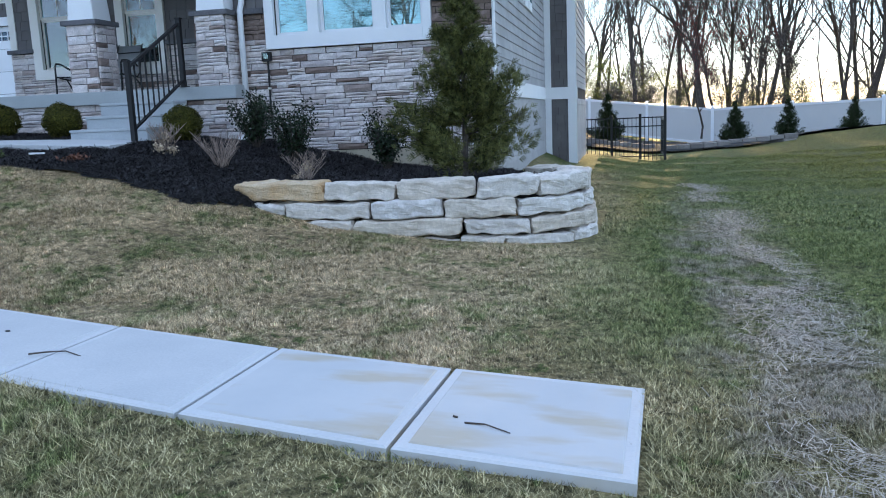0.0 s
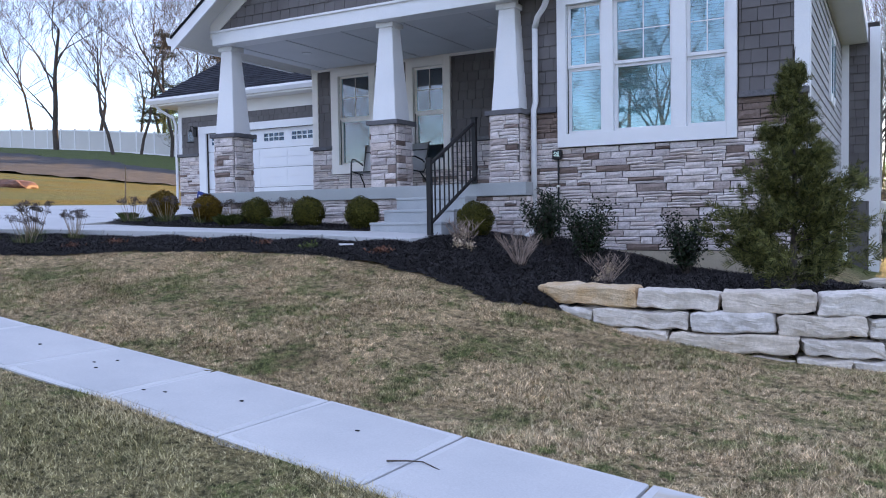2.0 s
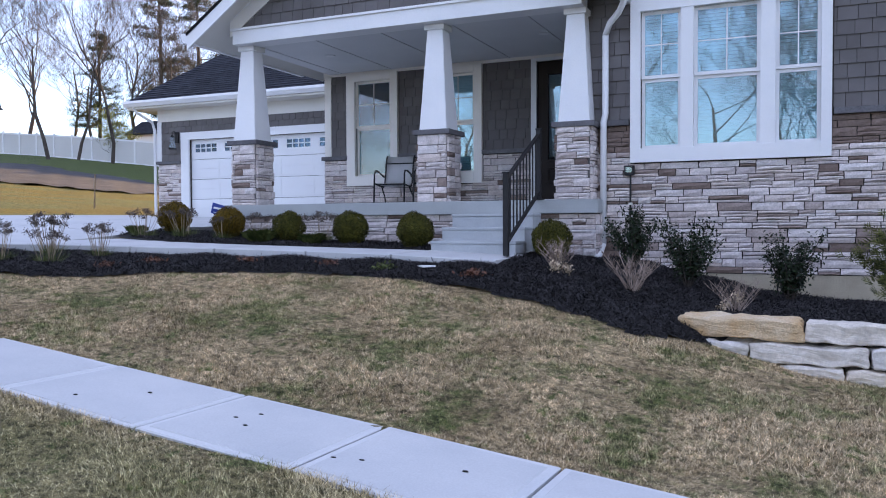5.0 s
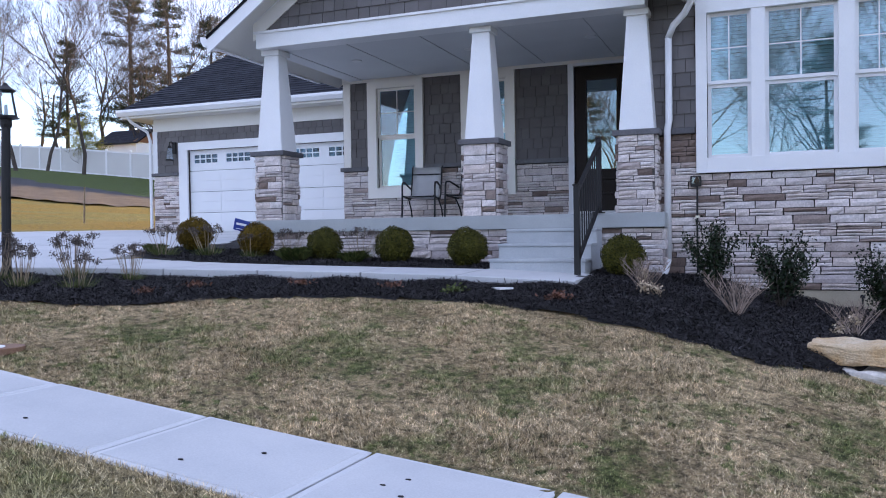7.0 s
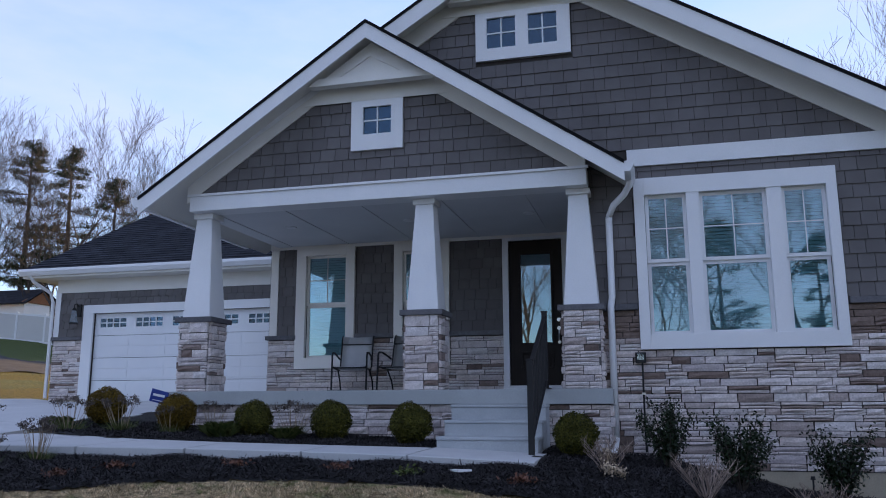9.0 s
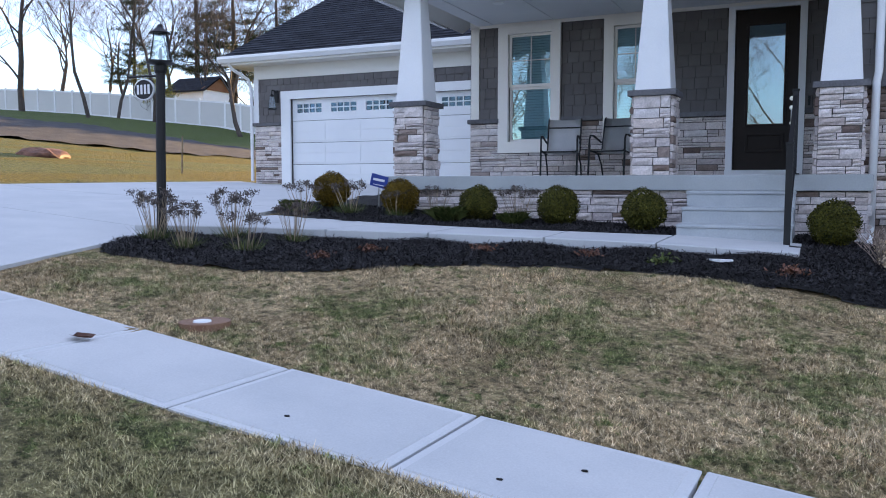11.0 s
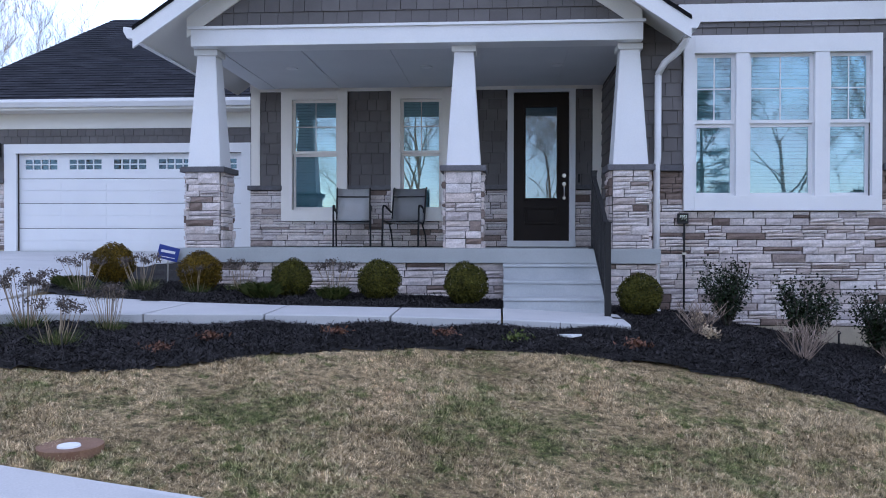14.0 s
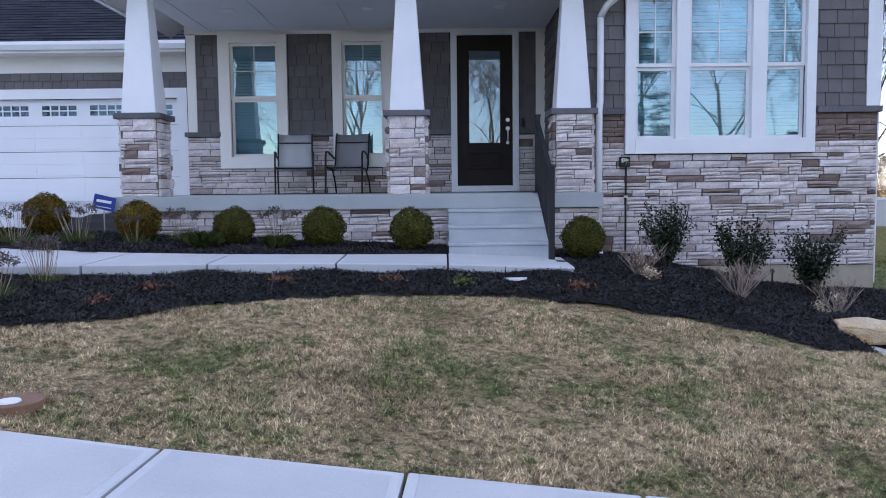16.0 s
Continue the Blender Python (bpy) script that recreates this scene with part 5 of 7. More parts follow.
tube(g, [top_c, top_c + Vector((0, 0, 0.022))], [0.165, 0.165], 4)
part("lantern_base", g, black_metal, post_lamp)
g = bmesh.new()
tube(g, [top_c + Vector((0, 0, 0.023)), top_c + Vector((0, 0, 0.30))], [0.14, 0.085], 4)
part("glass", g, lamp_glass, post_lamp, "clear tapered glass")
g = bmesh.new()
for k in range(4):
    a = math.pi / 2 * k + 0.0
    u = Vector((math.cos(a), math.sin(a), 0))
    tube(g, [top_c + Vector((0, 0, 0.02)) + u * 0.145, top_c + Vector((0, 0, 0.30)) + u * 0.088], 0.008, 4)
part("corner_cage", g, black_metal, post_lamp)
g = bmesh.new()
tube(g, [top_c + Vector((0, 0, z_)) for z_ in (0.30, 0.315, 0.36, 0.375, 0.40)], [0.105, 0.11, 0.045, 0.03, 0.02], 8)
part("lantern_roof", g, black_metal, post_lamp)
g = bmesh.new()
tube(g, [top_c + Vector((0, 0, 0.03)), top_c + Vector((0, 0, 0.15))], [0.02, 0.016], 8)
part("bulb", g, white_trim, post_lamp, "white bulb sleeve")
g = bmesh.new()
tube(g, [Vector((LX, LY, 3.26)), Vector((LX - 0.2, LY - 0.02, 3.265)), Vector((LX - 0.36, LY - 0.03, 3.26)), Vector((LX - 0.40, LY - 0.03, 3.285))], 0.013, 6)
part("bracket", g, black_metal, post_lamp)
g = bmesh.new()
ring = 24
cx_, cz_ = LX - 0.165, 3.125
prism(g, [(cx_ + 0.14 * math.cos(2 * math.pi * k / ring), cz_ + 0.112 * math.sin(2 * math.pi * k / ring)) for k in range(ring)], "y", LY - 0.035, LY - 0.015)
sign_plate = part("sign_plate", g, white_trim, post_lamp, "oval sign with a white rim")
g = bmesh.new()
prism(g, [(cx_ + 0.128 * math.cos(2 * math.pi * k / ring), cz_ + 0.10 * math.sin(2 * math.pi * k / ring)) for k in range(ring)], "y", LY - 0.039, LY - 0.0355)
part("sign_face", g, black_metal, sign_plate, "black oval face")
for k in range(4):
    xx = cx_ - 0.075 + 0.05 * k
    part("bar", box(xx - 0.014, xx + 0.014, LY - 0.043, LY - 0.0395, cz_ - 0.05, cz_ + 0.05), white_trim, sign_plate, "plain white bar")
for dx in (-0.07, 0.07):
    part("hanger", tube(bmesh.new(), [Vector((cx_ + dx, LY - 0.025, 3.22)), Vector((cx_ + dx, LY - 0.025, 3.265))], 0.005, 4), black_metal, post_lamp)

# ---- yard sign ----
blue_sign = speckled("blue_sign_plastic", (0.012, 0.035, 0.22), (0.016, 0.045, 0.26), 4, 60, 0.4, 0.05, 0.0)
ys = thing("yard_sign", (-12.54, 11.0, 1.75), "small blue yard sign on a stake, tilted", "sign")
c_, s_ = math.cos(radians(14)), math.sin(radians(14))


def tilted(dx, dz):
    return (-12.54 + dx * c_ + dz * s_, 2.17 - dx * s_ + dz * c_)


g = bmesh.new()
prism(g, [tilted(-0.14, -0.09), tilted(0.14, -0.09), tilted(0.14, 0.09), tilted(-0.14, 0.09)], "y", 10.86, 10.868)
part("panel", g, blue_sign, ys)
for a, b_, c0, d0 in ((-0.10, 0.09, -0.005, 0.04), (-0.09, 0.10, -0.065, -0.045)):
    g = bmesh.new()
    prism(g, [tilted(a, c0), tilted(b_, c0 + 0.01), tilted(b_, d0), tilted(a, d0 - 0.012)], "y", 10.856, 10.8595)
    part("mark", g, white_trim, ys, "plain white mark")
g = bmesh.new()
tube(g, [Vector((-12.56, 10.88, 1.65)), Vector((-12.55, 10.875, 2.14))], 0.009, 5)
part("stake", g, steel, ys)

# ---- patio chairs ----
sling = speckled("grey_sling_mesh", (0.56, 0.56, 0.565), (0.63, 0.63, 0.635), 4, 220, 0.8, 0.15, 0.3)


def patio_chair(at, turn):
    c = thing("patio_chair", (0, 0, 0), "black metal patio chair with a grey mesh sling", "chair", "chairs on the porch")
    for sx in (-0.29, 0.29):
        g = bmesh.new()
        tube(g, [Vector(p) for p in ((sx, -0.30, 0.0), (sx, -0.27, 0.40), (sx, -0.26, 0.60), (sx, -0.22, 0.65), (sx, -0.10, 0.655), (sx, 0.12, 0.60), (sx * 0.93, 0.20, 0.56))], 0.016, 6)
        part("front_leg", g, black_metal, c)
        g = bmesh.new()
        tube(g, [Vector(p) for p in ((sx * 0.93, -0.26, 0.41), (sx * 0.93, -0.05, 0.385), (sx * 0.93, 0.17, 0.37), (sx * 0.93, 0.24, 0.45), (sx * 0.93, 0.36, 0.94), (sx * 0.93, 0.40, 0.97))], 0.014, 6)
        part("side_rail", g, black_metal, c)
        g = bmesh.new()
        tube(g, [Vector(p) for p in ((sx * 0.93, 0.05, 0.385), (sx * 0.97, 0.25, 0.2), (sx * 0.97, 0.33, 0.0))], 0.014, 6)
        part("back_leg", g, black_metal, c)
    for y_, z_ in ((-0.26, 0.40), (0.33, 0.82)):
        g = bmesh.new()
        tube(g, [Vector((-0.27, y_, z_)), Vector((0.27, y_, z_))], 0.011, 6)
        part("cross_bar", g, black_metal, c)
    prof = [(-0.27, 0.425), (-0.05, 0.40), (0.15, 0.385), (0.235, 0.46), (0.30, 0.70), (0.365, 0.96)]
    for name, pr in (("seat", prof[:3]), ("backrest", prof[2:])):
        g = bmesh.new()
        rows = []
        for y_, z_ in pr:
            rows.append([g.verts.new((x_, y_ + 0.012 * (1 - (x_ / 0.26) ** 2), z_ - 0.012 * (1 - (x_ / 0.26) ** 2))) for x_ in (-0.262, -0.13, 0, 0.13, 0.262)])
        for a, b_ in zip(rows, rows[1:]):
            for i in range(4):
                g.faces.new((a[i], a[i + 1], b_[i + 1], b_[i]))
        bmesh.ops.solidify(g, geom=g.faces[:], thickness=0.006)
        part(name, g, sling, c, "grey mesh sling", smooth=True)
    c.matrix_basis = pose(*at, 0, 0, turn)
    return c


chair = patio_chair((-10.58, 13.42, FLOOR + 0.002), 8)
copy_thing(chair, pose(-9.74, 13.42, FLOOR + 0.002, 0, 0, -7))

# ---- retaining wall of large limestone blocks ----
WALL_PATH = [Vector(p) for p in ((-4.72, 7.78), (-4.2, 7.62), (-3.3, 7.53), (-2.3, 7.56), (-1.7, 7.66), (-1.28, 7.90), (-1.06, 8.35), (-1.08, 8.9), (-1.4, 9.4), (-1.95, 9.75), (-2.45, 10.0))]
_seg = [0.0]
for a, b_ in zip(WALL_PATH, WALL_PATH[1:]):
    _seg.append(_seg[-1] + (b_ - a).length)


def wall_point(s):
    s = min(max(s, 0), _seg[-1] - 1e-4)
    i = max(k for k in range(len(_seg) - 1) if _seg[k] <= s)
    u = (s - _seg[i]) / (_seg[i + 1] - _seg[i])
    d = (WALL_PATH[i + 1] - WALL_PATH[i]).normalized()
    j = min(i + 1, len(WALL_PATH) - 2)
    d2 = (WALL_PATH[j + 1] - WALL_PATH[j]).normalized()
    d = (d * (1 - u) + d2 * u).normalized() if u > 0.5 else d
    return WALL_PATH[i].lerp(WALL_PATH[i + 1], u), Vector((-d.y, d.x))


def rough_block(s0, s1, z0, z1, out, depth, seed, mat, parent):
    """A hewn block that follows the wall's line from s0 to s1."""
    bm_ = bmesh.new()
    bmesh.ops.create_cube(bm_, size=1.0)
    bmesh.ops.subdivide_edges(bm_, edges=bm_.edges[:], cuts=9, use_grid_fill=True)
    off = Vector((seed * 3.7, seed * 1.3, 0))
    r = random.Random(seed)
    tip, skew, r_h = r.uniform(-0.014, 0.014), r.uniform(-0.05, 0.05), r.uniform(-0.012, 0.008)
    for v in bm_.verts:
        x, y, z = v.co
        k = sum(abs(abs(q) - 0.5) < 1e-4 for q in (x, y, z))
        pull = 1.0 if k < 2 else 0.95 if k == 2 else 0.90
        s = (s0 + s1) / 2 + x * (s1 - s0 - 0.026) * (1 - (1 - pull) * 0.5) + skew * z
        p, inward = wall_point(s)
        dd = out - (0.5 + y * pull) * depth
        zz = (z0 + z1) / 2 + z * (z1 - z0 - 0.014 + r_h) * pull + tip * x * 2
        q = Vector((p.x - inward.x * dd, p.y - inward.y * dd, zz))
        n1 = noise.noise_vector(q * 4.5 + off) * 0.022 + noise.noise_vector(q * 11 + off) * 0.018 + noise.noise_vector(q * 26 + off) * 0.013
        v.co = q + n1
    return part("stone", bm_, mat, parent)


stone_wall = thing("retaining_wall", (-2.8, 7.8, 0.4), "curved dry-stacked retaining wall of large pale limestone blocks", "retaining wall", kind="structure")


def s_at(x):
    """Distance along the wall at which its front run reaches x."""
    for k in range(len(WALL_PATH) - 1):
        a, b_ = WALL_PATH[k].x, WALL_PATH[k + 1].x
        if a <= x <= b_:
            return _seg[k] + (x - a) / (b_ - a) * (_seg[k + 1] - _seg[k])
    return 0.0


COURSES = [
    (0.878, 1.068, 0.0, [-4.70, -3.64, -2.89, -2.10, -1.50], [0.75, 0.8, 0.7]),
    (0.695, 0.872, 0.025, [-4.68, -4.08, -3.15, -2.42, -1.71], [0.85, 0.7, 0.8]),
    (0.525, 0.690, 0.05, [-3.98, -3.33, -2.23, -1.60], [0.9, 0.75, 0.8]),
    (0.355, 0.520, 0.065, [-2.75, -2.27, -1.85], [0.75, 0.4, 0.8, 0.7]),
    (0.19, 0.35, 0.075, [-2.2, -1.55], [0.8, 0.8, 0.8]),
]
seed_ = 100
for z0_, z1_, out_, xs_, more in COURSES:
    cuts = [s_at(x) for x in xs_]
    for m_ in more:
        cuts.append(cuts[-1] + m_)
    for k, (a, b_) in enumerate(zip(cuts, cuts[1:])):
        if a > _seg[-1] - 0.1:
            break
        seed_ += 1
        mat_ = rust_stone if (z1_ > 1.0 and k == 0) else wall_stone
        jig = random.Random(seed_).uniform(-0.012, 0.012)
        rough_block(a, min(b_, _seg[-1]), z0_, z1_ + jig * 0.6, out_ + jig, 0.34, seed_, mat_, stone_wall)

# ---- litter and fittings on the ground ----
g = bmesh.new()
vx, vy = -10.64, 5.02
vz = float(ground_z(vx, vy)) + 0.022
tube(g, [Vector((vx, vy, vz - 0.05)), Vector((vx, vy, vz + 0.008)), Vector((vx, vy, vz + 0.012))], [0.18, 0.18, 0.165], 24)
lid_tan = speckled("tan_plastic_lid", (0.17, 0.085, 0.05), (0.25, 0.14, 0.085), 8, 80, 0.7, 0.2, 0.3)
valve = thing("valve_cover", (vx, vy, vz), "round tan valve cover with a white cap in the lawn", "valve cover")
part("lid", g, lid_tan, valve)
g = bmesh.new()
tube(g, [Vector((vx + 0.02, vy - 0.05, vz + 0.01)), Vector((vx + 0.02, vy - 0.05, vz + 0.022))], [0.065, 0.06], 16)
part("cap", g, white_trim, valve, "white cap")


def twig(pts, lift, thick):
    g = bmesh.new()
    p3 = [Vector((x, y, float(street_line(x)) + lift + dz)) for x, y, dz in pts]
    tube(g, p3, [thick * (1 - 0.6 * k / len(p3)) for k in range(len(p3))], 5)
    return tagged(part("twig", g, bark, label="thin dark fallen twig on the sidewalk"), category="twig", group="fallen twigs")


twig([(-3.86, 3.64, 0.022), (-3.77, 3.68, 0.028), (-3.68, 3.71, 0.03), (-3.56, 3.67, 0.022)], 0.0, 0.0055)
twig([(-1.35, 3.14, 0.022), (-1.26, 3.13, 0.026), (-1.15, 3.07, 0.022)], 0.0, 0.0045)
twig([(-1.41, 3.20, 0.022), (-1.39, 3.19, 0.024)], 0.0, 0.006)
curl = bmesh.new()
rows = []
for i in range(6):
    u = i / 5 - 0.5
    rows.append([curl.verts.new((-10.95 + u * 0.17, 4.24 + v_ * 0.05 * (1.2 - abs(u)), 1.152 + 0.018 * abs(v_) + 0.02 * u * u)) for v_ in (-1, 0, 1)])
for a, b_ in zip(rows, rows[1:]):
    for i in range(2):
        curl.faces.new((a[i], a[i + 1], b_[i + 1], b_[i]))
bmesh.ops.solidify(curl, geom=curl.faces[:], thickness=0.004)
tagged(part("dry_leaf", curl, russet, label="curled brown leaf on the sidewalk"), category="leaf")
for k, (x, y) in enumerate(((-6.9, 4.2), (-6.75, 4.1), (-6.82, 4.35), (-6.0, 3.9), (-5.85, 3.95), (-7.7, 4.3), (-5.3, 4.1), (-4.3, 4.0), (-8.0, 3.95), (-9.2, 4.0))):
    g = bmesh.new()
    z = float(street_line(x)) + 0.022
    bmesh.ops.create_icosphere(g, subdivisions=1, radius=0.016, matrix=Matrix.Translation((x, y, z)) @ Matrix.Diagonal((1.3, 0.8, 0.35, 1)))
    tagged(part("crumb", g, dark_soil, label="dark crumb of mulch on the sidewalk"), category="mulch", group="mulch crumbs on the sidewalk")
g = bmesh.new()
px_, py_ = -7.55, 8.32
pz_ = float(bed_z(px_, py_))
prism(g, [(px_ - 0.11, py_ + 0.05), (px_ + 0.02, py_ - 0.08), (px_ + 0.12, py_ + 0.06)], "z", pz_ + 0.015, pz_ + 0.035)
tagged(part("paper", g, white_trim, label="scrap of white paper lying on the mulch"), category="paper")

edging_stone = per_piece("grey_edging_stone", [(0.0, (0.18, 0.17, 0.16)), (1.0, (0.30, 0.28, 0.26))], 0.9)

# ---- fences ----
def vinyl_fence(pts, height, label, step):
    """Vinyl privacy fence along ground points; posts, rails and panels are parts."""
    f = thing("privacy_fence", pts[0], label, "fence", kind="structure")
    for (xa, ya, za), (xb, yb, zb) in zip(pts, pts[1:]):
        a, b_ = Vector((xa, ya, za)), Vector((xb, yb, zb))
        k = max(1, round((b_ - a).length / step))
        d = (b_ - a).normalized()
        n_ = Vector((-d.y, d.x, 0)).normalized()
        for i in range(k):
            p, q = a.lerp(b_, i / k), a.lerp(b_, (i + 1) / k)
            g = bmesh.new()
            bx(g, p.x - 0.07, p.x + 0.07, p.y - 0.07, p.y + 0.07, p.z - 0.3, p.z + height + 0.08)
            tube(g, [p + Vector((0, 0, height + 0.08)), p + Vector((0, 0, height + 0.14))], [0.11, 0.02], 4)
            part("post", g, vinyl, f)
            for name, z0_, z1_, th in (("panel", 0.12, height - 0.12, 0.02), ("top_rail", height - 0.12, height, 0.045), ("bottom_rail", 0.0, 0.12, 0.045)):
                g = bmesh.new()
                v = [g.verts.new(w + n_ * o + Vector((0, 0, z_))) for w, z_, o in ((p, z0_, -th), (q, z0_, -th), (q, z1_, -th), (p, z1_, -th), (p, z0_, th), (q, z0_, th), (q, z1_, th), (p, z1_, th))]
                for fq in ((0, 1, 2, 3), (7, 6, 5, 4), (0, 4, 5, 1), (3, 2, 6, 7), (0, 3, 7, 4), (1, 5, 6, 2)):
                    g.faces.new([v[i_] for i_ in fq])
                part(name, g, fence_panel if name == "panel" else vinyl, f)
    return f


fence_panel = speckled("vinyl_panel", (0.52, 0.51, 0.49), (0.58, 0.57, 0.55), 0.3, 30, 0.45, 0.05, 0.02)


def on_hill(x, y):
    return (x, y, float(ground_z(x, y)))


vinyl_fence([on_hill(-30, 40.5), on_hill(-38.3, 42.9), on_hill(-44, 45), on_hill(-57, 47), on_hill(-66, 47.8), on_hill(-88, 51), on_hill(-110, 54)], 1.83, "long white vinyl privacy fence on the hill", 2.45)
vinyl_fence([on_hill(-9, 52), on_hill(-2.8, 47.8), on_hill(3.5, 43.2), on_hill(10.3, 39.4), on_hill(20, 34.5)], 1.83, "white vinyl privacy fence at the back of the lots", 3.6)

iron = thing("yard_fence", (-0.8, 22.6, 0.3), "low black metal picket fence behind the side lawn", "fence")
for k in range(20):
    x = -1.75 + 2.05 * k / 19
    part("picket", box(x - 0.008, x + 0.008, 22.592, 22.608, 0.15, 1.42), black_metal, iron)
for z in (0.35, 1.15, 1.38):
    part("rail", box(-1.78, 0.3, 22.585, 22.615, z, z + 0.03), black_metal, iron)
for x, top in ((-1.1, 1.5), (-0.35, 1.5), (0.3, 2.15)):
    part("post", box(x - 0.035, x + 0.035, 22.565, 22.635, 0.05, top), black_metal, iron)
g = bmesh.new()
prism(g, [(22.7, 0.35), (24.6, 0.35), (24.6, 1.35), (22.7, 1.35), (22.7, 1.3), (24.55, 1.3), (24.55, 0.4), (22.7, 0.4)], "x", 0.28, 0.31)
part("gate_frame", g, black_metal, iron)
for k in range(12):
    y = 22.75 + 1.8 * k / 11
    part("gate_picket", box(0.285, 0.305, y - 0.008, y + 0.008, 0.4, 1.35), black_metal, iron)

# terraced beds at the back
back_bed = sheet("back_bed", np.linspace(-8, 16, 70), np.linspace(26, 62, 90), lambda x, y: ground_z(x, y) + 0.08 + 0.03 * np.sin(x * 4 + y) * np.sin(y * 3),
                 dark_soil, lambda x, y: (x < 2.6 + (y - 26.5) * 0.9 + 0.5 * np.sin(y)) & (y < 46.6 - (x + 1) * 0.66))
tagged(back_bed, "dark mulch bed before the back fence", "mulch bed", kind="structure")
for x0_, x1_, y_, n_ in ((0.4, 2.4, 26.6, 5), (-2.2, 0.2, 29.0, 6), (1.2, 4.6, 27.8, 8)):
    edge = thing("stone_edging", (x0_, y_, 0.2), "low edging of grey stone blocks round the back bed", "stone edging", "low stone edgings in the back bed")
    for k in range(n_):
        xa, xb = x0_ + (x1_ - x0_) * k / n_, x0_ + (x1_ - x0_) * (k + 1) / n_
        zg = float(ground_z((xa + xb) / 2, y_))
        for j in range(2):
            part("block", box(xa + 0.01 + 0.05 * j, xb - 0.01 + 0.05 * j, y_ + 0.06 * j, y_ + 0.3, zg - 0.1 + 0.16 * j, zg + 0.05 + 0.16 * j, bevel=0.015), edging_stone, edge)

# grey rubble bank on the hill
bank = sheet("rubble_bank", np.linspace(-80, -20, 100), np.linspace(14, 36, 60), lambda x, y: ground_z(x, y) + 0.06 + 0.05 * np.sin(x * 3.1 + y) * np.sin(y * 2.3),
             speckled("grey_rubble", (0.028, 0.028, 0.031), (0.06, 0.058, 0.06), 1.2, 12, 0.95, 0.4, 0.8, depth=0.05),
             lambda x, y: (x < -34 + (y - 17) / 1.1 + 0.5 * np.sin(y * 0.9)) & (y < np.minimum(30.7 - 0.25 * (x + 30), 34) + 0.4 * np.sin(x * 0.8)))
tagged(bank, "grey rubble bank across the neighbouring hill", "bank", kind="structure")

# neighbour's outbuilding
shed = thing("outbuilding", (-52.5, 52, 6.5), "small pale house with a solar roof and brown gable beyond the fence", "house", kind="structure")
sx0, sx1, sy0, sy1, sz = -54.5, -50.5, 50.2, 53.6, 8.3
part("wall", box(sx0, sx1, sy0, sy1, 5.0, sz + 1.2), vinyl, shed)
g = bmesh.new()
prism(g, [(sy0 - 0.3, sz + 1.2), (sy1 + 0.3, sz + 1.2), ((sy0 + sy1) / 2, sz + 2.25)], "x", sx1, sx1 + 0.1)
part("gable", g, speckled("brown_siding", (0.20, 0.09, 0.04), (0.26, 0.12, 0.06), 1, 20, 0.8, 0.1, 0.0), shed, "brown wooden gable")
for s in (-1, 1):
    ym = (sy0 + sy1) / 2
    b = roof_slab(bmesh.new(), (sx0, ym + s * 2.0, sz + 1.15), (sx1 + 0.4, ym + s * 2.0, sz + 1.15), (sx1 + 0.4, ym, sz + 2.4), (sx0, ym, sz + 2.4), 0.12)
    part("roof", b, roof_shingle, shed, "dark blue-grey roof")

# sapling stake and brown mound on the neighbour's lawn
g = bmesh.new()
tube(g, [Vector((-21.6, 16.6, 2.2)), Vector((-21.55, 16.6, 3.35))], [0.025, 0.02], 5)
tagged(part("stake", g, dry_stem, label="thin wooden stake in the neighbouring lawn"), category="stake")
g = bmesh.new()
bmesh.ops.create_icosphere(g, subdivisions=3, radius=1.0, matrix=Matrix.Translation((-25.5, 15.6, 2.85)) @ Matrix.Diagonal((0.6, 0.75, 0.24, 1)))
for v in g.verts:
    v.co += noise.noise_vector(v.co * 3) * 0.12
tagged(part("brush_pile", g, russet, label="low russet brush pile on the neighbouring lawn"), category="brush pile")

# scraps and a path light
g = bmesh.new()
zz_ = float(ground_z(0.62, 4.0))
prism(g, [(0.58, 3.98), (0.66, 3.97), (0.68, 4.05), (0.60, 4.06)], "z", zz_ + 0.02, zz_ + 0.045)
tagged(part("litter_scrap", g, vinyl, label="small pale scrap of litter on the lawn"), category="litter")
path_light = thing("path_light", (-3.95, 11.1, 1.0), "short black path light stuck in the mulch", "path light")
part("stake", tube(bmesh.new(), [Vector((-3.95, 11.1, 0.9)), Vector((-3.95, 11.1, 1.17))], 0.012, 6), black_metal, path_light)
part("head", tube(bmesh.new(), [Vector((-3.95, 11.1, 1.17)), Vector((-3.95, 11.1, 1.21))], [0.03, 0.022], 10), black_metal, path_light)
# ---- plants ----
def mesh_arrays(name, verts, tri_or_quad, mat, smooth=False):
    me = bpy.data.meshes.new(name)
    n, k = len(tri_or_quad), tri_or_quad.shape[1]
    me.vertices.add(len(verts))
    me.vertices.foreach_set("co", np.ascontiguousarray(verts, dtype=np.float32).ravel())
    me.loops.add(n * k)
    me.loops.foreach_set("vertex_index", tri_or_quad.astype(np.int32).ravel())
    me.polygons.add(n)
    me.polygons.foreach_set("loop_start", np.arange(0, n * k, k, dtype=np.int32))
    me.polygons.foreach_set("loop_total", np.full(n, k, dtype=np.int32))
    me.update(calc_edges=True)
    me.materials.append(mat)
    return me


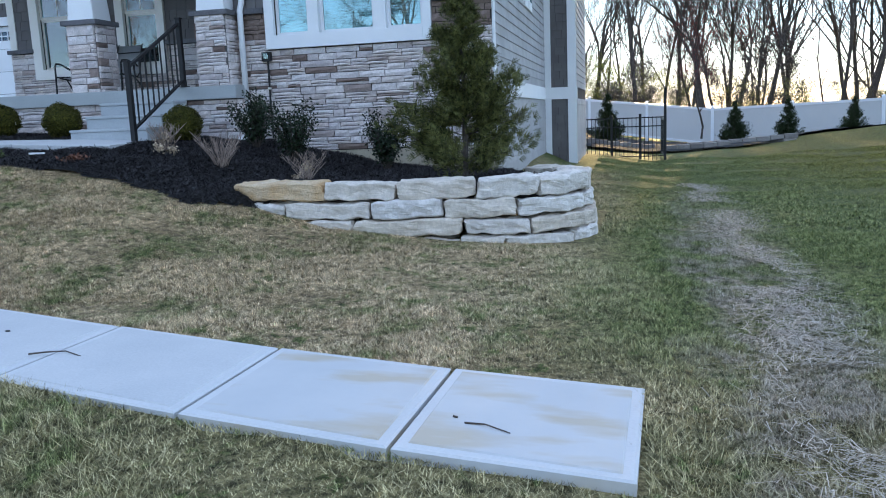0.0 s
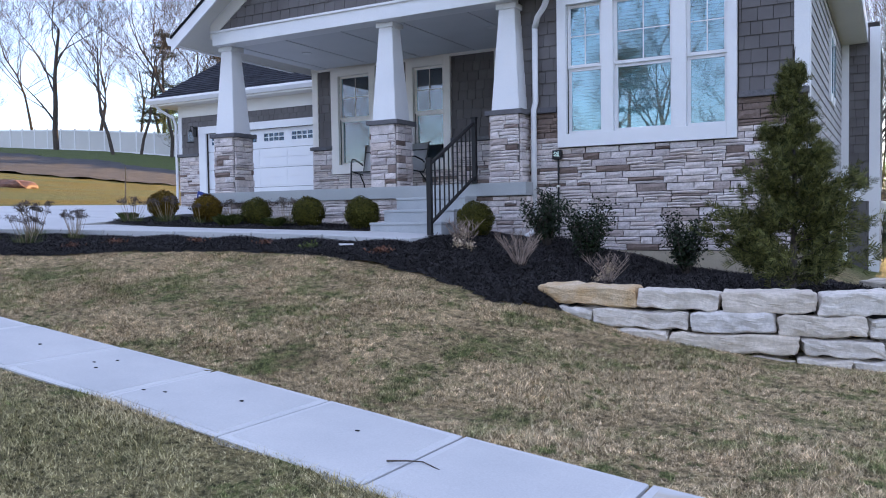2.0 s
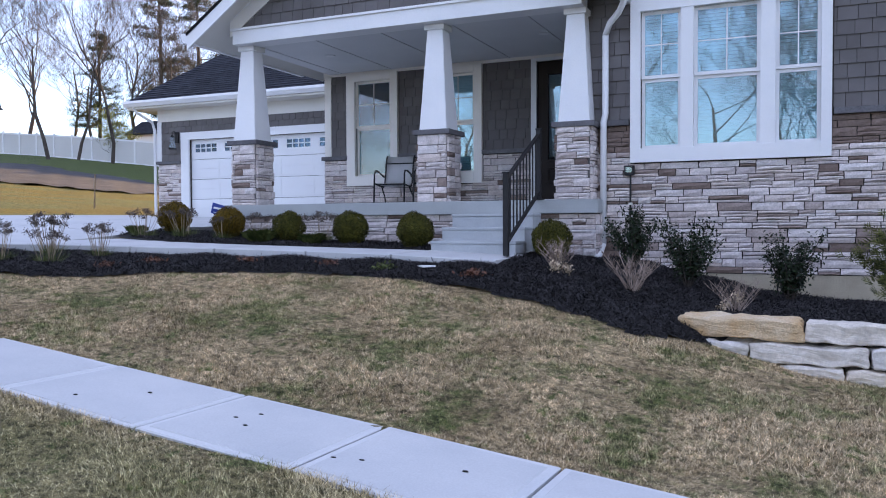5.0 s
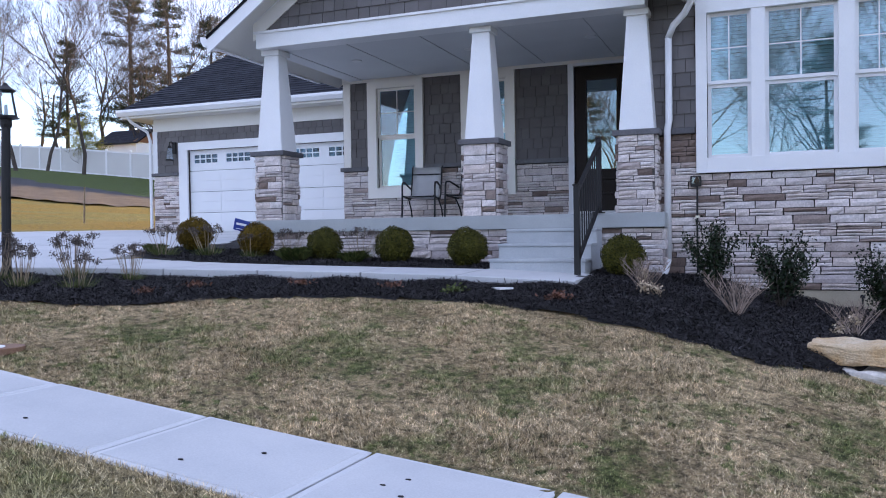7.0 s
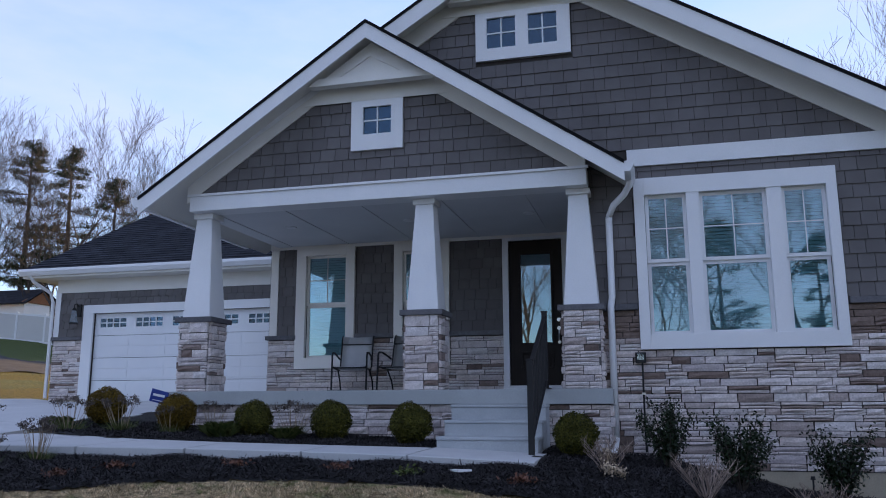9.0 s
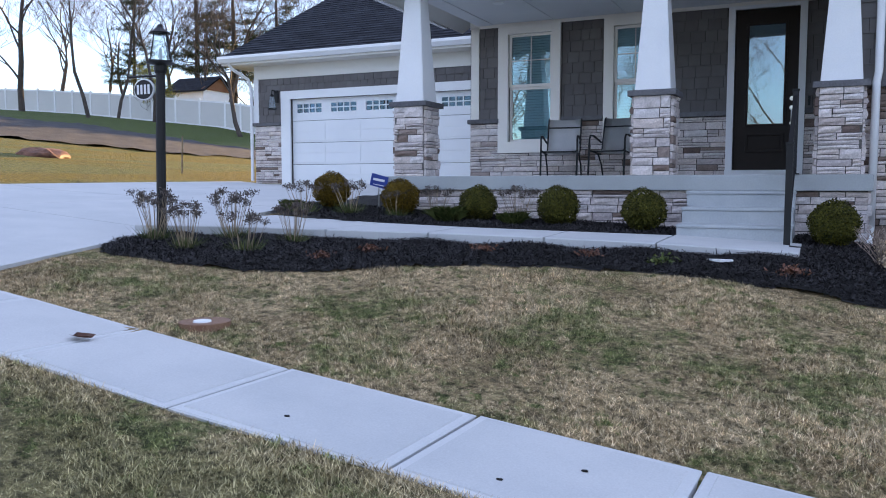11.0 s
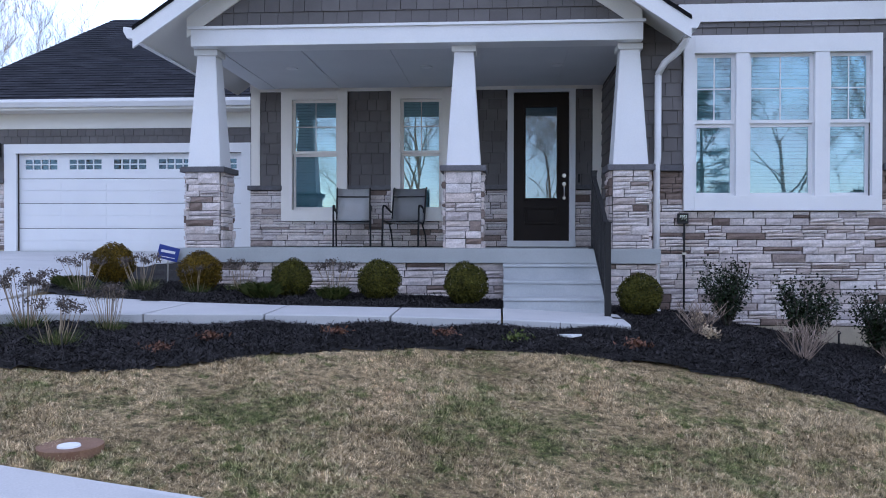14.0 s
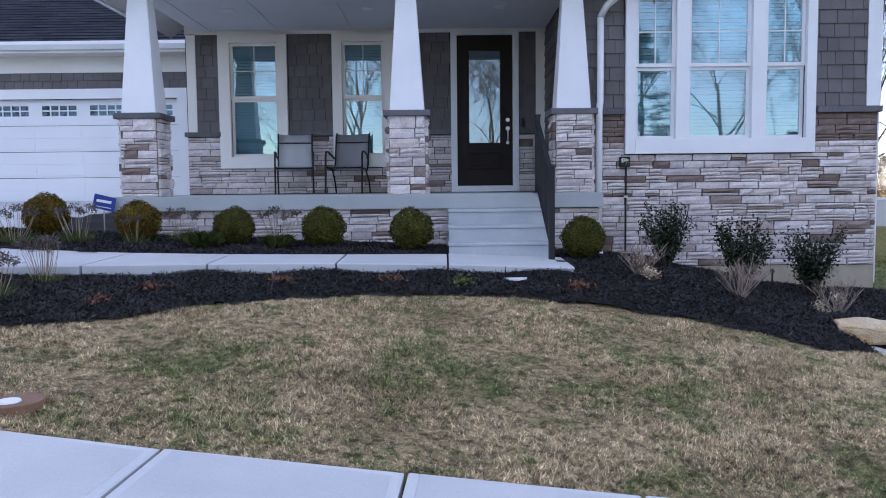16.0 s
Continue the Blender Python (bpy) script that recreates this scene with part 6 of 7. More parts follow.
def leaves(centres, normals, length, width, seed, droop=0.0):
    """Pointed four-cornered leaves: arrays of corners and quads."""
    r = np.random.RandomState(seed)
    n = len(centres)
    nrm = normals / (np.linalg.norm(normals, axis=1, keepdims=True) + 1e-9)
    t = r.normal(size=(n, 3))
    t -= (t * nrm).sum(1, keepdims=True) * nrm * 0.6
    t[:, 2] -= droop
    t /= np.linalg.norm(t, axis=1, keepdims=True) + 1e-9
    s = np.cross(nrm, t)
    s /= np.linalg.norm(s, axis=1, keepdims=True) + 1e-9
    L = length * r.uniform(0.7, 1.3, (n, 1))
    W = width * r.uniform(0.7, 1.3, (n, 1))
    v = np.stack([centres, centres + t * L * 0.5 + s * W * 0.5 + nrm * W * 0.2, centres + t * L, centres + t * L * 0.5 - s * W * 0.5 + nrm * W * 0.2], 1).reshape(-1, 3)
    q = np.arange(4 * n).reshape(n, 4)
    return v, q


def array_part(name, v, q, mat, parent, label=""):
    ob = new(name, mesh_arrays(name, v, q, mat))
    ob.parent = parent
    return tagged(ob, label)


def local_part(name, bm_, mat, parent, label=""):
    """A part in the thing's own coordinates."""
    me = bpy.data.meshes.new(name)
    bm_.to_mesh(me)
    bm_.free()
    me.materials.append(mat)
    ob = new(name, me)
    ob.parent = parent
    return tagged(ob, label)


def boxwood(seed, mat, label):
    r = np.random.RandomState(seed)
    t_ = thing("boxwood", (0, 0, 0), label, "shrub", "clipped boxwoods along the porch")
    n = 7500
    d = r.normal(size=(n, 3))
    d /= np.linalg.norm(d, axis=1, keepdims=True)
    lump = 1 + 0.06 * np.sin(d[:, 0] * 5 + seed) * np.cos(d[:, 1] * 4) + 0.03 * np.sin(d[:, 2] * 7 + d[:, 0] * 3)
    rad = r.uniform(0.72, 1.03, (n, 1)) ** 0.6 * lump[:, None]
    c = d * rad * np.array([0.248, 0.248, 0.24]) + np.array([0, 0, 0.235])
    c = c[c[:, 2] > 0.02]
    v, q = leaves(c, c - np.array([0, 0, 0.22]) + r.normal(scale=0.12, size=c.shape), 0.024, 0.015, seed)
    array_part("foliage", v, q, mat, t_)
    g = bmesh.new()
    for k in range(9):
        a = 2 * math.pi * k / 9
        tube(g, [Vector((0.02 * math.cos(a), 0.02 * math.sin(a), -0.05)), Vector((0.08 * math.cos(a), 0.08 * math.sin(a), 0.15)), Vector((0.17 * math.cos(a * 1.3), 0.17 * math.sin(a * 1.3), 0.36))], [0.010, 0.008, 0.004], 4)
    tagged(local_part("stem_clump", g, bark, t_), kind="stuff")
    g = bmesh.new()
    bmesh.ops.create_icosphere(g, subdivisions=2, radius=0.19, matrix=Matrix.Translation((0, 0, 0.235)))
    for v_ in g.verts:
        v_.co += noise.noise_vector(v_.co * 9) * 0.04
    local_part("inner_foliage", g, mat, t_)
    return t_


def set_on_bed(ob, x, y, turn=0, scale=1.0, sink=0.0):
    ob.matrix_basis = pose(x, y, float(bed_z(x, y)) - sink, 0, 0, turn) @ Matrix.Diagonal((scale, scale, scale, 1))
    return ob


def copy_on_bed(ob, x, y, turn=0, scale=1.0, sink=0.0):
    c = copy_thing(ob, Matrix.Identity(4))
    return set_on_bed(c, x, y, turn, scale, sink)


bw_green = boxwood(1, box_leaf, "round clipped green boxwood in the mulch bed")
bw_bronze = boxwood(2, box_bronze, "round clipped boxwood bronzed by winter")
bw_other = boxwood(3, box_leaf, "round clipped green boxwood in the mulch bed")
set_on_bed(bw_bronze, -13.07, 10.42, 20, 1.06)
copy_on_bed(bw_bronze, -11.92, 10.36, 140, 1.02)
set_on_bed(bw_green, -10.75, 10.3, 0, 0.98)
set_on_bed(bw_other, -9.68, 10.32, 60, 1.03)
copy_on_bed(bw_green, -8.62, 10.28, 200, 1.05)
copy_on_bed(bw_other, -6.59, 10.08, 90, 1.02)


def arborvitae(seed, height, base, label, mat=None, sprays=1500):
    """A conical evergreen of flat feathery sprays, thin at the tip."""
    r = np.random.RandomState(seed)
    t_ = thing("arborvitae", (0, 0, 0), label, "evergreen")
    g = bmesh.new()
    tube(g, [Vector((0, 0, -0.1)), Vector((0.02, 0, height * 0.4)), Vector((-0.01, 0.01, height * 0.8)), Vector((0.02, 0.0, height * 1.0))], [0.035, 0.025, 0.012, 0.004], 6)
    limb_ends = []
    for k in range(120):
        u = r.uniform(0.02, 0.985) ** 1.45
        a = r.uniform(0, 2 * math.pi)
        R = base * (1 - u) ** 1.25 * r.uniform(0.5, 1.08) + 0.045
        p0 = Vector((0, 0, u * height * 0.95))
        p2 = Vector((math.cos(a) * R, math.sin(a) * R, u * height * 0.95 + R * r.uniform(0.25, 0.7)))
        p1 = p0.lerp(p2, 0.5) + Vector((0, 0, -0.04))
        tube(g, [p0, p1, p2], [0.008, 0.005, 0.002], 3)
        limb_ends.append((p0, p1, p2, u))
    local_part("trunk", g, bark, t_)
    pts, nrm = [], []
    for k in range(sprays):
        p0, p1, p2, u = limb_ends[r.randint(len(limb_ends))]
        s = r.uniform(0.15, 1.05) ** 0.8
        p = p0.lerp(p1, s * 2) if s < 0.5 else p1.lerp(p2, s * 2 - 1)
        p = np.array(p) + r.normal(scale=0.022 + 0.028 * (1 - u), size=3)
        d = np.array([p[0], p[1], 0.15 + 0.5 * math.hypot(p[0], p[1])])
        d /= np.linalg.norm(d) + 1e-6
        d = d + r.normal(scale=0.45, size=3)
        d /= np.linalg.norm(d)
        side = np.cross(d, r.normal(size=3))
        side /= np.linalg.norm(side)
        L = r.uniform(0.05, 0.10) * (0.6 + 0.5 * (1 - u))
        pts.append((p, d, side, L))
    V = []
    for p, d, side, L in pts:
        for j in range(7):
            f = j / 6
            o = p + d * L * f
            sgn = 1 if j % 2 else -1
            tip = o + d * L * 0.42 * (1.2 - f) + side * sgn * L * 0.5 * (1.05 - f)
            w = side * 0 + np.cross(d, side) * 0.0 + d * L * 0.085
            V += [o - w, o + w, tip + w * 0.8, tip - w * 0.4]
    V = np.array(V)
    array_part("foliage", V, np.arange(len(V)).reshape(-1, 4), mat or arbor_leaf, t_)
    return t_


arb = arborvitae(4, 2.35, 0.86, "tall feathery arborvitae behind the stone wall", None, 13000)
set_on_bed(arb, -2.40, 8.62, 30)
far_arb = arborvitae(5, 1.75, 0.62, "dense dark conical arborvitae by the back fence", pine_leaf, 6500)
tagged(far_arb, group="arborvitae by the back fence")
for k, (x, y, s) in enumerate(((-1.5, 34.9, 1.22), (3.7, 36.1, 1.08), (5.9, 36.6, 1.07), (8.6, 37.2, 1.04))):
    o = far_arb if k == 0 else copy_thing(far_arb, Matrix.Identity(4))
    o.matrix_basis = pose(x, y, float(ground_z(x, y)) , 0, 0, 70 * k) @ Matrix.Diagonal((s * 0.95, s * 0.95, s, 1))


def holly(seed, height, spread, label):
    r = np.random.RandomState(seed)
    t_ = thing("holly", (0, 0, 0), label, "shrub", "dark hollies against the stone wall")
    g = bmesh.new()
    cs, ns = [], []
    for k in range(26):
        a, R = r.uniform(0, 2 * math.pi), spread * r.uniform(0.25, 1.0)
        top = Vector((math.cos(a) * R, math.sin(a) * R, height * r.uniform(0.55, 1.05)))
        mid = Vector((top.x * 0.45, top.y * 0.45, top.z * 0.45))
        tube(g, [Vector((0, 0, -0.05)), mid, top], [0.010, 0.007, 0.003], 4)
        for j in range(100):
            s = r.uniform(0.3, 1.03)
            p = Vector((0, 0, 0)).lerp(mid, s * 2) if s < 0.5 else mid.lerp(top, 2 * s - 1)
            off = r.normal(scale=0.045, size=3)
            cs.append(np.array(p) + off)
            ns.append(off + np.array([0, 0, 0.05]))
    tagged(local_part("stem_clump", g, bark, t_), kind="stuff")
    v, q = leaves(np.array(cs), np.array(ns), 0.042, 0.024, seed, 0.1)
    array_part("foliage", v, q, holly_leaf, t_)
    return t_


h1 = holly(7, 0.78, 0.36, "upright dark green holly against the stone wall")
set_on_bed(h1, -5.57, 10.2, 0, 1.0)
copy_on_bed(h1, -4.87, 9.75, 100, 1.02)
copy_on_bed(h1, -3.79, 10.3, 230, 1.04)


def bare_shrub(seed, label, stems=46, height=0.42, heads=3):
    r = random.Random(seed)
    t_ = thing("bare_shrub", (0, 0, 0), label, "shrub", "bare twiggy shrubs in the mulch")
    g = bmesh.new()
    tips = []
    for k in range(stems):
        a, lean = r.uniform(0, 6.28), r.uniform(0.15, 1.0)
        h = height * r.uniform(0.5, 1.05)
        p0 = Vector((r.uniform(-0.05, 0.05), r.uniform(-0.05, 0.05), -0.03))
        p1 = p0 + Vector((math.cos(a) * lean * h * 0.5, math.sin(a) * lean * h * 0.5, h * 0.55))
        p2 = p0 + Vector((math.cos(a + 0.3) * lean * h, math.sin(a + 0.3) * lean * h, h))
        tube(g, [p0, p1, p2], [0.0042, 0.0032, 0.0018], 4)
        for j in range(4):
            q = p1.lerp(p2, r.uniform(0, 0.8))
            tube(g, [q, q + Vector((r.uniform(-0.07, 0.07), r.uniform(-0.07, 0.07), r.uniform(0.04, 0.1)))], [0.003, 0.0015], 3)
        tips.append(p2)
    tagged(local_part("stem_clump", g, bare_twig, t_), kind="stuff")
    rr = np.random.RandomState(seed)
    for k in range(heads):
        p = tips[k] + Vector((0.05, -0.1, -0.15))
        c = np.array(p) + rr.normal(scale=0.035, size=(90, 3))
        v, q = leaves(c, c - np.array(p), 0.03, 0.022, seed + k)
        tagged(array_part("flower_head", v, q, pale_head, t_, "pale dried flower head"), kind="stuff")
    return t_


s1 = bare_shrub(11, "bare tan twiggy shrub with dried flower heads", 30, 0.38, 4)
set_on_bed(s1, -6.19, 8.98, 0)
s2 = bare_shrub(12, "bare tan fan-shaped twiggy shrub in the mulch", 46, 0.46, 0)
set_on_bed(s2, -5.27, 8.62, 0, 0.95)
copy_on_bed(s1, -4.26, 8.7, 200, 0.95)


def allium_clump(seed, height, count, label):
    r = random.Random(seed)
    rr = np.random.RandomState(seed)
    t_ = thing("dried_flowers", (0, 0, 0), label, "perennial", "dried perennials along the walk")
    g = bmesh.new()
    for k in range(count):
        a, d = r.uniform(0, 6.28), r.uniform(0.02, 0.10)
        lean = r.uniform(0.03, 0.16)
        h = height * r.uniform(0.75, 1.05)
        p0 = Vector((math.cos(a) * d, math.sin(a) * d, 0))
        p1 = p0 + Vector((math.cos(a) * lean, math.sin(a) * lean, h))
        tube(g, [p0, p0.lerp(p1, 0.5) + Vector((0.008, 0, 0)), p1], [0.004, 0.0032, 0.0022], 3)
        c = np.array(p1) + rr.normal(scale=(0.026, 0.026, 0.017), size=(46, 3))
        v, q = leaves(c, c - np.array(p1), 0.022, 0.013, seed + k)
        tagged(array_part("seed_head", v, q, dry_head, t_, "" if k else "dark dried flower head"), kind="stuff")
    tagged(local_part("stem_clump", g, dry_stem, t_), kind="stuff")
    n = 240
    c = np.stack([rr.normal(scale=0.06, size=n), rr.normal(scale=0.06, size=n), np.zeros(n)], 1)
    tip = c * 1.9 + np.stack([rr.normal(scale=0.03, size=n), rr.normal(scale=0.03, size=n), rr.uniform(0.06, 0.17, n)], 1)
    w = np.stack([rr.uniform(-0.004, 0.004, n), rr.uniform(-0.004, 0.004, n), np.zeros(n)], 1)
    v = np.stack([c - w, c + w, tip], 1).reshape(-1, 3)
    array_part("green_base", v, np.arange(3 * n).reshape(-1, 3), tuft_green, t_, "fresh green shoots")
    return t_


a1 = allium_clump(21, 0.48, 26, "dried dark flower heads on tan stems with green base")
a2 = allium_clump(22, 0.36, 14, "sparse dried flower stems with a green base")
set_on_bed(a1, -12.98, 6.92)
copy_on_bed(a1, -12.36, 6.70, 80, 0.86)
copy_on_bed(a1, -12.36, 7.42, 160, 1.0)
set_on_bed(a2, -11.80, 6.92)
copy_on_bed(a1, -11.72, 7.60, 40, 0.8)
copy_on_bed(a2, -13.1, 9.75, 80, 1.1)
copy_on_bed(a2, -12.5, 9.98, 130, 1.1)
copy_on_bed(a2, -11.9, 10.2, 190, 0.95)
copy_on_bed(a2, -10.25, 10.45, 250, 1.1)
copy_on_bed(a2, -11.45, 10.5, 290, 1.0)


def grass_tuft(seed, label):
    rr = np.random.RandomState(seed)
    t_ = thing("grass_tuft", (0, 0, 0), label, "perennial", "green tufts in the mulch")
    n = 420
    c = np.stack([rr.normal(scale=0.05, size=n), rr.normal(scale=0.05, size=n), np.zeros(n)], 1)
    a = rr.uniform(0, 6.28, n)
    R = rr.uniform(0.04, 0.2, n)
    mid = c + np.stack([np.cos(a) * R * 0.5, np.sin(a) * R * 0.5, rr.uniform(0.1, 0.17, n)], 1)
    tip = c + np.stack([np.cos(a) * R * 1.2, np.sin(a) * R * 1.2, rr.uniform(0.08, 0.22, n)], 1)
    w = np.stack([-np.sin(a) * 0.004, np.cos(a) * 0.004, np.zeros(n)], 1)
    v = np.stack([c - w, c + w, mid + w, tip, mid - w], 1).reshape(-1, 3)
    array_part("foliage", v, np.arange(5 * n).reshape(-1, 5), tuft_green, t_)
    return t_


t1 = grass_tuft(31, "fresh green grassy tuft in the mulch")
set_on_bed(t1, -11.0, 9.95)
copy_on_bed(t1, -10.2, 10.1, 90, 0.8)
copy_on_bed(t1, -13.4, 9.9, 190, 0.7)


def low_patch(seed, mat, label):
    rr = np.random.RandomState(seed)
    t_ = thing("groundcover", (0, 0, 0), label, "perennial", "low plants in the front mulch")
    n = 170
    c = np.stack([rr.normal(scale=0.06, size=n), rr.normal(scale=0.05, size=n), np.abs(rr.normal(scale=0.025, size=n))], 1)
    v, q = leaves(c, np.tile([[0, 0, 1.0]], (n, 1)) + rr.normal(scale=0.6, size=(n, 3)), 0.045, 0.02, seed)
    array_part("foliage", v, q, mat, t_)
    return t_


r1 = low_patch(41, russet, "low russet dormant groundcover in the mulch")
set_on_bed(r1, -9.75, 8.02)
copy_on_bed(r1, -10.75, 7.55, 60)
copy_on_bed(r1, -11.0, 7.05, 120)
copy_on_bed(r1, -8.75, 8.22, 180, 0.9)
copy_on_bed(r1, -6.95, 8.25, 240, 1.2)
r2 = low_patch(43, tuft_green, "low green groundcover in the mulch")
set_on_bed(r2, -8.05, 8.3)

# ---- mulch chips ----
def scatter_chips():
    r = np.random.RandomState(51)
    n = 430000
    x, y = r.uniform(-13.9, -1.1, n), r.uniform(6.0, 11.3, n)
    ok = in_bed(x, y)
    on_walk = (y > np.where(x < -7.0, walk_near(x), 8.86) - 0.02) & (y < np.where(x < -8.19, walk_far(x), 9.86)) & (x < -6.86) | ((x > -8.2) & (x < -6.96) & (y > 9.7))
    stone_base = (y > 10.95) & (x < -6.2)
    ok &= ~on_walk & ~stone_base
    x, y = x[ok], y[ok]
    n = len(x)
    z = bed_z(x, y) + r.uniform(0.002, 0.025, n)
    a, tilt, roll = r.uniform(0, 6.28, n), r.normal(scale=0.55, size=n), r.normal(scale=0.5, size=n)
    L, W = r.gamma(3, 0.0046, n), r.uniform(0.002, 0.0052, n)
    d = np.stack([np.cos(a), np.sin(a), tilt], 1)
    s = np.stack([-np.sin(a), np.cos(a), roll], 1)
    p = np.stack([x, y, z], 1)
    v = np.stack([p - d * L[:, None] - s * W[:, None] * 0.6, p + d * L[:, None] - s * W[:, None], p + d * L[:, None] * 1.1 + s * W[:, None] * 0.7, p - d * L[:, None] * 0.9 + s * W[:, None]], 1).reshape(-1, 3)
    ob = new("mulch_chips", mesh_arrays("mulch_chips", v, np.arange(4 * n).reshape(-1, 4), chip_mat))
    tagged(ob, "shredded black mulch chips strewn over the bed", "mulch", kind="stuff")


scatter_chips()


# ---- turf blades ----
def scatter_turf(name, x0, x1, y0, y1, per_m2, height, seed, wide, clear):
    r = np.random.RandomState(seed)
    n = int((x1 - x0) * (y1 - y0) * per_m2)
    x, y = r.uniform(x0, x1, n), r.uniform(y0, y1, n)
    ok = clear(x, y)
    x, y = x[ok], y[ok]
    n = len(x)
    z = road_dip(x, y) - 0.004
    a = r.uniform(0, 6.28, n)
    clump = 0.5 + 1.0 * (np.sin(x * 3.3 + np.sin(y * 2.1) * 2) * np.sin(y * 3.9 + x) * 0.5 + 0.5)
    h = height * r.uniform(0.4, 1.25, n) * clump
    lean = r.uniform(0.3, 2.2, n) * h
    p = np.stack([x, y, z], 1)
    w = np.stack([-np.sin(a), np.cos(a), np.zeros(n)], 1) * (wide * r.uniform(0.6, 1.3, n))[:, None]
    tip = p + np.stack([np.cos(a) * lean, np.sin(a) * lean, h], 1)
    v = np.stack([p - w, p + w, tip], 1).reshape(-1, 3)
    ob = new(name, mesh_arrays(name, v, np.arange(3 * n).reshape(-1, 3), lawn_blade))
    tagged(ob, "short winter turf, mostly tan with green tufts", "grass", kind="stuff")


sw_line = np.vectorize(walk_edge)
_sx = np.linspace(-23, -0.6, 200)
_sy = sw_line(_sx)


def off_paving(x, y):
    e = np.interp(x, _sx, _sy)
    on_sw = (x < -0.62) & (y < e - 0.012) & (y > e - 1.0)
    bed = in_bed(x, y)
    wall = (x > -4.7) & (x < -1.0) & (y > 7.62)
    drive = (x < drive_right(np.clip(y, 4.78, 16)) + 0.02) & (y > 4.75)
    return ~on_sw & ~bed & ~wall & ~drive


scatter_turf("lawn_blades", -13.4, 3.5, 3.5, 8.4, 11500, 0.025, 61, 0.0025, lambda x, y: off_paving(x, y) & (y > np.interp(x, _sx, _sy) - 0.3))
scatter_turf("verge_blades", -13.0, 1.5, 1.6, 4.8, 9500, 0.030, 62, 0.0025, lambda x, y: off_paving(x, y) & (y < np.where(x < -0.62, np.interp(x, _sx, _sy) - 0.7, 3.5)) & (y < 4.3))
scatter_turf("side_lawn_blades", -1.4, 6.0, 8.4, 22.0, 2200, 0.028, 63, 0.005, lambda x, y: (x > np.where(y < 10.5, -0.95, -2.3)))
scatter_turf("right_lawn_blades", 1.5, 6.0, 2.0, 8.4, 3200, 0.028, 64, 0.004, lambda x, y: x > 3.4 - 0 * y)


def scatter_straw():
    r = np.random.RandomState(71)
    n = 16000
    y = r.uniform(1.8, 15, n)
    x = r.normal(0.24, 0.17, n) + 0.02 * (y - 3)
    ok = (x > -0.35) & (np.sin(x * 4 + y * 2.6) + np.sin(y * 1.7 - x * 3) > -0.5)
    x, y = x[ok], y[ok]
    n = len(x)
    z = ground_z(x, y) + r.uniform(0.01, 0.035, n)
    a = r.uniform(0, 6.28, n)
    L = r.uniform(0.015, 0.06, n)
    p = np.stack([x, y, z], 1)
    d = np.stack([np.cos(a), np.sin(a), r.normal(scale=0.12, size=n)], 1) * L[:, None]
    w = np.stack([-np.sin(a), np.cos(a), np.zeros(n)], 1) * 0.0017
    v = np.stack([p - d - w, p + d - w, p + d + w, p - d + w], 1).reshape(-1, 3)
    straw = leaf_material("pale_straw", (0.30, 0.26, 0.20), (0.60, 0.53, 0.44), 0.8, 0.3)
    ob = new("straw", mesh_arrays("straw", v, np.arange(4 * n).reshape(-1, 4), straw))
    tagged(ob, "pale straw strewn along the lot line", "straw", kind="stuff")


scatter_straw()
# ---- trees ----
def grow(seed, height, girth, spread, depth=5, lean=0.0, up=0.16, twigs=1.0, bare=0.3):
    """A bare tree's limbs: (points, radii, level) for each, and the tips' places."""
    r = random.Random(seed)
    limbs, tips = [], []

    def branch(p, d, length, rad, level):
        pts, rads = [p.copy()], [rad]
        k = 5 if level < 2 else 3 if level < 4 else 2
        for i in range(k):
            d = (d + Vector((r.gauss(0, 0.16), r.gauss(0, 0.16), r.gauss(0.03, 0.1) + (up * 0.12 if level else 0)))).normalized()
            p = p + d * (length / k)
            pts.append(p.copy())
            rads.append(rad * (1 - 0.75 * (i + 1) / k) if level else rad * (1 - 0.6 * (i + 1) / k))
        limbs.append((pts, rads, level))
        if level >= depth:
            tips.append((p, d))
            return
        n = (8 if level == 0 else 5 if level < 2 else 4 if level < 3 else 3)
        for j in range(n):
            f = r.uniform(bare if level == 0 else 0.25, 1.0) if j else 1.0
            i = min(int(f * k), k - 1)
            q = pts[i].lerp(pts[i + 1], f * k - i)
            a = r.uniform(0, 6.28)
            side = Vector((math.cos(a), math.sin(a), r.uniform(0.0, 0.5)))
            nd = (d * r.uniform(0.3, 0.75) + side * spread * r.uniform(0.5, 1.1) + Vector((0, 0, up))).normalized()
            branch(q, nd, length * r.uniform(0.45, 0.68), max(rads[i] * r.uniform(0.4, 0.65), 0.006), level + 1)

    branch(Vector((0, 0, -0.4)), Vector((lean, 0, 1)).normalized(), height * 0.62, girth, 0)
    return limbs, tips


def ribbon_mesh(name, limbs, mat, minimum):
    """Thin limbs as three-sided tubes, in arrays."""
    V, F = [], []
    for pts, rads, level in limbs:
        base = len(V)
        k = len(pts)
        for i, p in enumerate(pts):
            d = (pts[min(i + 1, k - 1)] - pts[max(i - 1, 0)]).normalized()
            u = d.cross(Vector((0.3, 0.5, 0.81))).normalized()
            w = d.cross(u)
            rr_ = max(rads[i], minimum)
            for a in (0.0, 2.094, 4.189):
                V.append(p + (u * math.cos(a) + w * math.sin(a)) * rr_)
        for i in range(k - 1):
            for j in range(3):
                F.append((base + 3 * i + j, base + 3 * i + (j + 1) % 3, base + 3 * i + 3 + (j + 1) % 3, base + 3 * i + 3 + j))
    return mesh_arrays(name, np.array([tuple(v) for v in V]), np.array(F), mat)


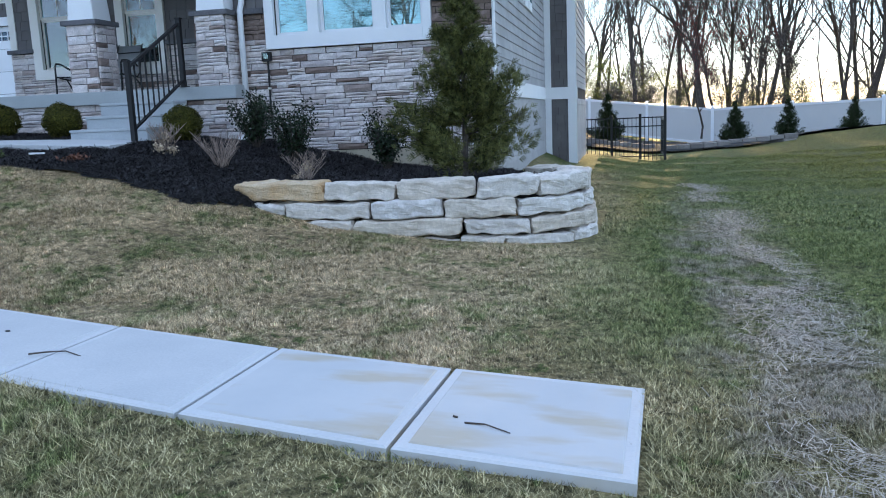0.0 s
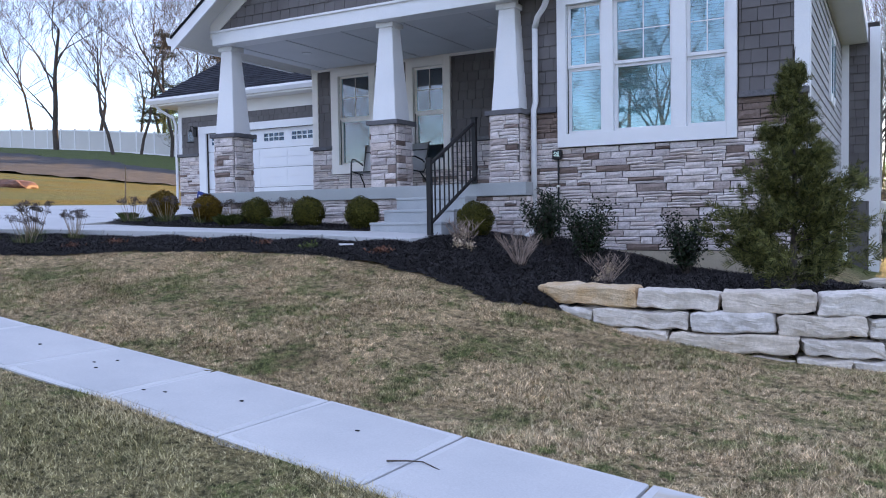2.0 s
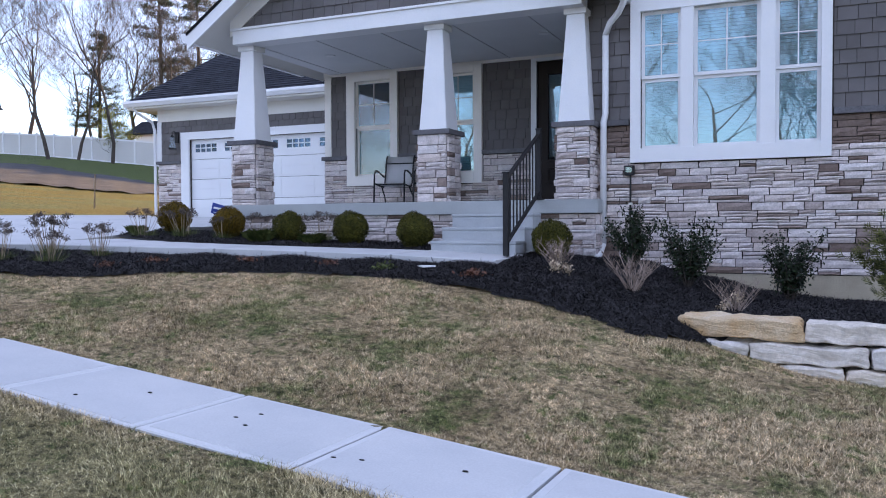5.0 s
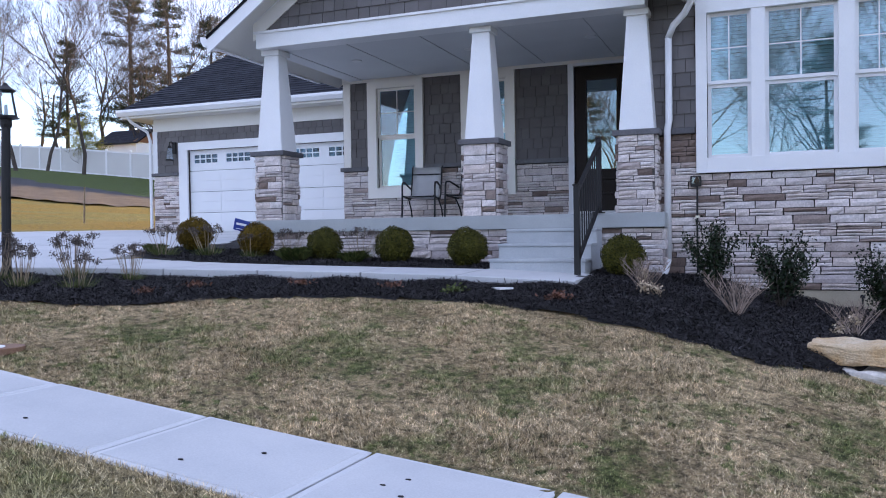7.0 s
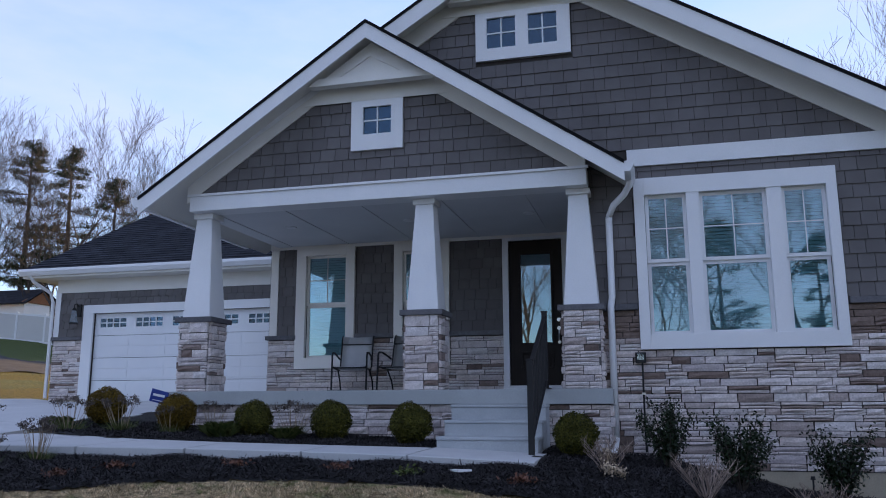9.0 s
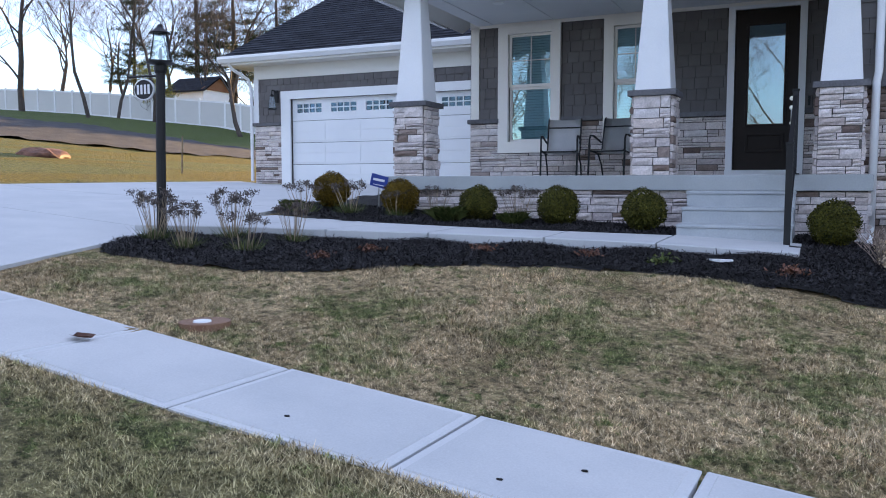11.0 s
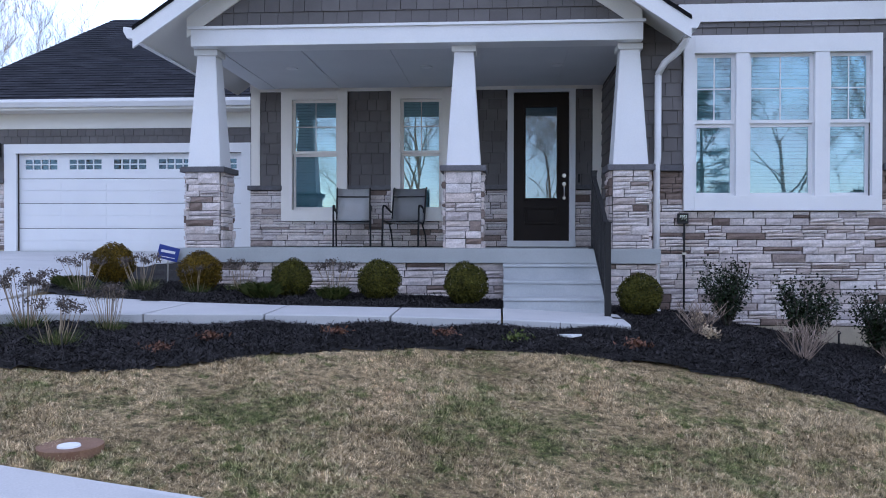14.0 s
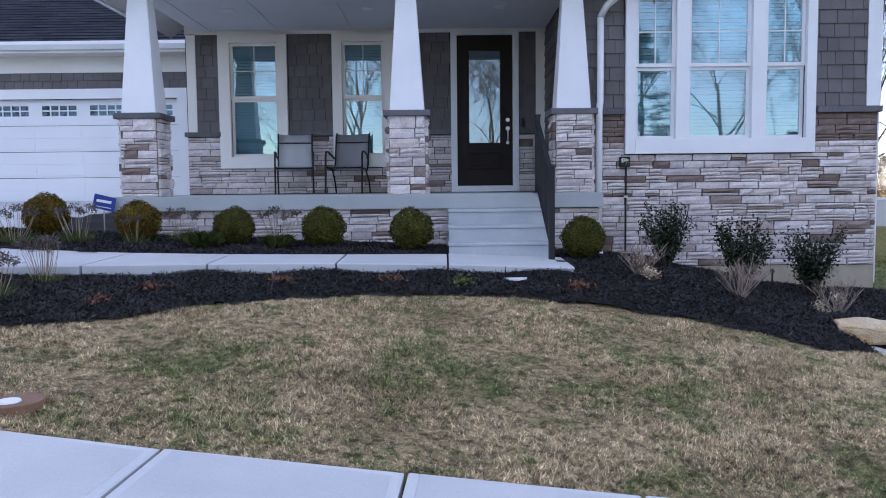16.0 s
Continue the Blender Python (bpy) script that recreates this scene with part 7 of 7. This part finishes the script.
def bare_tree(seed, height, girth, spread, label, depth=5, buds=None, bud_count=0, group="bare trees beyond the fences", **kw):
    t_ = thing("tree", (0, 0, 0), label, "tree", group)
    limbs, tips = grow(seed, height, girth, spread, depth, **kw)
    g = bmesh.new()
    for pts, rads, level in limbs:
        if level == 0:
            tube(g, pts, rads, 9)
    local_part("trunk", g, bark, t_)
    ob = new("crown", ribbon_mesh("crown", [q for q in limbs if q[2] > 0], bark, 0.0085))
    ob.parent = t_
    if buds:
        r = np.random.RandomState(seed)
        pick = r.randint(len(tips), size=bud_count)
        c = np.array([tuple(tips[i][0]) for i in pick]) + r.normal(scale=0.22, size=(bud_count, 3))
        v, q = leaves(c, r.normal(size=c.shape), 0.12, 0.07, seed)
        ob = new("foliage", mesh_arrays("foliage", v, q, buds))
        ob.parent = t_
    return t_


def pine(seed, height, label):
    r = np.random.RandomState(seed)
    t_ = thing("pine_tree", (0, 0, 0), label, "tree", "pines on the hill")
    g = bmesh.new()
    tube(g, [Vector((0, 0, -0.4)), Vector((0.1, 0, height * 0.5)), Vector((0, 0.1, height))], [0.24, 0.15, 0.03], 8)
    limbs, cs = [], []
    for k in range(70):
        u = r.uniform(0.22, 0.99)
        a = r.uniform(0, 6.28)
        R = height * 0.24 * (1 - u) ** 0.65 * r.uniform(0.6, 1.1) + 0.3
        p0 = Vector((0.05, 0.03, u * height))
        p2 = p0 + Vector((math.cos(a) * R, math.sin(a) * R, R * r.uniform(-0.1, 0.25)))
        limbs.append(([p0, p0.lerp(p2, 0.5) + Vector((0, 0, -0.08)), p2], [0.045, 0.03, 0.01], 1))
        for j in range(int(16 + R * 9)):
            s = r.uniform(0.35, 1.05)
            q = p0.lerp(p2, s)
            cs.append((q, R))
    local_part("trunk", g, bark, t_)
    ob = new("crown", ribbon_mesh("crown", limbs, bark, 0.01))
    ob.parent = t_
    C = []
    for q, R in cs:
        C.append(np.array(q) + r.normal(scale=(0.22, 0.22, 0.10), size=(9, 3)))
    c = np.concatenate(C)
    v, qd = leaves(c, r.normal(size=c.shape) * np.array([1, 1, 0.4]) + np.array([0, 0, 0.7]), 0.22, 0.034, seed)
    ob = new("foliage", mesh_arrays("foliage", v, qd, pine_leaf))
    ob.parent = t_
    return t_


def plant(ob, x, y, turn, scale, z=None, first=False):
    o = ob if first else copy_thing(ob, Matrix.Identity(4))
    o.matrix_basis = pose(x, y, float(ground_z(x, y)) if z is None else z, 0, 0, turn) @ Matrix.Diagonal((scale, scale, scale, 1))
    return o


T = [bare_tree(101, 15, 0.22, 1.0, "tall bare grey tree with a wide crown", 5, bare=0.2),
     bare_tree(102, 17, 0.17, 0.45, "tall slender bare grey tree", 5, bare=0.4),
     bare_tree(103, 14, 0.14, 0.9, "bare branching tree with fine twigs", 5, bare=0.25),
     bare_tree(104, 16, 0.25, 0.6, "tall bare tree with a thick trunk", 5, bare=0.35, lean=0.06)]
T_red = bare_tree(105, 11, 0.14, 0.55, "slim tree with reddish spring buds", 5, red_bud, 2600, bare=0.3)
T_yel = bare_tree(106, 5.5, 0.08, 0.8, "low tree with yellow-green spring leaves", 4, spring_leaf, 5200, bare=0.1)
P = pine(107, 14, "tall dark green pine on the hill")

T_tall = [bare_tree(108, 25, 0.17, 0.42, "very tall straight bare woodland tree", 5, bare=0.3, up=0.3),
          bare_tree(110, 22, 0.13, 0.6, "tall thin bare woodland tree", 5, bare=0.2, up=0.25)]
T_brush = bare_tree(109, 5.0, 0.05, 1.0, "low bare brown undergrowth tree", 4, dry_head, 2400, bare=0.05)

first_done = set()


def put(ob, x, y, turn=0, s=1.0, z=None):
    plant(ob, x, y, turn, s, z, ob.name not in first_done)
    first_done.add(ob.name)


def along(ex, ey, dx, dy, dist):
    return ex + dx * dist, ey + dy * dist


# left hill, beyond the fence
for k, (dx, dy, dist, kind, s) in enumerate((
        (-0.86, 0.50, 82, 0, 1.15), (-0.835, 0.54, 78, 2, 1.0), (-0.80, 0.595, 70, 0, 1.25), (-0.775, 0.625, 88, 3, 1.1), (-0.762, 0.645, 64, 1, 1.0), (-0.742, 0.665, 80, 2, 1.1),
        (-0.715, 0.69, 62, 1, 0.95), (-0.70, 0.71, 78, 3, 1.0), (-0.675, 0.735, 70, 2, 1.05), (-0.66, 0.75, 66, 1, 1.1), (-0.635, 0.77, 84, 0, 1.0), (-0.60, 0.80, 74, 3, 1.0), (-0.57, 0.82, 80, 2, 1.1),
        (-0.88, 0.46, 95, 3, 1.1), (-0.82, 0.57, 98, 1, 1.2), (-0.73, 0.68, 96, 0, 1.1), (-0.65, 0.76, 98, 2, 1.2), (-0.60, 0.79, 57.5, 1, 0.8))):
    x, y = along(-4, 0, dx, dy, dist)
    put(T[kind], x, y, 47 * k, s * 0.86)
for k, (dx, dy, dist, s) in enumerate(((-0.715, 0.695, 78, 0.75), (-0.665, 0.74, 76, 1.1), (-0.635, 0.77, 82, 1.2), (-0.595, 0.80, 74, 0.95))):
    x, y = along(-6, 0, dx, dy, dist)
    put(P, x, y, 61 * k, s * 1.12)
for k, (dx, dy, dist, s) in enumerate(((-0.70, 0.715, 66, 0.8), (-0.60, 0.80, 64, 0.9), (-0.565, 0.825, 66, 0.9))):
    x, y = along(-6, 0, dx, dy, dist)
    put(T_yel, x, y, 71 * k, s)
# two trees on the near side of the hill's fence
put(T[3], -38.6, 40.0, 200, 0.62)
put(T[1], -52.5, 43.5, 20, 0.75)
# woods at the back, beyond the right-hand fence
for k, (x, y, kind, s) in enumerate(((-3.5, 66, 1, 0.95), (0.0, 60, 1, 1.0), (2.2, 68, 2, 1.0), (5.2, 62, 3, 1.05), (7.0, 66, 1, 0.9), (8.2, 58, 1, 0.95), (10.5, 64, 2, 1.1), (11.8, 54, 2, 0.95), (14.2, 57, 3, 1.1), (15.5, 62, 0, 1.0),
        (17.2, 50, 0, 1.15), (19.0, 56, 2, 1.1), (-6.5, 74, 3, 1.0), (-1.5, 78, 2, 1.0), (3.8, 80, 1, 1.1), (9.0, 78, 3, 1.0), (13.5, 76, 1, 1.1), (18.5, 70, 2, 1.2), (22, 60, 3, 1.1), (24, 52, 0, 1.0), (-4.5, 86, 1, 1.1), (6.5, 90, 1, 1.2), (12, 88, 2, 1.2), (20, 84, 1, 1.2),
        (1.0, 72, 1, 0.9), (4.6, 73, 1, 0.85), (6.1, 83, 2, 1.0), (11.2, 70, 1, 0.95), (16.3, 67, 1, 1.0))):
    put(T_tall[0] if kind == 1 else T_tall[1] if kind == 2 else T[kind], x, y, 53 * k, s, 0.2)
for k, (x, y, s) in enumerate(((4.0, 66, 0.95), (7.2, 71, 1.0), (9.6, 69, 0.9))):
    put(T_red, x, y, 40 * k, s, 0.3)
for k, (x, y, s) in enumerate(((-3.2, 62, 1.0), (-1.2, 64, 0.9), (0.8, 65, 0.85), (8.0, 63, 0.6), (11.0, 60, 0.55), (15.5, 58, 0.5), (3.0, 66, 0.7), (19, 60, 0.6))):
    put(T_yel, x, y, 80 * k, s, 0.2)
for k in range(10):
    put(T_tall[k % 2], -5 + 2.8 * k + 0.8 * math.sin(k * 5), 72 + 10 * math.sin(k * 2.3), 31 * k, 0.72 + 0.2 * math.sin(k * 1.7), 0.2)
for k in range(14):
    put(T_brush, -6 + 2.3 * k + 0.7 * math.sin(k * 4.1), 60 + 5 * math.sin(k * 2.9) - 0.25 * k, 77 * k, 0.8 + 0.3 * math.sin(k * 1.3), 0.2)
# across the street, behind the viewer
for k, (x, y, kind, s) in enumerate(((-26, -30, 0, 1.0), (-20, -34, 2, 1.1), (-15, -28, 3, 0.95), (-10, -33, 0, 1.05), (-5, -29, 2, 1.0), (0, -35, 1, 1.0), (5, -30, 3, 1.0), (11, -33, 0, 1.0), (17, -30, 2, 1.1), (-32, -36, 1, 1.1), (-40, -32, 0, 1.0), (24, -36, 1, 1.1))):
    put(T[kind], x, y, 37 * k, s, 0.3)
for k, (x, y, s) in enumerate(((-2.0, -24, 0.85), (3.5, -26, 0.8), (-17, -31, 0.9))):
    put(P, x, y, 90 * k, s, 0.3)
# thin young tree by the terrace
put(T_red, 1.9, 30.5, 0, 0.32, 0.6)
# ---- the wall pieces, last ----
_count = {}
_rest = {}
for name, me, parent, m in QUEUE:
    k = (name, parent.name)
    _count[k] = _count.get(k, 0) + 1
    if _count[k] <= 300:
        piece(name, me, parent, m)
    else:
        _rest.setdefault(k, (parent, me.materials[0], []))[2].append((me, m))
for (name, _), (parent, mat_, items) in _rest.items():
    verts, faces = [], []
    for me, m in items:
        o = len(verts)
        verts += [tuple(m @ v.co) for v in me.vertices]
        faces += [tuple(o + i for i in p.vertices) for p in me.polygons]
    me2 = bpy.data.meshes.new(name + "s")
    me2.from_pydata(verts, [], faces)
    me2.materials.append(mat_)
    ob = new(name + "s", me2)
    ob.parent = parent
    ob.matrix_parent_inverse = Matrix.Translation(-base_of(parent))
    tagged(ob, kind="stuff")
